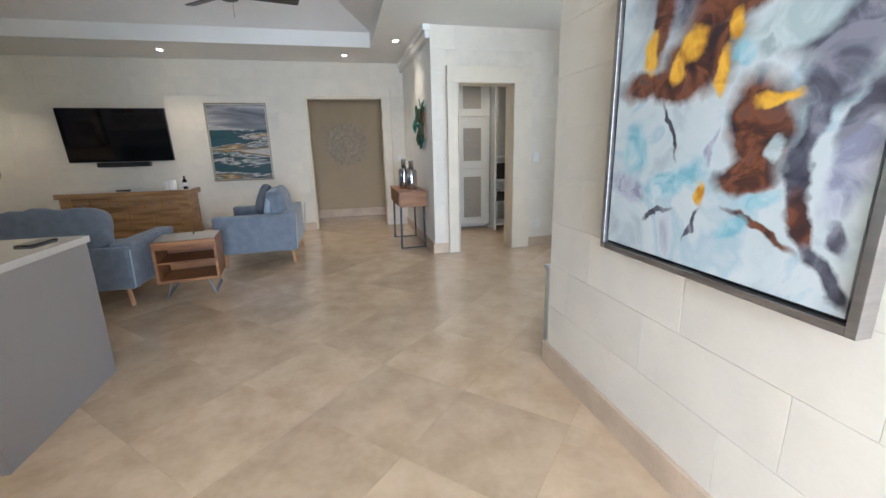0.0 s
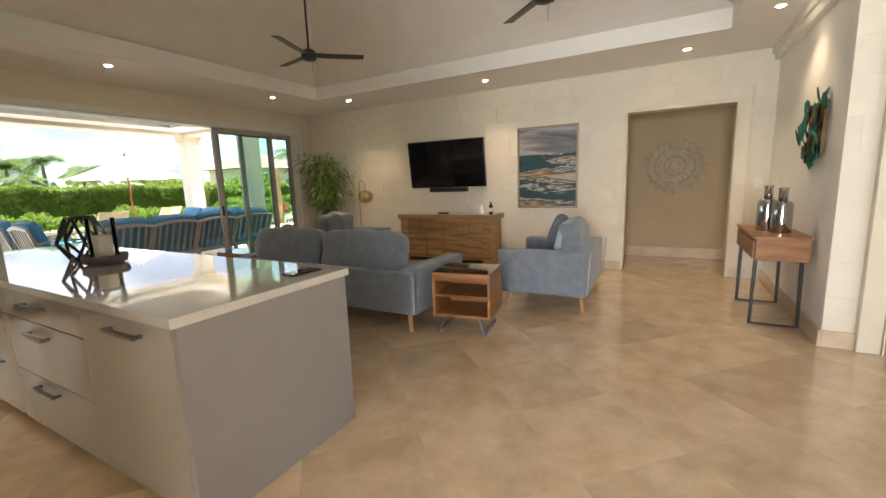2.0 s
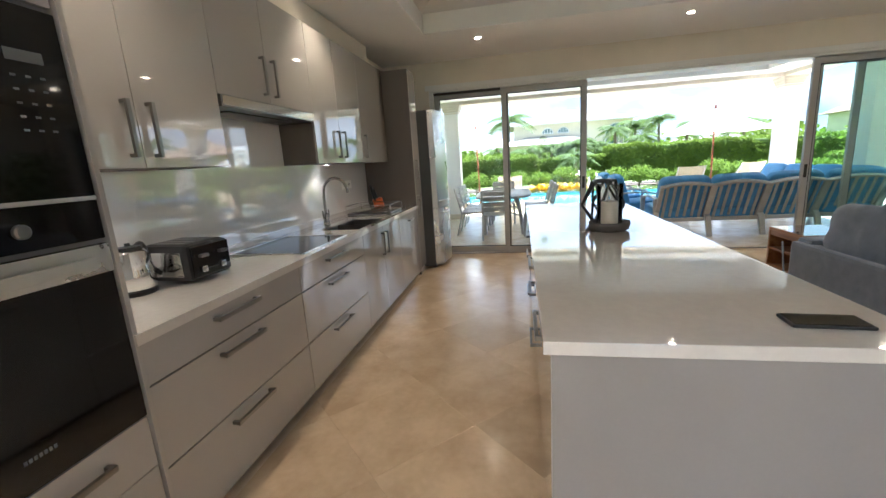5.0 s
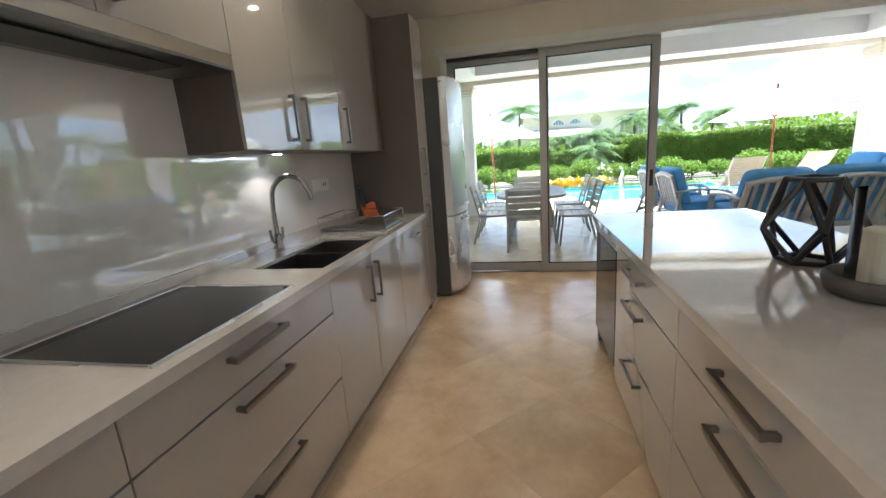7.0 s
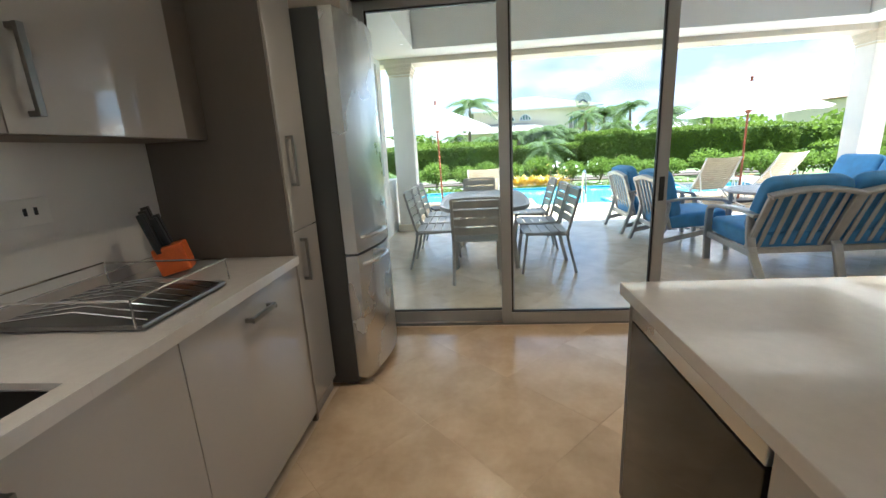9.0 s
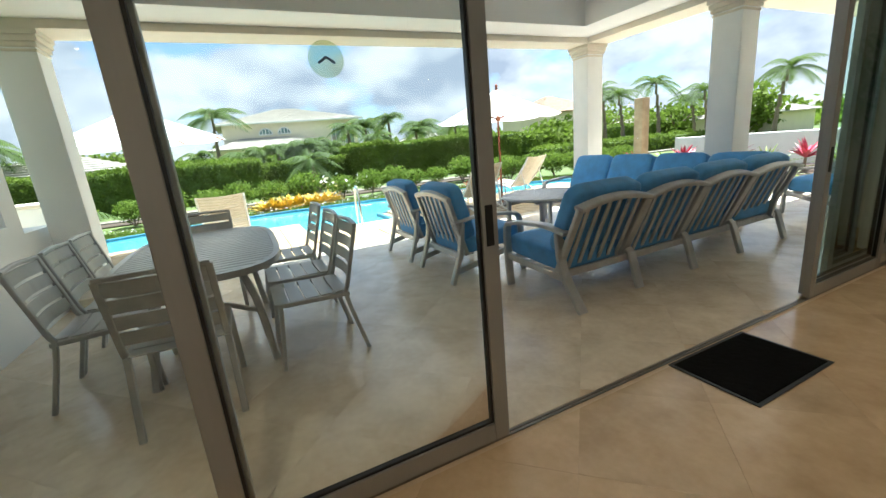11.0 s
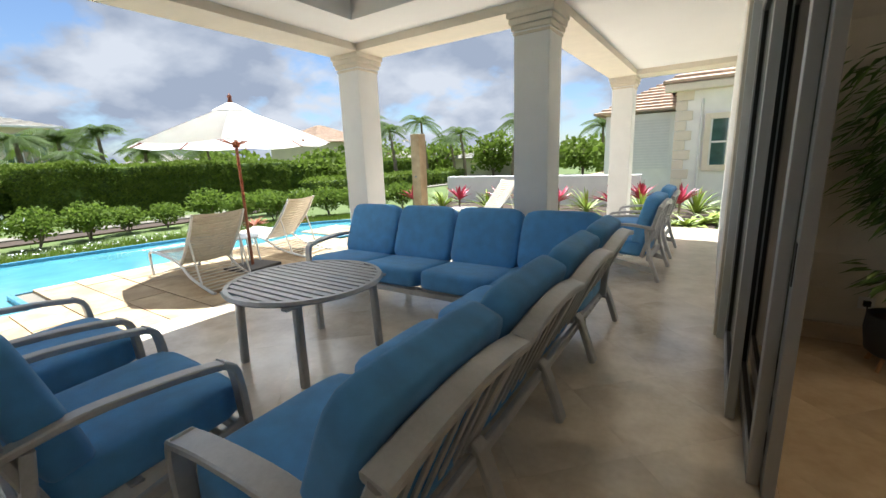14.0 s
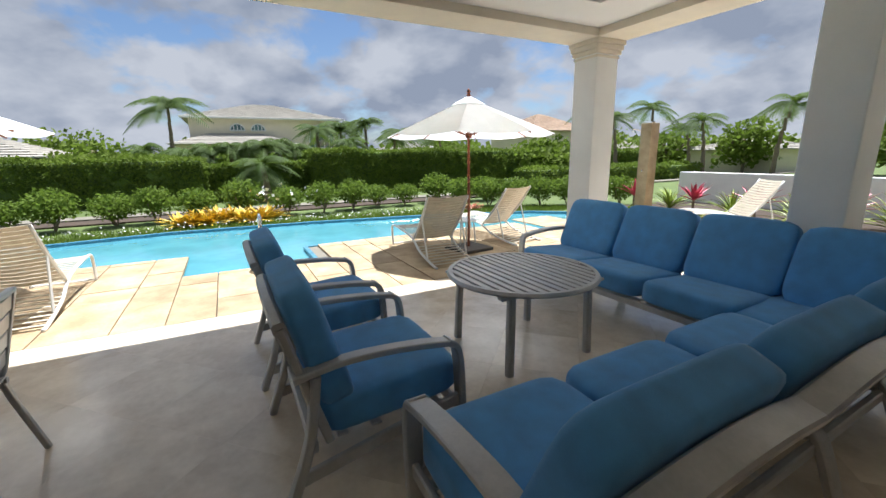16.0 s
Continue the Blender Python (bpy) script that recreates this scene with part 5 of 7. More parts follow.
rr_ = random.Random(7)
for i in range(34):
    y, z = rr_.uniform(-0.26, 0.26), rr_.uniform(-0.28, 0.26)
    s_ = rr_.uniform(0.06, 0.10)
    part("leaf", puff(0.012, s_ * 0.8, s_ * 2.0, pose(-0.03 - rr_.uniform(0, 0.06), y, z, rr_.uniform(-14, 14), rr_.uniform(-18, 18), rr_.uniform(-30, 30)), 2.2, 3), (M_TEAL, M_TEAL, M_BRONZE)[i % 3], la, smooth=True)
part("backing", box(-0.028, -0.002, -0.2, 0.2, -0.22, 0.2), M_BRONZE, la)

# bamboo plant
bp = thing("bamboo_plant", pose(-5.75, 7.56, 0), "artificial bamboo plant in a charcoal pot on a wooden stand", "plant")
part("pot", lathe([(0.13, 0.09), (0.165, 0.12), (0.185, 0.26), (0.18, 0.36), (0.165, 0.36), (0.16, 0.33)], 28), M_POT, bp, smooth=True)
part("soil", lathe([(0.155, 0.325), (0.155, 0.332)], 20), M_SOIL, bp)
for k in range(4):
    a = math.pi / 4 + k * math.pi / 2
    part("stand_leg", bar([(0.12 * math.cos(a), 0.12 * math.sin(a), 0.10), (0.16 * math.cos(a), 0.16 * math.sin(a), 0.0)], 0.025, 0.02, 0, (0, 0.3, 1)), M_OAK, bp)
lv, lf = [], []
for k in range(11):
    a, r_ = rr_.uniform(0, 6.28), rr_.uniform(0.02, 0.10)
    x0, y0 = r_ * math.cos(a), r_ * math.sin(a)
    hgt = rr_.uniform(1.45, 2.0)
    tip = (x0 * 2.2 + rr_.uniform(-0.14, 0.14), y0 * 2.2 + rr_.uniform(-0.12, 0.12), hgt)
    part("cane", tube([(x0, y0, 0.32), (x0 * 1.5, y0 * 1.5, hgt * 0.6), tip], 0.010, 6, 4, (1, 0, 0)), M_CANE, bp)
    for s_ in range(125):
        f_ = rr_.choice((0.18, 0.46, 0.55, 0.62, 0.68, 0.76, 0.84, 0.92, 1.0)) + rr_.uniform(-0.03, 0.03)
        base = Vector((x0 + (tip[0] - x0) * f_, y0 + (tip[1] - y0) * f_, 0.32 + (hgt - 0.32) * f_))
        ang, el = rr_.uniform(0, 6.28), rr_.uniform(-0.5, 0.5)
        out = rr_.uniform(0.03, 0.10 + 0.26 * f_)
        base += Vector((math.cos(ang), math.sin(ang), 0.35)) * out
        L, W = rr_.uniform(0.10, 0.19), 0.017
        d = Vector((math.cos(ang) * math.cos(el), math.sin(ang) * math.cos(el), math.sin(el) - 0.45))
        s2 = Vector((-math.sin(ang), math.cos(ang), rr_.uniform(-0.4, 0.4))) * W
        i0 = len(lv)
        lv += [tuple(base), tuple(base + d * L * 0.45 + s2), tuple(base + d * L + Vector((0, 0, -0.02))), tuple(base + d * L * 0.45 - s2)]
        lf.append((i0, i0 + 1, i0 + 2, i0 + 3))
lv = [(max(-0.55, x), min(0.32, y), z) for x, y, z in lv]
pydata("foliage", lv, lf, M_BAMBOO, bp, "many narrow green leaves")

# arc floor lamp
fl = thing("floor_lamp", pose(-4.98, 7.62, 0), "slender brass arc floor lamp with a dome shade", "floor lamp")
part("base", lathe([(0.13, 0), (0.13, 0.018), (0.02, 0.03)], 24), M_BRASS, fl)
part("stem", tube([(0, 0, 0.02), (0, 0, 0.8), (0, 0, 1.25), (0.03, -0.01, 1.42), (0.11, -0.03, 1.46), (0.17, -0.04, 1.38), (0.19, -0.05, 1.26)], 0.009, 8, 6, (0, 1, 0)), M_BRASS, fl, smooth=True)
part("shade", puff(0.28, 0.28, 0.24, pose(0.19, -0.05, 1.15), 2.05, 7), M_BRASS, fl, "brushed brass dome shade", smooth=True)
t = thing("wall_socket", pose(XW + 0.6, YN - 0.03, 0.32), "white wall socket above the skirting with a plug and black flex", "socket")
part("plate", box(-0.045, 0.045, 0, 0.008, -0.045, 0.045, 0.003), M_PLATE, t)
part("plug", box(-0.02, 0.02, -0.03, 0, -0.02, 0.02, 0.004), M_BLACK, t)
part("flex", tube([(0, -0.02, 0), (0.02, -0.06, -0.2), (0.06, -0.12, -0.30), (0.25, -0.15, -0.312), (0.5, -0.12, -0.312)], 0.005, 6, 4), M_BLACK, t)

# switches
for x, y, z, lab in ((2.67, 5.577, 1.23, "white light switch on the stone wall"), (2.72, 5.577, 0.32, "white low socket on the stone wall"), (1.13, YN - 0.022, 1.22, "white light switch beside the hall opening")):
    t = thing("light_switch", pose(x, y, z), lab, "switch")
    part("plate", box(-0.04, 0.04, -0.01, 0.0, -0.06, 0.06, 0.003), M_PLATE, t)
    part("rocker", box(-0.018, 0.018, -0.015, -0.0105, -0.03, 0.03, 0.002), M_PLATE, t)

# pantry joinery
pc = thing("pantry_cupboard", pose(1.90, 7.00, 0), "pale grey pantry cupboard with rattan mesh doors", "cupboard")
part("carcass", box(0.0, 0.62, 0.0, 0.24, 0.08, 2.75), M_PANTRY, pc)
for z0, z1 in ((0.10, 1.02), (1.04, 1.80), (1.86, 2.7)):
    d_ = part("door", box(0.03, 0.60, -0.022, 0.0, z0, z1, 0.004), M_PANTRY, pc)
    part("mesh_panel", box(0.16, 0.46, -0.027, -0.0225, z0 + 0.12, z1 - 0.12), M_MESH, d_)
ps = thing("pantry_shelves", pose(2.54, 6.80, 0), "white pantry shelves holding dark appliances", "shelves")
part("side", box(0.0, 0.03, 0, 0.44, 0, 2.4), M_PANTRY, ps)
for z in (0.08, 0.45, 0.82, 1.20):
    part("shelf", box(0.031, 0.50, 0, 0.44, z, z + 0.03), M_WALU, ps)
for x, z, w_, h_ in ((2.72, 0.851, 0.26, 0.26), (2.70, 0.481, 0.22, 0.16)):
    t = thing("small_appliance", pose(x, 7.0, z), "black kitchen appliance on a pantry shelf", "appliance")
    part("body", box(-w_ / 2, w_ / 2, -0.12, 0.12, 0, h_, 0.02), M_BLACK, t)
    part("lid", box(-w_ / 2 + 0.02, w_ / 2 - 0.02, -0.10, 0.10, h_ + 0.001, h_ + 0.02, 0.006), M_STEEL, t)
# low white cabinet standing behind the end of the painting wall
t = thing("low_cabinet", pose(1.66, 2.74, 0), "low white cabinet standing behind the stone wall", "cabinet")
part("body", box(-0.20, 0.45, -0.10, 0.14, 0.0, 0.55, 0.004), M_WALU, t)
part("top", box(-0.21, 0.46, -0.11, 0.15, 0.551, 0.57, 0.003), M_WALU, t)

# ceiling fans


def fan(x, y, z, a0):
    f = thing("ceiling_fan", pose(x, y, z, 0, 0, a0), "dark bronze three blade ceiling fan on a long rod", "ceiling fan", "ceiling fans")
    part("motor", lathe([(0.03, -0.07), (0.085, -0.055), (0.095, 0.0), (0.08, 0.045), (0.03, 0.075)], 24), M_FAN, f, smooth=True)
    part("rod", lathe([(0.013, 0.07), (0.013, 1.15)], 10), M_FAN, f)
    part("canopy", lathe([(0.02, 1.02), (0.07, 1.08), (0.07, 1.15)], 20), M_FAN, f)
    for k in range(3):
        m = pose(0, 0, 0, 0, 0, k * 120)
        g = bmesh.new()
        sweep(g, arc([(0.08, 0, 0.0), (0.3, 0.01, 0.0), (0.68, 0.02, 0.01)], 4), rect(0.11, 0.010), (0, 0.18, 1), m)
        part("blade", g, M_FAN, f)
    part("pull_chain", tube([(0.03, 0, -0.06), (0.03, 0, -0.22)], 0.002, 5), M_FAN, f)


fan(-3.89, 5.54, 3.00, 44)
fan(-0.86, 5.32, 2.93, 15)


# recessed downlights; the last one is added, unseen, to brighten the pantry
for x, y in ((-5.50, 1.78), (-5.50, 4.05), (-5.50, 6.28), (-4.72, 7.20), (-2.26, 7.35), (0.27, 7.40), (0.95, 6.42), (-3.6, 0.85), (-1.6, 0.85), (2.2, 6.35)):
    t = thing("downlight", pose(x, y, ZC), "recessed round ceiling downlight, switched on", "downlight", "ceiling downlights")
    part("trim_ring", lathe([(0.055, -0.006), (0.05, -0.001)], 20), M_PLATE, t)
    part("lens", lathe([(0.031, -0.010), (0.031, -0.0065)], 20), M_LAMP, t)
    lamp = new("downlight_spot", bpy.data.lights.new("downlight_spot", "SPOT"))
    lamp.data.energy, lamp.data.spot_size, lamp.data.spot_blend, lamp.data.color, lamp.data.shadow_soft_size = 5 if y == 6.42 else 6 if y == 0.85 else 9, radians(105), 0.75, (1.0, 0.74, 0.45), 0.04
    lamp.matrix_world = look((x, y, ZC - 0.014), (x, y + 0.001, 0))
t = thing("smoke_detector", pose(1.15, 4.6, ZC), "white round smoke detector on the ceiling", "smoke detector")
part("body", lathe([(0.05, -0.04), (0.06, -0.03), (0.065, -0.001)], 20), M_PLATE, t, smooth=True)

# ---- patio furniture ----


def lounge_seat(p, m, w, first=True, last=True, cushion=True, lean=-0.06):
    """One seat bay of the pewter lounge set. Local: width along x from 0, rear feet at y=0, front feet at y=0.86."""
    ends = ([0.0] if first else []) + ([w] if last else [])
    for x in ends:
        part("front_leg", bar([(x, 0.81 if lean < 0 else 0.86, 0.0), (x, 0.835 if lean < 0 else 0.85, 0.30), (x, 0.83, 0.55), (x, 0.77, 0.612)], 0.075, 0.034, 4, (0, 1, 0.2), m), M_FRAME, p)
        part("armrest", bar([(x, 0.80, 0.600), (x, 0.60, 0.628), (x, 0.30, 0.640), (x, 0.06, 0.605)], 0.092 if lean < 0 else 0.068, 0.030, 4, (0, 0, 1), m), M_FRAME, p)
        part("side_rail", bar([(x, 0.835, 0.285), (x, 0.06, 0.235 if lean < 0 else 0.12)], 0.03, 0.062, 0, (0, 0, 1), m), M_FRAME, p)
    for x in ([0.0] if first else []) + [w]:
        part("rear_leg", bar([(x, 0.15, 0.60) if (x in ends) else (x, 0.16, 0.30), (x, 0.105, 0.30), (x, -0.10 if lean < 0 and x in ends else 0.0, 0.0)], 0.085 if lean < 0 else 0.07, 0.04, 3, (0, 1, 0.2), m), M_FRAME, p)
    part("rear_rail", bar([(0, 0.12, 0.262), (w, 0.12, 0.262)], 0.035, 0.06, 0, (0, 0, 1), m), M_FRAME, p)
    part("front_rail", bar([(0, 0.82, 0.262), (w, 0.82, 0.262)], 0.03, 0.055, 0, (0, 0, 1), m), M_FRAME, p)
    lo, hi = Vector((0, 0.19, 0.27)), Vector((0, lean, 0.86 if lean > 0 else 0.835))
    bf = part("back_frame", bar([(0.02, lo.y, lo.z), (0.02, hi.y, hi.z - 0.03)], 0.062, 0.04, 0, (0, 1, 0.4), m), M_FRAME, p)
    part("back_frame", bar([(w - 0.02, lo.y, lo.z), (w - 0.02, hi.y, hi.z - 0.03)], 0.062, 0.04, 0, (0, 1, 0.4), m), M_FRAME, p)
    part("top_rail", bar([(0.0, hi.y, hi.z - 0.03), (w * 0.25, hi.y - 0.012, hi.z + 0.008), (w * 0.5, hi.y - 0.016, hi.z + 0.022), (w * 0.75, hi.y - 0.012, hi.z + 0.008), (w, hi.y, hi.z - 0.03)], 0.088 if lean < 0 else 0.05, 0.038 if lean < 0 else 0.06, 4, (0, -0.25, 1), m), M_FRAME, p)
    for k in range(6):
        x = w * (k + 1) / 7
        part("slat", bar([(x, lo.y, lo.z - 0.03), (x, hi.y, hi.z - 0.012)], 0.042, 0.012, 0, (0, 1, 0.4), m), M_FRAME, bf)
    for k in range(4):
        y = 0.25 + 0.16 * k
        part("seat_slat", bar([(0.02, y, 0.268), (w - 0.02, y, 0.268)], 0.05, 0.012, 0, (0, 0, 1), m), M_FRAME, p)
    if cushion:
        part("seat_cushion", puff(w - 0.03, 0.72, 0.185, m @ pose(w / 2, 0.51, 0.375, 4), 8, 8), M_DEEP, p, "deep blue canvas seat cushion", smooth=True)
        part("back_cushion", puff(w - 0.02, 0.165, 0.60, m @ pose(w / 2, (lean + 0.19) / 2 + 0.075, 0.68, 16 if lean > 0 else 23), 7, 8), M_DEEP, p, "deep blue canvas back cushion", smooth=True)


I4 = Matrix.Identity(4)
so = thing("outdoor_sectional_sofa", pose(0, 0, 0), "pewter framed outdoor corner sofa with deep blue cushions", "outdoor sofa")
m1 = pose(-7.41, 4.41, 0, 0, 0, 91.2)
for k in range(3):
    lounge_seat(so, m1 @ pose(0.77 * k, 0, 0), 0.77, k == 0, False)
lounge_seat(so, m1 @ pose(2.31, 0, 0), 0.86, False, False, False)
m2 = pose(-7.55, 7.60, 0, 0, 0, 181)
lounge_seat(so, m2 @ pose(0.0, 0, 0), 0.76, False, False, False)
for k in range(3):
    lounge_seat(so, m2 @ pose(0.76 + 0.735 * k, 0, 0), 0.735, False, k == 2)
part("corner_seat_cushion", puff(0.84, 0.80, 0.165, pose(-8.0, 7.15, 0.365), 7, 7), M_DEEP, so, smooth=True)
part("corner_back_cushion", puff(0.74, 0.17, 0.60, m2 @ pose(0.40, 0.145, 0.675, 23), 6, 7), M_DEEP, so, smooth=True)
part("corner_back_cushion", puff(0.76, 0.17, 0.60, m1 @ pose(2.74, 0.145, 0.675, 23), 6, 7), M_DEEP, so, smooth=True)

ch = thing("outdoor_armchair", pose(-9.36, 3.95, 0), "pewter framed outdoor armchair with deep blue cushions", "outdoor chair", "outdoor armchairs")
lounge_seat(ch, I4, 0.78, lean=0.03)
copy_thing(ch, pose(-10.44, 3.93, 0))
copy_thing(ch, pose(-7.30, 8.95, 0, 0, 0, 88))
copy_thing(ch, pose(-7.28, 10.20, 0, 0, 0, 90))

# coffee table
ct = thing("outdoor_coffee_table", pose(-9.36, 5.80, 0.18), "round slatted pewter aluminium coffee table", "coffee table")
R = 0.565
rim = lathe([(R - 0.03, 0.405), (R, 0.405), (R + 0.012, 0.42), (R, 0.44), (R - 0.03, 0.44), (R - 0.0301, 0.405)], 56)
for f in [f for f in rim.faces if len(f.verts) > 4]:
    rim.faces.remove(f)
part("rim", rim, M_FRAME, ct)
for k in range(17):
    y = -R + 0.035 + k * (2 * R - 0.07) / 16
    L = math.sqrt(max(0.0, (R - 0.028) ** 2 - y * y))
    if L > 0.05:
        part("slat", box(-L, L, y - 0.0225, y + 0.0225, 0.405, 0.437, 0.003), M_FRAME, ct)
for y in (-0.36, 0, 0.36):
    part("cross_bar", box(-0.03 + y, 0.03 + y, -0.46, 0.46, 0.385, 0.404, 0.004), M_FRAME, ct)
for sx in (-1, 1):
    for sy in (-1, 1):
        part("leg", bar([(sx * 0.34, sy * 0.35, 0.39), (sx * 0.355, sy * 0.365, -0.18)], 0.055, 0.055, 0, (1, 0, 0)), M_FRAME, ct)

# dining table and chairs
dt = thing("outdoor_dining_table", pose(-8.70, 1.90, 0), "oblong slatted pewter aluminium dining table with rounded ends", "dining table")
g = bmesh.new()
A, B = 0.95, 0.53
ring = []
for i in range(48):
    a = 2 * math.pi * i / 48
    c, s_ = math.cos(a), math.sin(a)
    ring.append((A * math.copysign(abs(c) ** 0.55, c), B * math.copysign(abs(s_) ** 0.55, s_)))
for z0, z1, k0 in ((0.70, 0.742, 1.0),):
    o0 = [g.verts.new((x, y, z0)) for x, y in ring]
    o1 = [g.verts.new((x, y, z1)) for x, y in ring]
    i0 = [g.verts.new((x * 0.95, y * 0.92, z0)) for x, y in ring]
    i1 = [g.verts.new((x * 0.95, y * 0.92, z1)) for x, y in ring]
    for i in range(48):
        j = (i + 1) % 48
        g.faces.new((o0[i], o0[j], o1[j], o1[i]))
        g.faces.new((o1[i], o1[j], i1[j], i1[i]))
        g.faces.new((i1[i], i1[j], i0[j], i0[i]))
        g.faces.new((i0[i], i0[j], o0[j], o0[i]))
part("rim", g, M_FRAME, dt)
for k in range(24):
    x = -A * 0.93 + (k + 0.5) * (1.86 * A) / 24
    L = B * 0.915 * (1 - abs(x / (A * 0.955)) ** 3.6) ** (1 / 3.6)
    part("slat", box(x - 0.027, x + 0.027, -L, L, 0.721, 0.740, 0.003), M_FRAME, dt)
for sx in (-1, 1):
    for sy in (-1, 1):
        part("leg", bar([(sx * 0.52, sy * 0.22, 0.70), (sx * 0.58, sy * 0.30, 0.45), (sx * 0.66, sy * 0.36, 0.0)], 0.05, 0.05, 3, (0, 1, 0)), M_FRAME, dt)
    part("stretcher", bar([(sx * 0.60, -0.31, 0.36), (sx * 0.44, 0, 0.42), (sx * 0.60, 0.31, 0.36)], 0.03, 0.03, 4), M_FRAME, dt)
part("brace", bar([(-0.46, 0, 0.42), (0.46, 0, 0.42)], 0.03, 0.03), M_FRAME, dt)
for y in (-0.3, 0.3):
    part("cross_bar", box(-0.82, 0.82, y - 0.025, y + 0.025, 0.700, 0.720), M_FRAME, dt)


def dining_chair(m):
    c = thing("outdoor_dining_chair", m, "stackable pewter aluminium slatted dining chair", "dining chair", "patio dining chairs")
    for x in (-0.235, 0.235):
        part("front_leg", bar([(x, 0.22, 0.44), (x * 1.03, 0.27, 0.0)], 0.026, 0.034, 0, (1, 0, 0)), M_FRAME, c)
        part("back_post", bar([(x * 1.03, -0.30, 0.0), (x, -0.20, 0.40), (x, -0.22, 0.50), (x, -0.32, 0.88)], 0.026, 0.034, 4, (1, 0, 0)), M_FRAME, c)
        part("seat_rail", bar([(x, 0.24, 0.44), (x, -0.22, 0.425)], 0.026, 0.03), M_FRAME, c)
    for k in range(5):
        y = 0.215 - 0.098 * k
        part("seat_slat", bar([(-0.222, y, 0.446), (0, y, 0.438), (0.222, y, 0.446)], 0.088, 0.010, 3), M_FRAME, c)
    for k in range(4):
        z = 0.555 + 0.092 * k
        y = -0.235 - (z - 0.55) * 0.265
        part("back_slat", bar([(-0.222, y, z), (0, y - 0.022, z), (0.222, y, z)], 0.010, 0.078, 3, (0, -0.2, 1)), M_FRAME, c)
    part("top_rail", bar([(-0.24, -0.32, 0.885), (0, -0.34, 0.892), (0.24, -0.32, 0.885)], 0.03, 0.024, 3), M_FRAME, c)
    return c


dc = dining_chair(pose(-7.78, 1.80, 0, 0, 0, 90))
for x in (-8.06, -8.64, -9.38):
    copy_thing(dc, pose(x, 2.56, 0, 0, 0, 180))
for x in (-8.36, -8.90, -9.43):
    copy_thing(dc, pose(x, 1.31, 0, 0, 0, 0))
copy_thing(dc, pose(-9.66, 1.85, 0, 0, 0, -90))

# door mat
dm = thing("door_mat", pose(-6.265, 4.615, 0.003), "black rubber door mat inside the threshold", "door mat")
part("tread", box(-0.215, 0.215, -0.335, 0.335, 0.0, 0.010, 0.003), M_MAT, dm)
part("border", bx(bx(bx(bx(bmesh.new(), -0.235, -0.216, -0.355, 0.355, 0, 0.006), 0.216, 0.235, -0.355, 0.355, 0, 0.006), -0.2155, 0.2155, 0.336, 0.355, 0, 0.006), -0.2155, 0.2155, -0.355, -0.336, 0, 0.006), M_BLACK, dm)


# sun loungers
def lounger(m):
    l = thing("sun_lounger", m, "cream strapped sun lounger on a white aluminium frame, back raised", "sun lounger", "sun loungers")
    for y in (-0.31, 0.31):
        part("frame_rail", tube([(-0.85, y, 0.0), (-0.88, y, 0.24), (-0.80, y, 0.345), (-0.35, y, 0.33), (0.05, y, 0.27), (0.35, y, 0.12), (0.80, y, 0.02), (0.92, y, 0.012)], 0.018, 8, 5, (0, 1, 0)), M_WALU, l, smooth=True)
        part("back_rail", tube([(0.12, y, 0.27), (0.45, y, 0.62), (0.66, y, 0.93)], 0.016, 8, 4, (0, 1, 0)), M_WALU, l, smooth=True)
        part("prop", tube([(0.45, y, 0.62), (0.62, y, 0.05)], 0.012, 6, 0, (0, 1, 0)), M_WALU, l)
    for k in range(14):
        x = -0.78 + 0.9 * k / 13
        z = 0.345 - 0.07 * max(0, (k - 4) / 9)
        part("strap", bar([(x, -0.32, z), (x, 0, z - 0.015), (x, 0.32, z)], 0.046, 0.006, 2), M_STRAP, l)
    for k in range(15):
        f = (k + 0.5) / 15
        x, z = 0.14 + 0.53 * f, 0.285 + 0.655 * f
        part("strap", bar([(x, -0.32, z), (x + 0.02, 0, z - 0.02), (x, 0.32, z)], 0.006, 0.048, 2, (0.6, 0, 0.78)), M_STRAP, l)
    for k in range(8):
        part("base_slat", bar([(0.25 + 0.08 * k, -0.31, 0.17 - 0.02 * k), (0.25 + 0.08 * k, 0.31, 0.17 - 0.02 * k)], 0.04, 0.008), M_STRAP, l)
    part("cross_bar", tube([(-0.85, -0.31, 0.02), (-0.85, 0.31, 0.02)], 0.014, 8), M_WALU, l)
    return l


lo1 = lounger(pose(-12.56, 6.56, 0, 0, 0, -2))
copy_thing(lo1, pose(-13.20, 8.12, 0, 0, 0, 12))
copy_thing(lo1, pose(-12.55, 1.95, 0, 0, 0, 0))
copy_thing(lo1, pose(-11.3, 12.4, 0, 0, 0, 60))
t = thing("lounger_side_table", pose(-12.75, 7.28, 0), "small white aluminium side table between the loungers", "side table")
part("top", lathe([(0.22, 0.42), (0.23, 0.43), (0.22, 0.44)], 24), M_WALU, t)
for k in range(4):
    a = math.pi / 4 + math.pi / 2 * k
    part("leg", tube([(0.17 * math.cos(a), 0.17 * math.sin(a), 0.42), (0.21 * math.cos(a), 0.21 * math.sin(a), 0)], 0.012, 8), M_WALU, t)


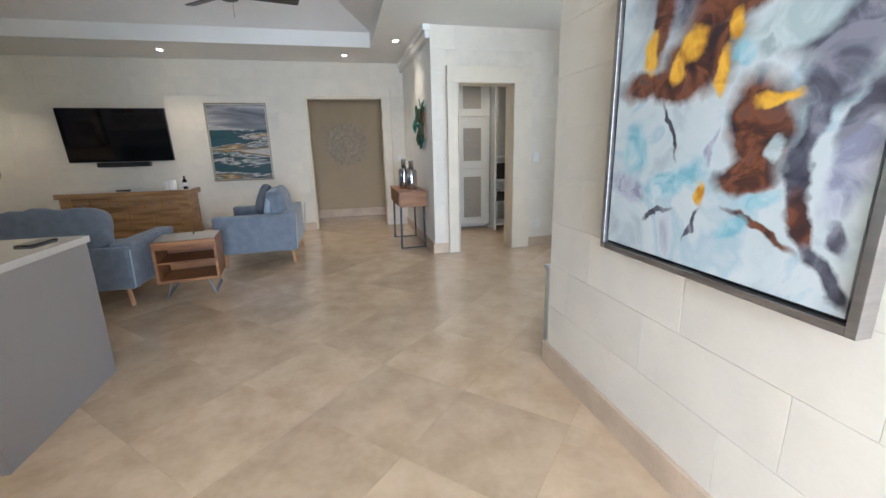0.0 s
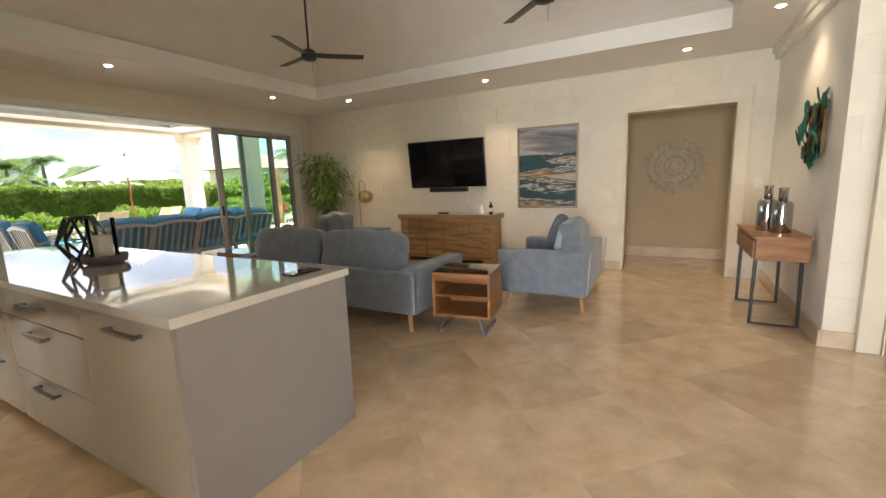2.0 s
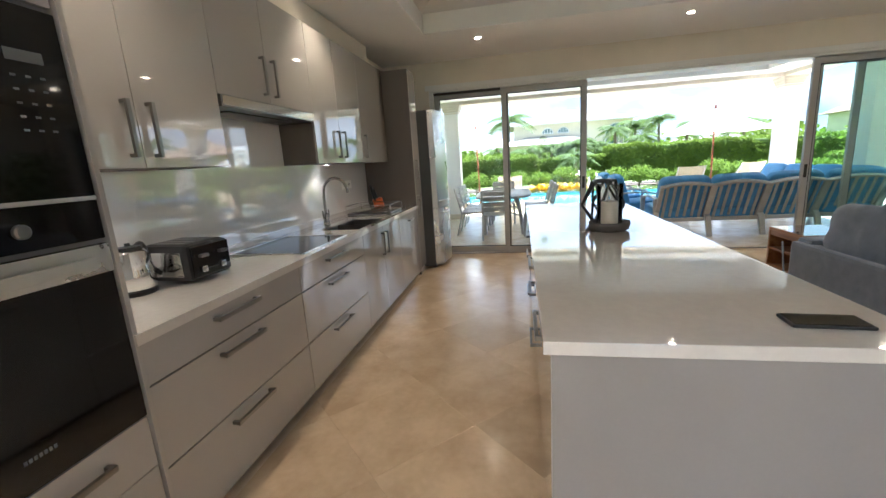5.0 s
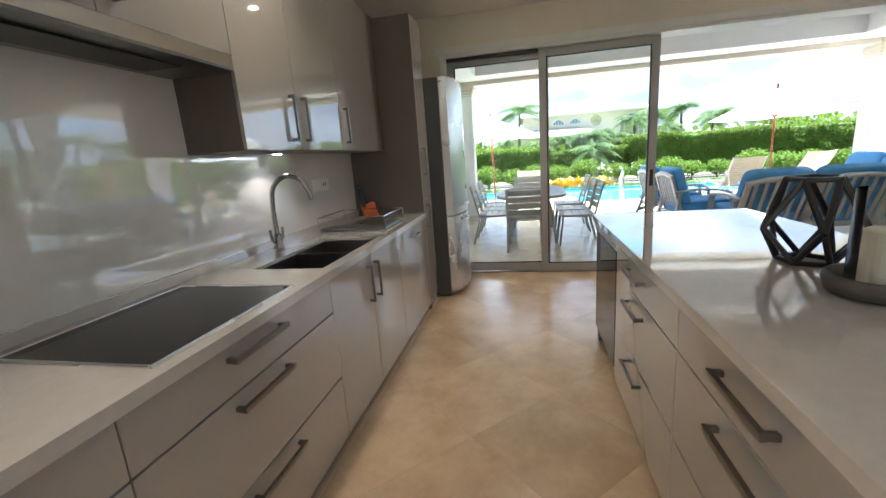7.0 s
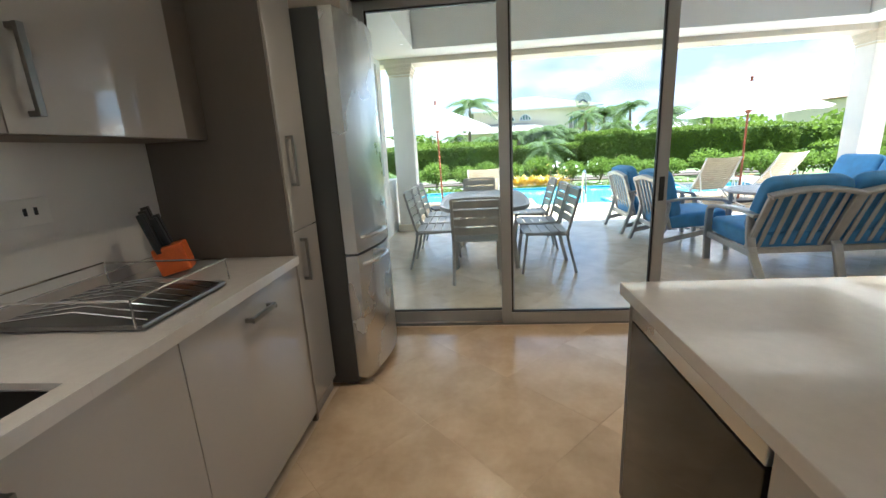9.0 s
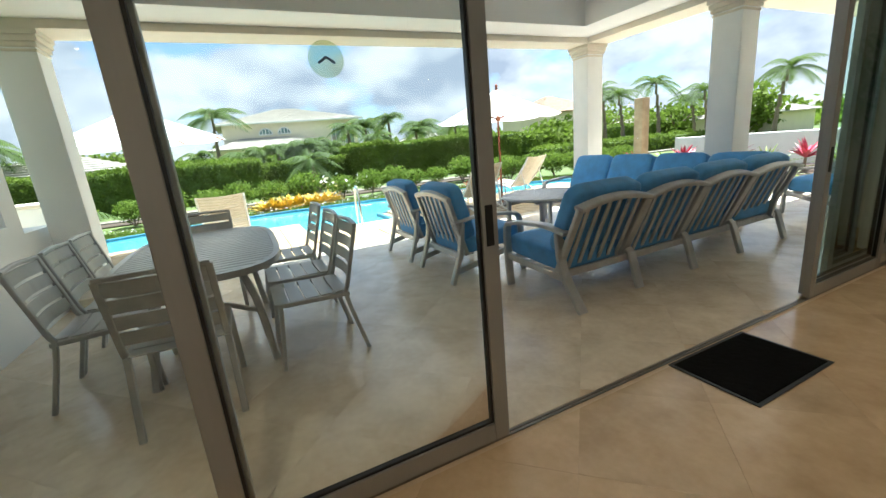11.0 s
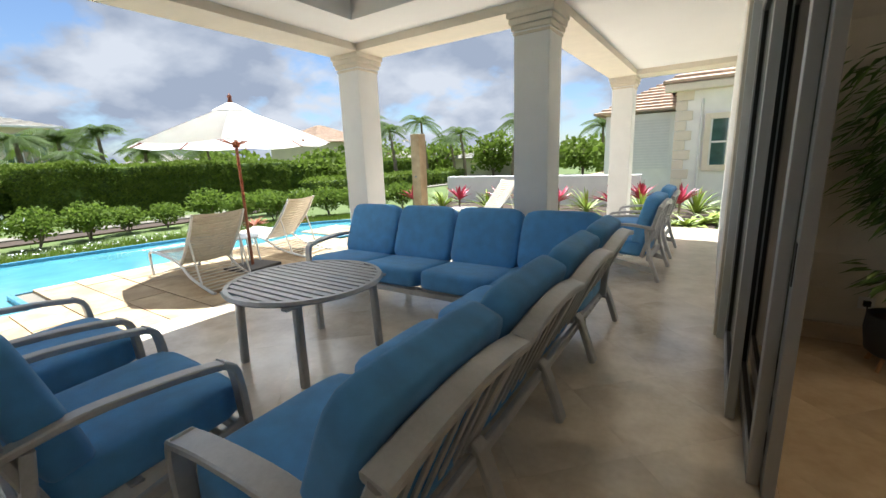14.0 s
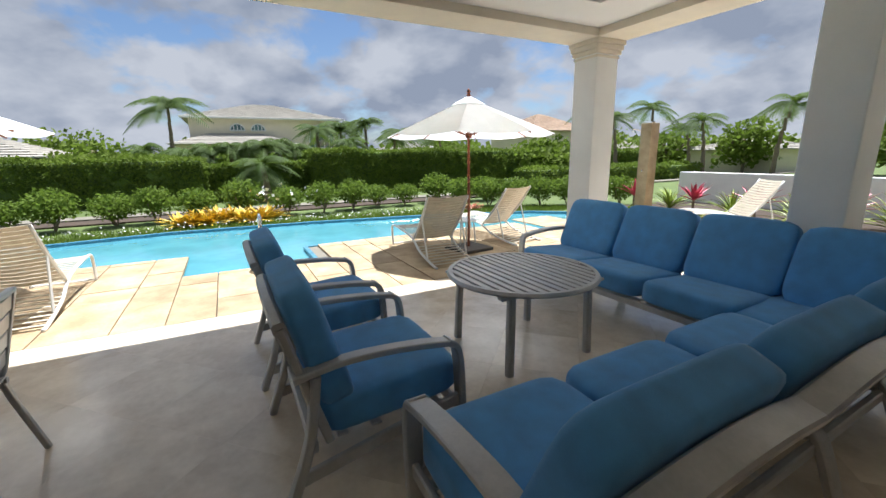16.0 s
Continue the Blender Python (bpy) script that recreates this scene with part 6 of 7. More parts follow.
# umbrellas
def umbrella(m, lean=0.0):
    u = thing("market_umbrella", m, "open white canvas market umbrella on a varnished wooden pole", "umbrella", "pool umbrellas")
    part("pole", lathe([(0.021, 0.02), (0.021, 2.30), (0.012, 2.31)], 12), M_POLE, u)
    part("finial", lathe([(0.012, 2.31), (0.035, 2.34), (0.02, 2.37), (0.032, 2.40), (0.006, 2.44)], 12), M_POLE, u, smooth=True)
    part("base_plate", box(-0.28, 0.28, -0.28, 0.28, 0.0, 0.05, 0.012), M_BOWL, u)
    part("hub", lathe([(0.022, 1.72), (0.05, 1.73), (0.05, 1.80), (0.022, 1.81)], 12), M_POLE, u)
    g = bmesh.new()
    N, RR = 8, 1.27
    apex = g.verts.new((0, 0, 2.30))
    rows_ = []
    for f in (0.16, 0.4, 0.7, 1.0):
        ring = []
        for i in range(N * 4):
            a = 2 * math.pi * i / (N * 4)
            k = (i % 4) / 4
            sag = math.sin(math.pi * k) if k else 0
            r = RR * f * (1 - 0.05 * sag)
            ring.append(g.verts.new((r * math.cos(a), r * math.sin(a), 2.29 - 0.52 * f ** 1.05 - 0.035 * sag * f)))
        rows_.append(ring)
    for i in range(N * 4):
        j = (i + 1) % (N * 4)
        g.faces.new((apex, rows_[0][i], rows_[0][j]))
        for a_, b_ in zip(rows_, rows_[1:]):
            g.faces.new((a_[i], b_[i], b_[j], a_[j]))
    bmesh.ops.solidify(g, geom=g.faces[:], thickness=0.006)
    cn_ = part("canopy", g, M_CANVAS, u)
    part("vent", lathe([(0.25, 2.203), (0.24, 2.213), (0.05, 2.318), (0.02, 2.322)], 16), M_CANVAS, cn_)
    for i in range(N):
        a = 2 * math.pi * i / N
        part("rib", bar([(0.03 * math.cos(a), 0.03 * math.sin(a), 2.26), (1.25 * math.cos(a), 1.25 * math.sin(a), 1.755)], 0.016, 0.02), M_POLE, u)
        part("strut", bar([(0.05 * math.cos(a), 0.05 * math.sin(a), 1.77), (0.62 * math.cos(a), 0.62 * math.sin(a), 2.00)], 0.012, 0.016), M_POLE, u)
    return u


um = umbrella(pose(-12.45, 7.20, 0, 0, 0, 8))
copy_thing(um, pose(-13.1, 1.00, 0, 1.5, 0, 20))
# patio ceiling fan
pf = thing("patio_ceiling_fan", pose(-8.6, 4.2, 3.14), "dark three blade patio ceiling fan with a pull chain", "ceiling fan")
part("motor", lathe([(0.03, -0.07), (0.09, -0.05), (0.095, 0.0), (0.03, 0.07)], 20), M_FAN, pf, smooth=True)
part("rod", lathe([(0.012, 0.06), (0.012, 0.31)], 8), M_FAN, pf)
for k in range(3):
    part("blade", sweep(bmesh.new(), [(0.08, 0, 0), (0.66, 0, 0.01)], rect(0.11, 0.01), (0, 0.18, 1), pose(0, 0, 0, 0, 0, 120 * k + 40)), M_FAN, pf)

# ---- pool, garden, neighbouring houses ----
pool = [(-14.35, -6.0), (-14.35, 3.15), (-13.10, 3.15), (-13.10, 4.95), (-14.20, 4.95), (-14.20, 9.0), (-13.3, 9.6), (-13.0, 11.4), (-14.6, 12.1), (-15.6, 11.0), (-16.5, 8.3), (-17.0, 5.6), (-17.2, 2.7), (-16.9, 0.8), (-16.2, -2.0), (-15.6, -6.0)]
structure("ground", box(-420, 200, -300, 320, -0.5, -0.13), M_GRASS, "lawn and ground reaching to the horizon")
g = bmesh.new()
g.faces.new([g.verts.new((x, y, -0.085)) for x, y in pool])
r = bmesh.ops.extrude_face_region(g, geom=g.faces[:])
for v in r["geom"]:
    if isinstance(v, bmesh.types.BMVert):
        v.co.z -= 0.04
structure("water", g, M_WATER, "turquoise swimming pool water")
g = bmesh.new()
for (xa, ya), (xb, yb) in zip(pool, pool[1:] + pool[:1]):
    sweep(g, [(xa, ya, -0.075), (xb, yb, -0.075)], rect(0.07, 0.11, 0.1))
structure("trim_pool", g, M_POOLTILE, "pale blue mosaic band along the pool edge")
structure("pool_step", box(-14.9, -13.3, 9.9, 11.0, -0.12, -0.07), M_PAVE, "shallow pool shelf")
g = box(-13.05, -11.25, -7.0, 13.0, -0.13, -0.045)
bx(g, -14.32, -13.05, -7.0, 3.12, -0.13, -0.045)
bx(g, -14.17, -13.05, 4.98, 8.95, -0.13, -0.045)
structure("paving_bed", g, M_ROAD, "mortar bed under the sandstone terrace")
structure("planting_bed_north", box(-15.0, -6.8, 13.05, 17.0, -0.14, -0.02, 0.02), M_SOIL, "dark planting bed north of the patio")
structure("pavement", box(-21.7, -21.0, -60, 40, -0.14, -0.06), M_ROAD, "pale path behind the shrubs")
structure("planting_bed_west", box(-20.95, -20.1, -30, 14, -0.14, -0.09), M_SOIL, "planting bed along the path")

GR = random.Random(11)


def leaf_cloud(n, centre, size, leaf, shell=0.35, rnd=GR, noisy=0.25, floor=None):
    """Many small four sided leaves through a lumpy volume, denser near its outside."""
    vs, fs = [], []
    cx, cy, cz = centre
    while len(fs) < n:
        d = Vector((rnd.gauss(0, 1), rnd.gauss(0, 1), rnd.gauss(0, 1))).normalized()
        k = 1 - shell * rnd.random() ** 1.5
        k *= 1 + noisy * noise.noise(d * 2.3 + Vector(centre))
        p = Vector((cx + d.x * size[0] * k, cy + d.y * size[1] * k, cz + d.z * size[2] * k))
        if floor is not None and p.z < floor:
            continue
        add_leaf(vs, fs, p, leaf * rnd.uniform(0.6, 1.3), rnd)
    return vs, fs


def add_leaf(vs, fs, p, s, rnd):
    a = Vector((rnd.uniform(-1, 1), rnd.uniform(-1, 1), rnd.uniform(-0.6, 0.8))).normalized()
    c = a.cross(Vector((rnd.uniform(-1, 1), rnd.uniform(-1, 1), rnd.uniform(-1, 1)))).normalized() * 0.42
    i = len(vs)
    vs += [tuple(p), tuple(p + (a * 0.5 + c) * s), tuple(p + a * s), tuple(p + (a * 0.5 - c) * s)]
    fs.append((i, i + 1, i + 2, i + 3))


def hedge(x0, x1, y0, y1, z1, n, leaf, label, material=None):
    h = thing("hedge", pose(0, 0, 0), label, "hedge", "garden hedges")
    # plain box inside the leaves, coloured as their inner shade
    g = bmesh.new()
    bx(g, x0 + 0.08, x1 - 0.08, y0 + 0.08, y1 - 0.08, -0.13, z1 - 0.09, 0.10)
    part("core", g, M_LEAFSHADE, h, "solid inner box, coloured for the shade between the leaves")
    vs, fs = [], []
    W, L, H = x1 - x0, y1 - y0, z1 + 0.12
    areas = (L * H, W * H, L * W)
    for _ in range(n):
        q = GR.random() * (areas[0] * 1.6 + areas[1] + areas[2])
        if q < areas[0] * 1.6:
            p = Vector((x1 if GR.random() < 0.75 else x0, GR.uniform(y0, y1), GR.uniform(-0.1, z1)))
        elif q < areas[0] * 1.6 + areas[1]:
            p = Vector((GR.uniform(x0, x1), y1 if GR.random() < 0.5 else y0, GR.uniform(-0.1, z1)))
        else:
            p = Vector((GR.uniform(x0, x1), GR.uniform(y0, y1), z1))
        k = noise.noise(p * 0.9) * 0.16 + noise.noise(p * 2.7) * 0.08
        p += Vector((k if p.x > (x0 + x1) / 2 else -k, k, k + GR.uniform(-0.12, 0.03)))
        add_leaf(vs, fs, p, leaf * GR.uniform(0.6, 1.4), GR)
    pydata("foliage", vs, fs, material or M_LEAF, h, "dense small green leaves")


hedge(-26.3, -24.2, 7.0, 16.5, 1.72, 52000, 0.07, "tall clipped green hedge behind the path")
hedge(-26.0, -24.4, -24.0, 3.2, 1.50, 70000, 0.075, "clipped green hedge behind the path")
hedge(-25.6, -24.6, 3.2, 7.0, 1.25, 12000, 0.08, "lower hedge between the palms")
hedge(-24.0, -22.2, 17.0, 30.0, 0.75, 8000, 0.12, "low clipped hedge beyond the terrace")
hedge(-32.0, -30.0, -40.0, 40.0, 1.65, 36000, 0.17, "far belt of mixed greenery")


def shrub(x, y, r, h, n, leaf, material, label, z0=-0.1):
    s = thing("shrub", pose(x, y, z0), label, "shrub", "garden shrubs")
    st_ = bmesh.new()
    for k in range(3):
        a = GR.uniform(0, 6.28)
        tube([(0.03 * math.cos(a), 0.03 * math.sin(a), 0), (r * 0.45 * math.cos(a), r * 0.45 * math.sin(a), h * 0.6)], 0.02, 5, 0, (1, 0, 0), None, st_)
    part("stem", st_, M_TRUNK, s)
    vs, fs = leaf_cloud(n, (0, 0, h * 0.62), (r, r, h * 0.42), leaf, 0.75)
    pydata("foliage", vs, fs, material, s)
    return s


base_shrubs = [shrub(-19.6, -4.6 + 0.02 * k, 0.50, 0.82, 1500, 0.075, M_LEAF2, "rounded green shrub beside the path") for k in range(3)]
for k in range(22):
    y = -8.5 + k * 0.98 + GR.uniform(-0.15, 0.15)
    c = copy_thing(base_shrubs[k % 3], pose(-19.4 + GR.uniform(-0.3, 0.3), y, -0.1, 0, 0, GR.uniform(0, 360)))
    sc = GR.uniform(0.85, 1.15)
    c.scale = (sc, sc, sc * GR.uniform(0.85, 1.1))
for k in range(7):
    y = 10.5 + k * 0.7
    copy_thing(base_shrubs[k % 3], pose(-18.2 + k * 0.42, y, -0.1, 0, 0, GR.uniform(0, 360)))


def rosette(x, y, z0, n, L, W, material, label, name="bedding_plant", droop=0.5, up=0.9, group="bedding plants"):
    s = thing(name, pose(x, y, z0), label, "plant", group)
    g = bmesh.new()
    for k in range(n):
        a, e = GR.uniform(0, 6.28), GR.uniform(0.35, 1.35) * up
        l = L * GR.uniform(0.7, 1.1)
        pts = []
        for q in range(5):
            t_ = q / 4
            rad = l * t_ * math.cos(e) * (1 + 0.2 * t_)
            pts.append(Vector((rad * math.cos(a), rad * math.sin(a), l * t_ * math.sin(e) - droop * l * t_ * t_ * 0.5)))
        side = Vector((-math.sin(a), math.cos(a), 0))
        prev = None
        for q, p in enumerate(pts):
            w_ = W * (0.5, 1, 0.95, 0.6, 0.05)[q]
            v0, v1, vm = g.verts.new(p - side * w_), g.verts.new(p + side * w_), g.verts.new(p + Vector((0, 0, -w_ * 0.5)))
            if prev:
                g.faces.new((prev[0], prev[2], vm, v0))
                g.faces.new((prev[2], prev[1], v1, vm))
            prev = (v0, v1, vm)
    part("foliage", g, material, s)
    return s


for k in range(11):
    rosette(-18.7 + GR.uniform(-0.35, 0.35), 2.75 + 0.20 * k, -0.12, 40, 0.60, 0.05, M_YELLOW, "bright yellow leaved croton by the pool", "croton")
for k, (x, y) in enumerate(((-17.4, 9.2), (-17.2, 10.2), (-16.8, 11.2))):
    rosette(x, y, -0.12, 26, 0.45, 0.035, M_RUST, "rust coloured spiky bromeliad by the lawn", "bromeliad")
for k, (x, y) in enumerate(((-14.6, 13.9), (-13.0, 14.0), (-11.7, 14.1), (-10.2, 14.3), (-8.9, 14.2), (-7.5, 14.4), (-8.4, 15.2))):
    c = rosette(x, y, 0.30, 30, 0.58, 0.038, M_RED, "tall red leaved cordyline in the flower bed", "cordyline", 0.4, 1.15)
    part("stem", tube([(0, 0, -0.35), (0, 0, 0.05)], 0.03, 6, 0, (1, 0, 0)), M_TRUNK, c)
for k, (x, y) in enumerate(((-13.8, 14.3), (-12.3, 14.4), (-11.0, 14.3), (-9.6, 14.7), (-8.2, 14.0), (-7.2, 14.9))):
    rosette(x, y, 0.0, 46, 1.0, 0.022, M_LIME, "yellow green areca palm in the flower bed", "areca_palm", 0.7, 1.1)
for k in range(12):
    rosette(-14.4 + 0.62 * k, 13.35 + GR.uniform(-0.15, 0.15), -0.03, 20, 0.34, 0.03, (M_LEAF2, M_LIME)[k % 2], "low green ground cover plant at the bed edge", "ground_cover", 0.8, 0.7)
for k in range(5):
    rosette(-7.3 + 0.2 * k, 13.3 + 0.25 * k, -0.03, 22, 0.45, 0.04, M_LIME, "bright green fleshy leaved plant at the patio end", "ground_cover", 0.7, 0.8)

# grass blades and small flowers along the pool's far edge
vs, fs = [], []
for _ in range(16000):
    y = GR.uniform(-6, 13)
    x = -17.3 - abs(GR.gauss(0, 0.7)) + 0.03 * (y - 3) ** 2 * (0.6 if y > 3 else 0.3)
    p = Vector((x, y, -0.13))
    h_ = GR.uniform(0.04, 0.12)
    a = GR.uniform(0, 6.28)
    i = len(vs)
    vs += [(p.x - 0.012 * math.cos(a), p.y - 0.012 * math.sin(a), p.z), (p.x + 0.012 * math.cos(a), p.y + 0.012 * math.sin(a), p.z), (p.x + GR.uniform(-0.04, 0.04), p.y + GR.uniform(-0.04, 0.04), p.z + h_)]
    fs.append((i, i + 1, i + 2))
tagged(pydata("grass", vs, fs, M_LEAF2), "tufted grass along the lawn edge", "grass", kind="stuff")
vs, fs = [], []
for _ in range(420):
    y = GR.uniform(-3, 10)
    x = -17.55 - abs(GR.gauss(0, 0.35)) + 0.03 * (y - 3) ** 2 * (0.6 if y > 3 else 0.3)
    add_leaf(vs, fs, Vector((x, y, GR.uniform(-0.06, 0.04))), 0.045, GR)
for _ in range(30):
    add_leaf(vs, fs, Vector((-19.0 + GR.uniform(-0.4, 0.4), 5.2 + GR.uniform(-0.9, 0.9), GR.uniform(0.3, 0.75))), 0.13, GR)
tagged(pydata("flowers", vs, fs, M_BLOOM), "small white flowers", "flowers", kind="stuff")


def palm(x, y, h, crown, n, label, lean=0.0, z0=-0.3):
    p = thing("palm_tree", pose(x, y, z0), label, "palm tree", "palm trees")
    tr = bmesh.new()
    top = Vector((lean, lean * 0.5, h))
    for i in range(6):
        a, c = i / 6, (i + 1) / 6
        pa, pb_ = top * a, top * c
        lathe([(0.16 - 0.09 * a, 0), (0.145 - 0.09 * a, h / 6)], 8, (top.x * a * a, top.y * a * a, h * a), tr)
    part("trunk", tr, M_TRUNK, p)
    vs, fs = [], []
    for k in range(n):
        a = 6.283 * k / n + GR.uniform(-0.2, 0.2)
        e = GR.uniform(0.15, 1.45)
        L = crown * GR.uniform(0.8, 1.1)
        pts = []
        for q in range(9):
            t_ = q / 8
            pts.append(top + Vector((math.cos(a) * L * t_ * math.cos(e * (1 - 0.5 * t_)), math.sin(a) * L * t_ * math.cos(e * (1 - 0.5 * t_)), L * (t_ * math.sin(e) - 0.85 * t_ * t_))))
        side = Vector((-math.sin(a), math.cos(a), 0))
        for q in range(8):
            pa, pb_ = pts[q], pts[q + 1]
            for sgn in (-1, 1):
                for half in (0.0, 0.33, 0.66):
                    b0 = pa.lerp(pb_, half)
                    b1 = pa.lerp(pb_, half + 0.30)
                    wd = crown * 0.30 * math.sin(math.pi * min(0.97, (q + half + 0.8) / 8.8)) * GR.uniform(0.8, 1.1)
                    tip = b1 + side * sgn * wd + (pb_ - pa).normalized() * wd * 0.55 + Vector((0, 0, -wd * 0.55))
                    i = len(vs)
                    vs += [tuple(b0), tuple(b1), tuple(tip)]
                    fs.append((i, i + 1, i + 2))
    pydata("crown", vs, fs, M_PALM, p, "arching feathery palm fronds")
    return p


palm(-36.0, 1.3, 4.6, 2.3, 18, "tall coconut palm beside the cream house", 0.3)
for x, y, h, c in ((-27.5, 4.2, 1.6, 1.2), (-27.0, 5.6, 1.7, 1.2), (-28.0, 7.0, 1.6, 1.2), (-34, 10.8, 2.9, 2.0), (-33, 14.5, 2.6, 1.8), (-23.6, 5.2, 1.0, 1.2), (-36, 19, 2.6, 1.9), (-30, -7.5, 2.8, 1.8), (-27.4, 2.6, 1.4, 1.4), (-27.6, 3.4, 1.6, 1.1), (-27.2, 4.9, 1.7, 1.1), (-28.2, 6.3, 1.9, 1.1), (-29.5, 8.4, 2.6, 1.2), (-28.6, 9.6, 1.9, 1.2), (-31.5, 11.6, 3.1, 1.3), (-33.5, 0.2, 1.8, 1.2), (-30.5, 12.9, 2.2, 1.2)):
    palm(x, y, h + 0.45, c * 1.12, 22, "small garden palm behind the hedge", GR.uniform(-0.2, 0.2))
for x, y, h, c in ((-24.6, 28.5, 4.4, 1.9), (-25.4, 26.0, 3.8, 1.8), (-27.2, 26.3, 4.4, 1.9), (-22.6, 30.6, 3.6, 1.8), (-19.4, 32.0, 4.2, 2.1), (-13.6, 34.0, 3.6, 2.0), (-11.2, 36, 4.0, 2.0), (-25, 33, 3.2, 1.8)):
    palm(x, y, h, c, 14, "tall wind blown palm beyond the white wall", GR.uniform(-0.5, 0.5))
palm(-17.6, -2.6, 0.5, 2.2, 15, "young palm arching over the lawn by the pool")
for x, y, r_, h_ in ((-23, 36, 2.0, 3.6), (-16, 38, 2.4, 3.0), (-40, -14, 4.0, 4.2), (-42, -5, 3.5, 3.4), (-11.8, 31, 1.6, 2.6), (-32, 26, 2.2, 2.8), (-27, 22, 1.6, 2.0), (-44, 24, 3, 3.4), (-30, 38, 3, 3.4), (-40, 40, 4, 4), (-8, 44, 3, 3.4)):
    tree = thing("broadleaf_tree", pose(x, y, -0.3), "rounded dark green tree beyond the garden", "tree", "garden trees")
    tr = bmesh.new()
    for k in range(5):
        a = 1.257 * k
        tube([(0, 0, 0), (0.06 * math.cos(a), 0.06 * math.sin(a), h_ * 0.35), (r_ * 0.5 * math.cos(a), r_ * 0.5 * math.sin(a), h_ * 0.7)], 0.09, 6, 3, (1, 0, 0), None, tr)
    part("trunk", tr, M_TRUNK, tree)
    vs, fs = leaf_cloud(1500, (0, 0, h_ * 0.62), (r_, r_, h_ * 0.42), 0.34, 0.6, noisy=0.5)
    pydata("crown", vs, fs, M_LEAF, tree, "many small leaves with gaps")
vs, fs = [], []
for _ in range(9000):
    a = GR.uniform(1.35, 4.3)
    d = GR.uniform(55, 85)
    p = Vector((-7 + d * math.cos(a), 4 + d * math.sin(a), 0))
    hh = 2.6 + 1.6 * noise.noise(p * 0.09) + 0.8 * noise.noise(p * 0.3)
    p.z = GR.uniform(-0.3, max(0.6, hh))
    add_leaf(vs, fs, p, GR.uniform(0.6, 1.2), GR)
tagged(pydata("far_woods", vs, fs, M_LEAF), "far belt of trees on the horizon", "woods", kind="stuff")


def hip_roof(g, x0, x1, y0, y1, z0, rise, over=0.5, courses=14):
    """Stepped tile courses on a hipped roof."""
    x0, x1, y0, y1 = x0 - over, x1 + over, y0 - over, y1 + over
    run_ = min(x1 - x0, y1 - y0) / 2
    for k in range(courses):
        f0, f1 = k / courses, (k + 1) / courses
        z = z0 + rise * f0
        a, c = run_ * f0, run_ * f1
        lo_ = [(x0 + a, y0 + a), (x1 - a, y0 + a), (x1 - a, y1 - a), (x0 + a, y1 - a)]
        hi_ = [(x0 + c, y0 + c), (x1 - c, y0 + c), (x1 - c, y1 - c), (x0 + c, y1 - c)]
        l0 = [g.verts.new((x, y, z)) for x, y in lo_]
        l1 = [g.verts.new((x, y, z + 0.075)) for x, y in lo_]
        h1 = [g.verts.new((x, y, z + rise / courses + 0.01)) for x, y in hi_]
        for i in range(4):
            j = (i + 1) % 4
            g.faces.new((l0[i], l0[j], l1[j], l1[i]))
            g.faces.new((l1[i], l1[j], h1[j], h1[i]))
    return g


def arched_window(p, x, y, z, w, h, side, panes=3, lunette=False):
    """Window on a wall that faces +x: white frame, glazing bars, rounded head."""
    g = bmesh.new()
    n = 10
    pts = [(-w / 2, 0.0)] + [(-w / 2 * math.cos(math.pi * i / n), (0 if lunette else h - w / 2) + w / 2 * math.sin(math.pi * i / n)) for i in range(n + 1)] + [(w / 2, 0.0)]
    v = [g.verts.new((x + 0.03, y + a, z + b)) for a, b in pts]
    g.faces.new(v)
    win = part("window", g, M_GREENGLASS, p)
    fr_ = bmesh.new()
    sweep(fr_, [(x + 0.05, y + a, z + b) for a, b in pts + pts[:1]], rect(0.10, 0.10), (1, 0, 0))
    for k in range(1, panes + 1):
        a = -w / 2 + w * k / (panes + 1)
        bx(fr_, x + 0.02, x + 0.07, y + a - 0.03, y + a + 0.03, z, z + (h - w * 0.12 if not lunette else w * 0.42))
    part("window_frame", fr_, M_WALU, win)


hs = thing("cream_house", pose(0, 0, 0), "two storey cream villa with a pale tiled hip roof", "house")
part("wall", box(-60, -49, 1.6, 14.2, -0.3, 4.95), M_HOUSE, hs)
part("roof", hip_roof(bmesh.new(), -60, -49, 1.6, 14.2, 4.95, 1.75, 0.6), M_ROOF, hs)
part("gutter", box(-48.45, -48.30, 1.0, 14.8, 4.82, 4.98, 0.02), M_WALU, hs)
part("lower_wall", box(-49, -46.5, 0.6, 9.5, -0.3, 2.6), M_HOUSE, hs)
part("lower_roof", hip_roof(bmesh.new(), -51.5, -46.5, 0.6, 9.5, 2.6, 1.0, 0.5, 8), M_ROOF, hs)
for y in (5.3, 7.0):
    arched_window(hs, -49, y, 3.85, 1.2, 0.6, 1, 3, True)
arched_window(hs, -49, 12.6, 2.3, 2.3, 2.2, 1, 4)
for y in (2.2, 4.6, 7.0):
    arched_window(hs, -46.5, y, 0.6, 0.9, 1.6, 1, 2)
h2 = thing("far_house", pose(0, 0, 0), "far cream house with a brown hip roof", "house")
part("wall", box(-46, -39, 30.5, 38, -0.3, 3.6), M_HOUSE, h2)
part("roof", hip_roof(bmesh.new(), -46, -39, 30.5, 38, 3.6, 1.9, 0.6), M_ROOF2, h2)
for y in (32.5, 35.5):
    arched_window(h2, -39, y, 0.8, 1.0, 1.7, 1, 2)
h3 = thing("far_bungalow", pose(0, 0, 0), "low pale roofed bungalow behind the hedge", "house")
part("wall", box(-44, -38, 15.5, 21, -0.3, 1.6), M_HOUSE, h3)
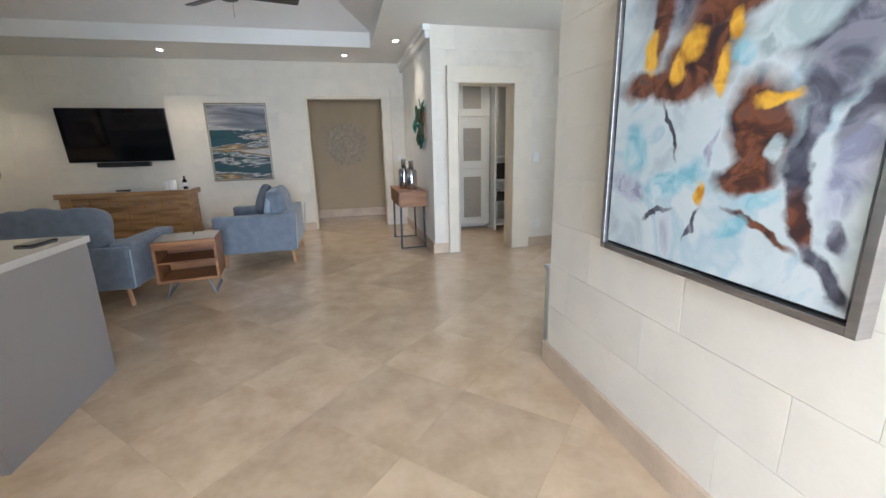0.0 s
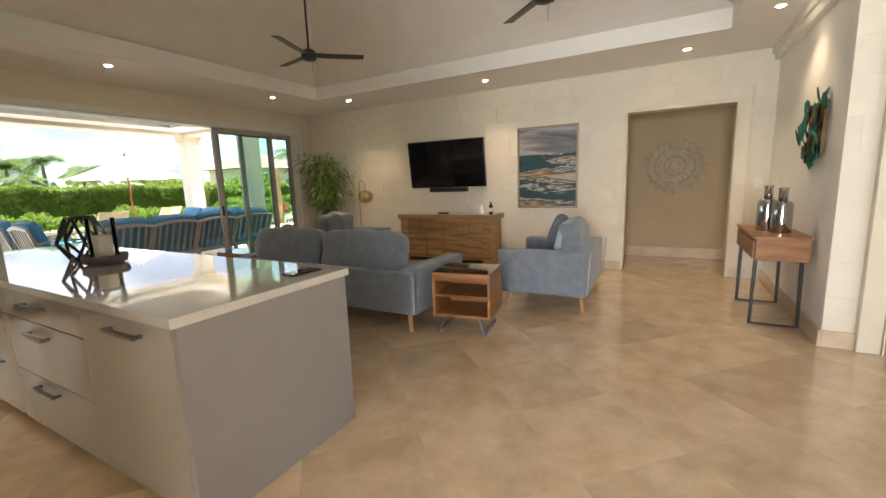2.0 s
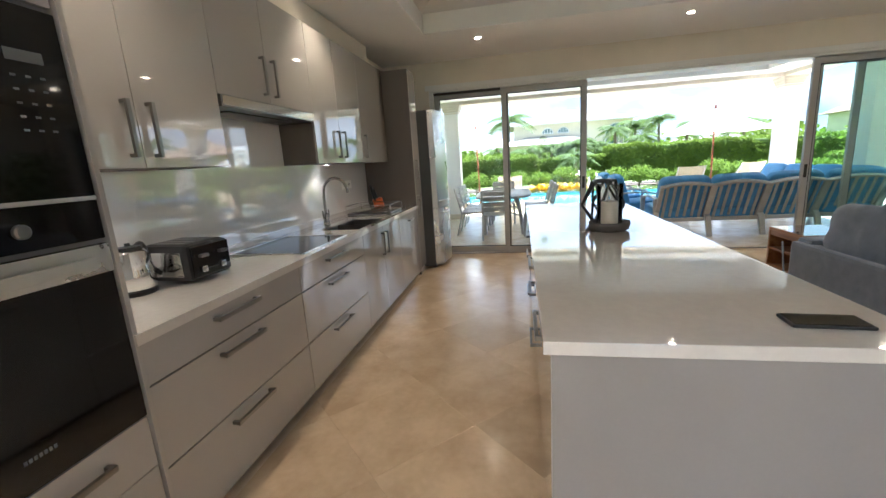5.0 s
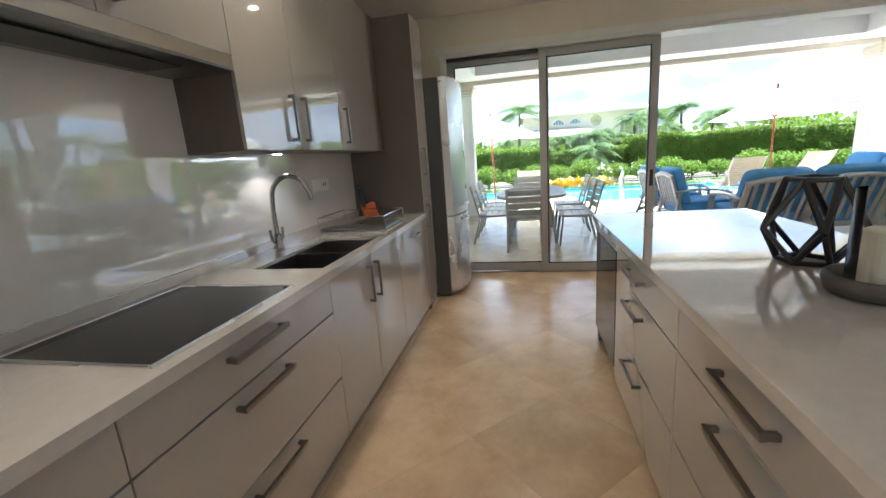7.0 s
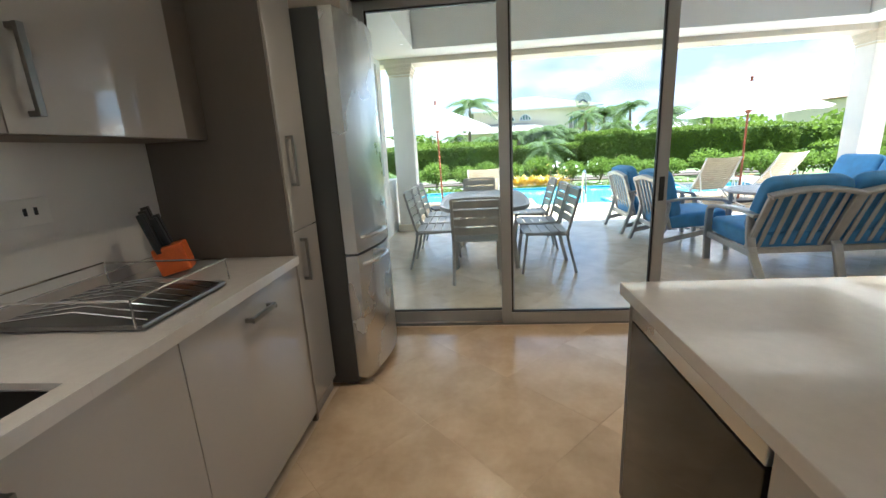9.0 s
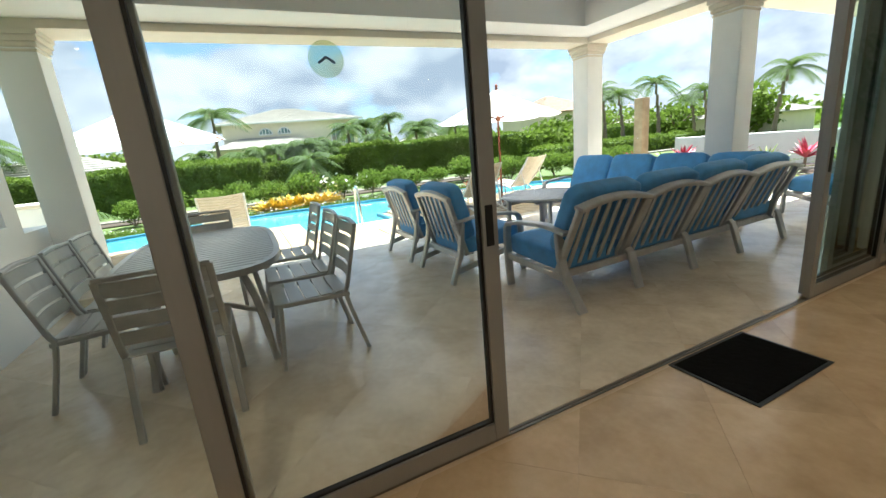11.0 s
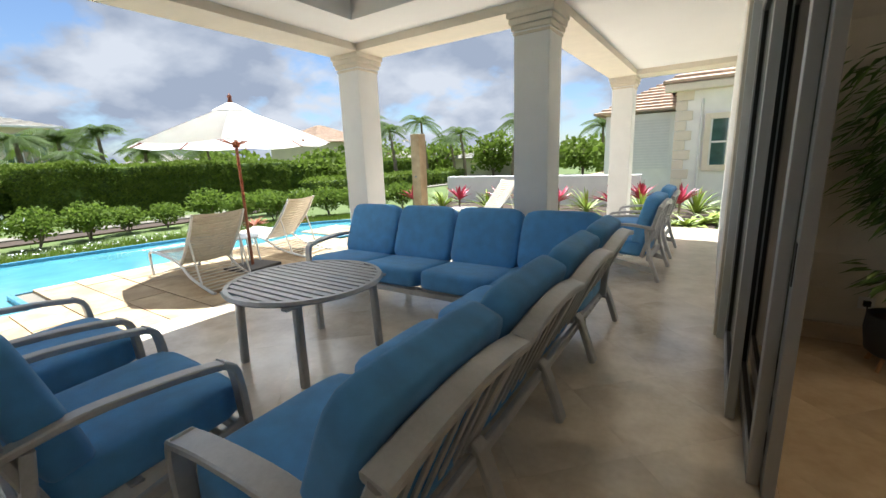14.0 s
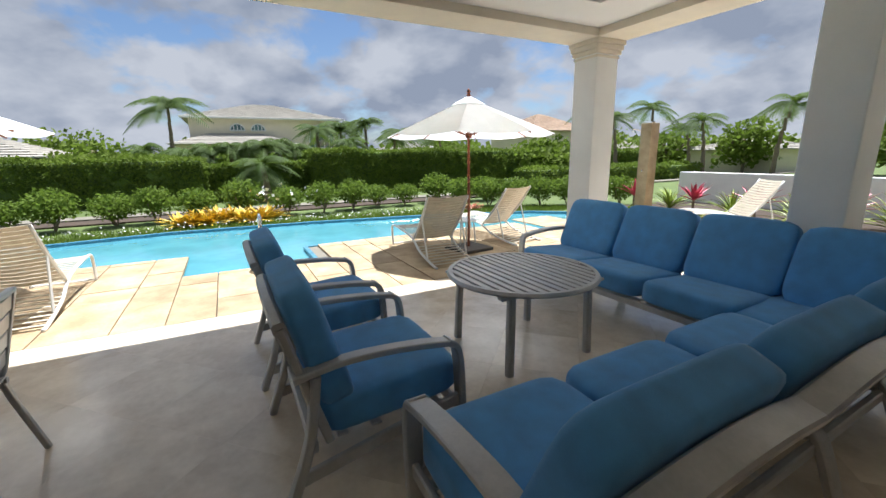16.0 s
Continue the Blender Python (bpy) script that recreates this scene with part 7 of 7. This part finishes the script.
part("roof", hip_roof(bmesh.new(), -44, -38, 15.5, 21, 1.6, 1.1, 0.5, 10), M_ROOF, h3)
h4 = copy_thing(h3, pose(8, -24, 0))
for k, (x, y) in enumerate(((-3, 24), (10, 22), (24, 26))):
    copy_thing(h3, pose(x + 6, y, -0.1))

# north wing of the house
wg = thing("house_wing", pose(0, 0, 0), "white rendered wing with stone quoins and a brown tiled roof", "house")
part("wall", box(-7.95, -1.0, 17.4, 24.0, -0.13, 3.2), M_WHITE, wg)
part("rear_wall", box(-10.3, -7.95, 19.6, 24.0, -0.13, 2.7), M_WHITE, wg)
part("roof", hip_roof(bmesh.new(), -7.95, -1.0, 17.4, 24.0, 3.23, 2.2, 0.35, 16), M_ROOF2, wg)
part("rear_roof", hip_roof(bmesh.new(), -10.3, -5.0, 19.6, 24.0, 2.75, 1.4, 0.35, 12), M_ROOF2, wg)
part("cornice", box(-8.25, -1.0, 17.1, 17.4, 3.02, 3.22, 0.03), M_TRIM, wg)
for k in range(12):
    w_ = 0.42 if k % 2 else 0.28
    part("quoin", box(-7.98, -7.98 + w_, 17.36, 17.44, -0.1 + k * 0.262, 0.15 + k * 0.262, 0.01), M_TRIM, wg)
wn_ = part("window", box(-7.12, -6.70, 17.36, 17.40, 1.05, 2.25), M_GREENGLASS, wg)
fr_ = bmesh.new()
for a in ((-7.26, -7.12, 0.90, 2.40), (-6.70, -6.56, 0.90, 2.40), (-7.12, -6.70, 0.90, 1.05), (-7.12, -6.70, 2.25, 2.40)):
    bx(fr_, a[0], a[1], 17.31, 17.40, a[2], a[3], 0.01)
part("surround", fr_, M_TRIM, wn_)
fr_ = bmesh.new()
for a in ((-7.12, -6.70, 1.63, 1.68), (-7.12, -7.08, 1.05, 2.25), (-6.74, -6.70, 1.05, 2.25)):
    bx(fr_, a[0], a[1], 17.34, 17.37, a[2], a[3])
part("window_frame", fr_, M_WALU, wn_)
part("downpipe", tube([(-7.35, 17.36, 2.8), (-7.35, 17.36, 0)], 0.035, 8, 0, (1, 0, 0)), M_WALU, wg)
for k in range(18):
    part("louvre", box(-9.9, -8.3, 19.55, 19.58, 0.9 + k * 0.09, 0.965 + k * 0.09), M_SHUTTER, wg)

# white garden wall, upper pool and shower post
structure("wall_garden", box(-14.9, -8.6, 16.3, 16.6, -0.13, 0.86, 0.015), M_WHITE, "low white garden wall behind the flower bed")
up = thing("upper_pool", pose(0, 0, 0), "neighbouring raised pool with a pale terrace", "pool")
part("terrace", box(-11.5, -8.2, 21.0, 28.0, -0.13, 0.62, 0.02), M_PAVE, up)
part("water", box(-11.2, -8.8, 23.0, 27.5, 0.621, 0.63), M_WATER, up)
part("handrail", tube([(-9.4, 22.8, 0.62), (-9.4, 22.8, 1.1), (-9.7, 23.0, 1.25), (-10.2, 23.6, 1.0), (-10.3, 23.8, 0.63)], 0.025, 8, 4, (0, 1, 0)), M_CHROME, up)
sp = thing("shower_post", pose(-13.35, 12.6, 0), "tall sandstone outdoor shower post", "shower")
part("post", box(-0.14, 0.14, -0.14, 0.14, -0.1, 2.12, 0.02), M_PAVE, sp)
part("shower_head", tube([(-0.12, -0.1, 1.95), (-0.30, -0.16, 2.0), (-0.33, -0.16, 1.94)], 0.012, 6, 3), M_CHROME, sp)
part("valve", lathe([(0.03, 0), (0.03, 0.03), (0.015, 0.05)], 12), M_CHROME, sp).matrix_basis = pose(0, -0.14, 1.05, 90)
hr = thing("pool_handrail", pose(-12.92, 4.05, 0), "curved steel pool handrail", "handrail")
for y in (0.15,):
    part("rail", tube([(0.12, y, 0.0), (0.10, y, 0.55), (0.0, y, 0.74), (-0.12, y, 0.66), (-0.18, y, 0.40), (-0.20, y, -0.08)], 0.02, 8, 5, (0, 1, 0)), M_CHROME, hr, smooth=True)
# white pier at the terrace's south side
t = thing("garden_pier", pose(-15.1, -1.2, -0.13), "white rendered garden pier", "pier")
part("shaft", box(-0.35, 0.35, -0.3, 0.3, 0, 1.05, 0.02), M_WHITE, t)
part("coping", box(-0.4, 0.4, -0.35, 0.35, 1.051, 1.12, 0.02), M_TRIM, t)

# ---- stone blocks, floor tiles and paving slabs ----


def chamfered(w, h, d, c=0.0012):
    """A block face: back at y=0, front at y=-d, chamfered edges; w along x, h along z."""
    a, b_ = w / 2, h / 2
    vs = [(-a, 0, -b_), (a, 0, -b_), (a, 0, b_), (-a, 0, b_), (-a, -d + c, -b_), (a, -d + c, -b_), (a, -d + c, b_), (-a, -d + c, b_), (-a + c, -d, -b_ + c), (a - c, -d, -b_ + c), (a - c, -d, b_ - c), (-a + c, -d, b_ - c)]
    fs = [(8, 9, 10, 11), (4, 5, 9, 8), (5, 6, 10, 9), (6, 7, 11, 10), (7, 4, 8, 11), (0, 1, 5, 4), (1, 2, 6, 5), (2, 3, 7, 6), (3, 0, 4, 7)]
    me = bpy.data.meshes.new("stone_block")
    me.from_pydata(vs, [], fs)
    me.materials.append(M_STONE)
    return me


block_data = {}


def lay_blocks(parent, origin, along, rot, length, height, holes, course=0.256, block=0.62, z_from=0.13):
    """Running bond of coral stone blocks on a wall face; holes: (u0, u1, z0, z1) left free."""
    rows_ = int(round((height - z_from) / course))
    ch_ = (height - z_from) / rows_
    for r_ in range(rows_):
        z0 = z_from + r_ * ch_
        z1 = z0 + ch_
        u = -block * (0.5 if r_ % 2 else 0.0) - 0.11 * (r_ % 3)
        while u < length:
            spans = [(max(0, u), min(length, u + block))]
            for h0, h1, hz0, hz1 in holes:
                if z1 <= hz0 + 0.08 or z0 >= hz1 - 0.08:
                    continue
                nxt = []
                for a, b_ in spans:
                    if b_ <= h0 or a >= h1:
                        nxt.append((a, b_))
                    else:
                        nxt += [(a, h0)] * (a < h0) + [(h1, b_)] * (b_ > h1)
                spans = nxt
            for a, b_ in spans:
                if b_ - a < 0.05:
                    continue
                key = (round(b_ - a - 0.0015, 4), round(ch_ - 0.0015, 4))
                if key not in block_data:
                    block_data[key] = chamfered(key[0], key[1], 0.004)
                ob = new("stone_block", block_data[key])
                ob.parent = parent
                c_ = origin + along * ((a + b_) / 2)
                ob.matrix_basis = pose(c_.x, c_.y, (z0 + z1) / 2, 0, 0, rot)
            u += block


lay_blocks(wall_n, Vector((XW, YN, 0)), Vector((1, 0, 0)), 0, 7.70, ZC, [(HX0 - XW - 0.02, HX1 - XW + 0.02, 0, HZ + 0.02)])
lay_blocks(wall_p, Vector((1.25, 5.60, 0)), Vector((1, 0, 0)), 0, 1.80, ZC, [(PX0 - 0.14 - 1.25, PX1 + 0.25 - 1.25, 0, PZ + 0.19)])
lay_blocks(wall_r, Vector((1.335, 2.58, 0)), Vector((0, -1, 0)), -90, 5.5, ZC, [])
lay_blocks(wall_r, Vector((1.60, 2.58, 0)), Vector((-1, 0, 0)), 180, 0.265, ZC, [])


def clip(poly, x0, x1, y0, y1):
    for axis, lim, sgn in ((0, x0, 1), (0, x1, -1), (1, y0, 1), (1, y1, -1)):
        out = []
        for i, p in enumerate(poly):
            q = poly[(i + 1) % len(poly)]
            dp, dq = (p[axis] - lim) * sgn, (q[axis] - lim) * sgn
            if dp >= 0:
                out.append(p)
            if (dp >= 0) != (dq >= 0):
                f = dp / (dp - dq)
                out.append((p[0] + (q[0] - p[0]) * f, p[1] + (q[1] - p[1]) * f))
        poly = out
        if not poly:
            return []
    return poly


def slab(name, poly, z0, z1, material, parent):
    """A flat piece with a fine arris round its top."""
    cx, cy = sum(p[0] for p in poly) / len(poly), sum(p[1] for p in poly) / len(poly)
    n = len(poly)
    vs = [(x - cx, y - cy, z0) for x, y in poly] + [(x - cx, y - cy, z1 - 0.0003) for x, y in poly]
    vs += [((x - cx) * 0.9992, (y - cy) * 0.9992, z1) for x, y in poly]
    fs = [tuple(range(2 * n, 3 * n))]
    for k in (0, n):
        fs += [(k + i, k + (i + 1) % n, k + n + (i + 1) % n, k + n + i) for i in range(n)]
    ob = pydata(name, vs, fs, material, parent)
    ob.location = (cx, cy, 0)
    return ob


T = 0.61
FLOOR, PATIO = bpy.data.objects["floor"], bpy.data.objects["patio_floor"]
S2 = math.sqrt(0.5)
for i in range(-20, 24):
    for j in range(-20, 24):
        cx, cy = (i - j) * T * S2 - 2.3, (i + j) * T * S2 + 2.4
        h_ = (T - 0.0006) * S2
        dia = [(cx + h_, cy), (cx, cy + h_), (cx - h_, cy), (cx, cy - h_)]
        for parent, area in ((FLOOR, (-6.49, 3.3, 0.95, 7.97)), (FLOOR, (-0.78, 1.32, -2.95, 0.949)), (FLOOR, (-0.9, 1.5, 7.971, 9.28)), (PATIO, (-11.24, -6.56, 0.39, 12.99))):
            pl = clip(dia, *area)
            if len(pl) > 2:
                ar = abs(sum(pl[k][0] * pl[(k + 1) % len(pl)][1] - pl[(k + 1) % len(pl)][0] * pl[k][1] for k in range(len(pl)))) / 2
                if ar > 0.004:
                    slab("floor_tile", pl, -0.004, 0.0, M_LIGHTENED_TILE if parent is PATIO else M_TILE, parent)

BED = bpy.data.objects["paving_bed"]
PR = random.Random(4)
y = -3.0
while y < 12.9:
    d_ = PR.choice((0.42, 0.55, 0.68))
    x = -11.255
    while x > -16.2:
        w_ = PR.choice((0.45, 0.6, 0.75, 0.9, 1.1))
        xe = x - w_
        lim = -14.32 if y + d_ / 2 < 3.15 else (-13.07 if y + d_ / 2 < 4.95 else (-14.17 if y < 8.9 else -13.0))
        xe2 = max(xe, lim)
        if x - xe2 > 0.08:
            slab("paving_stone", [(xe2 + 0.006, y + 0.006), (x - 0.006, y + 0.006), (x - 0.006, y + d_ - 0.006), (xe2 + 0.006, y + d_ - 0.006)], -0.045, PR.uniform(-0.008, -0.003), M_PAVE, BED)
        if xe <= lim:
            break
        x = xe
    y += d_
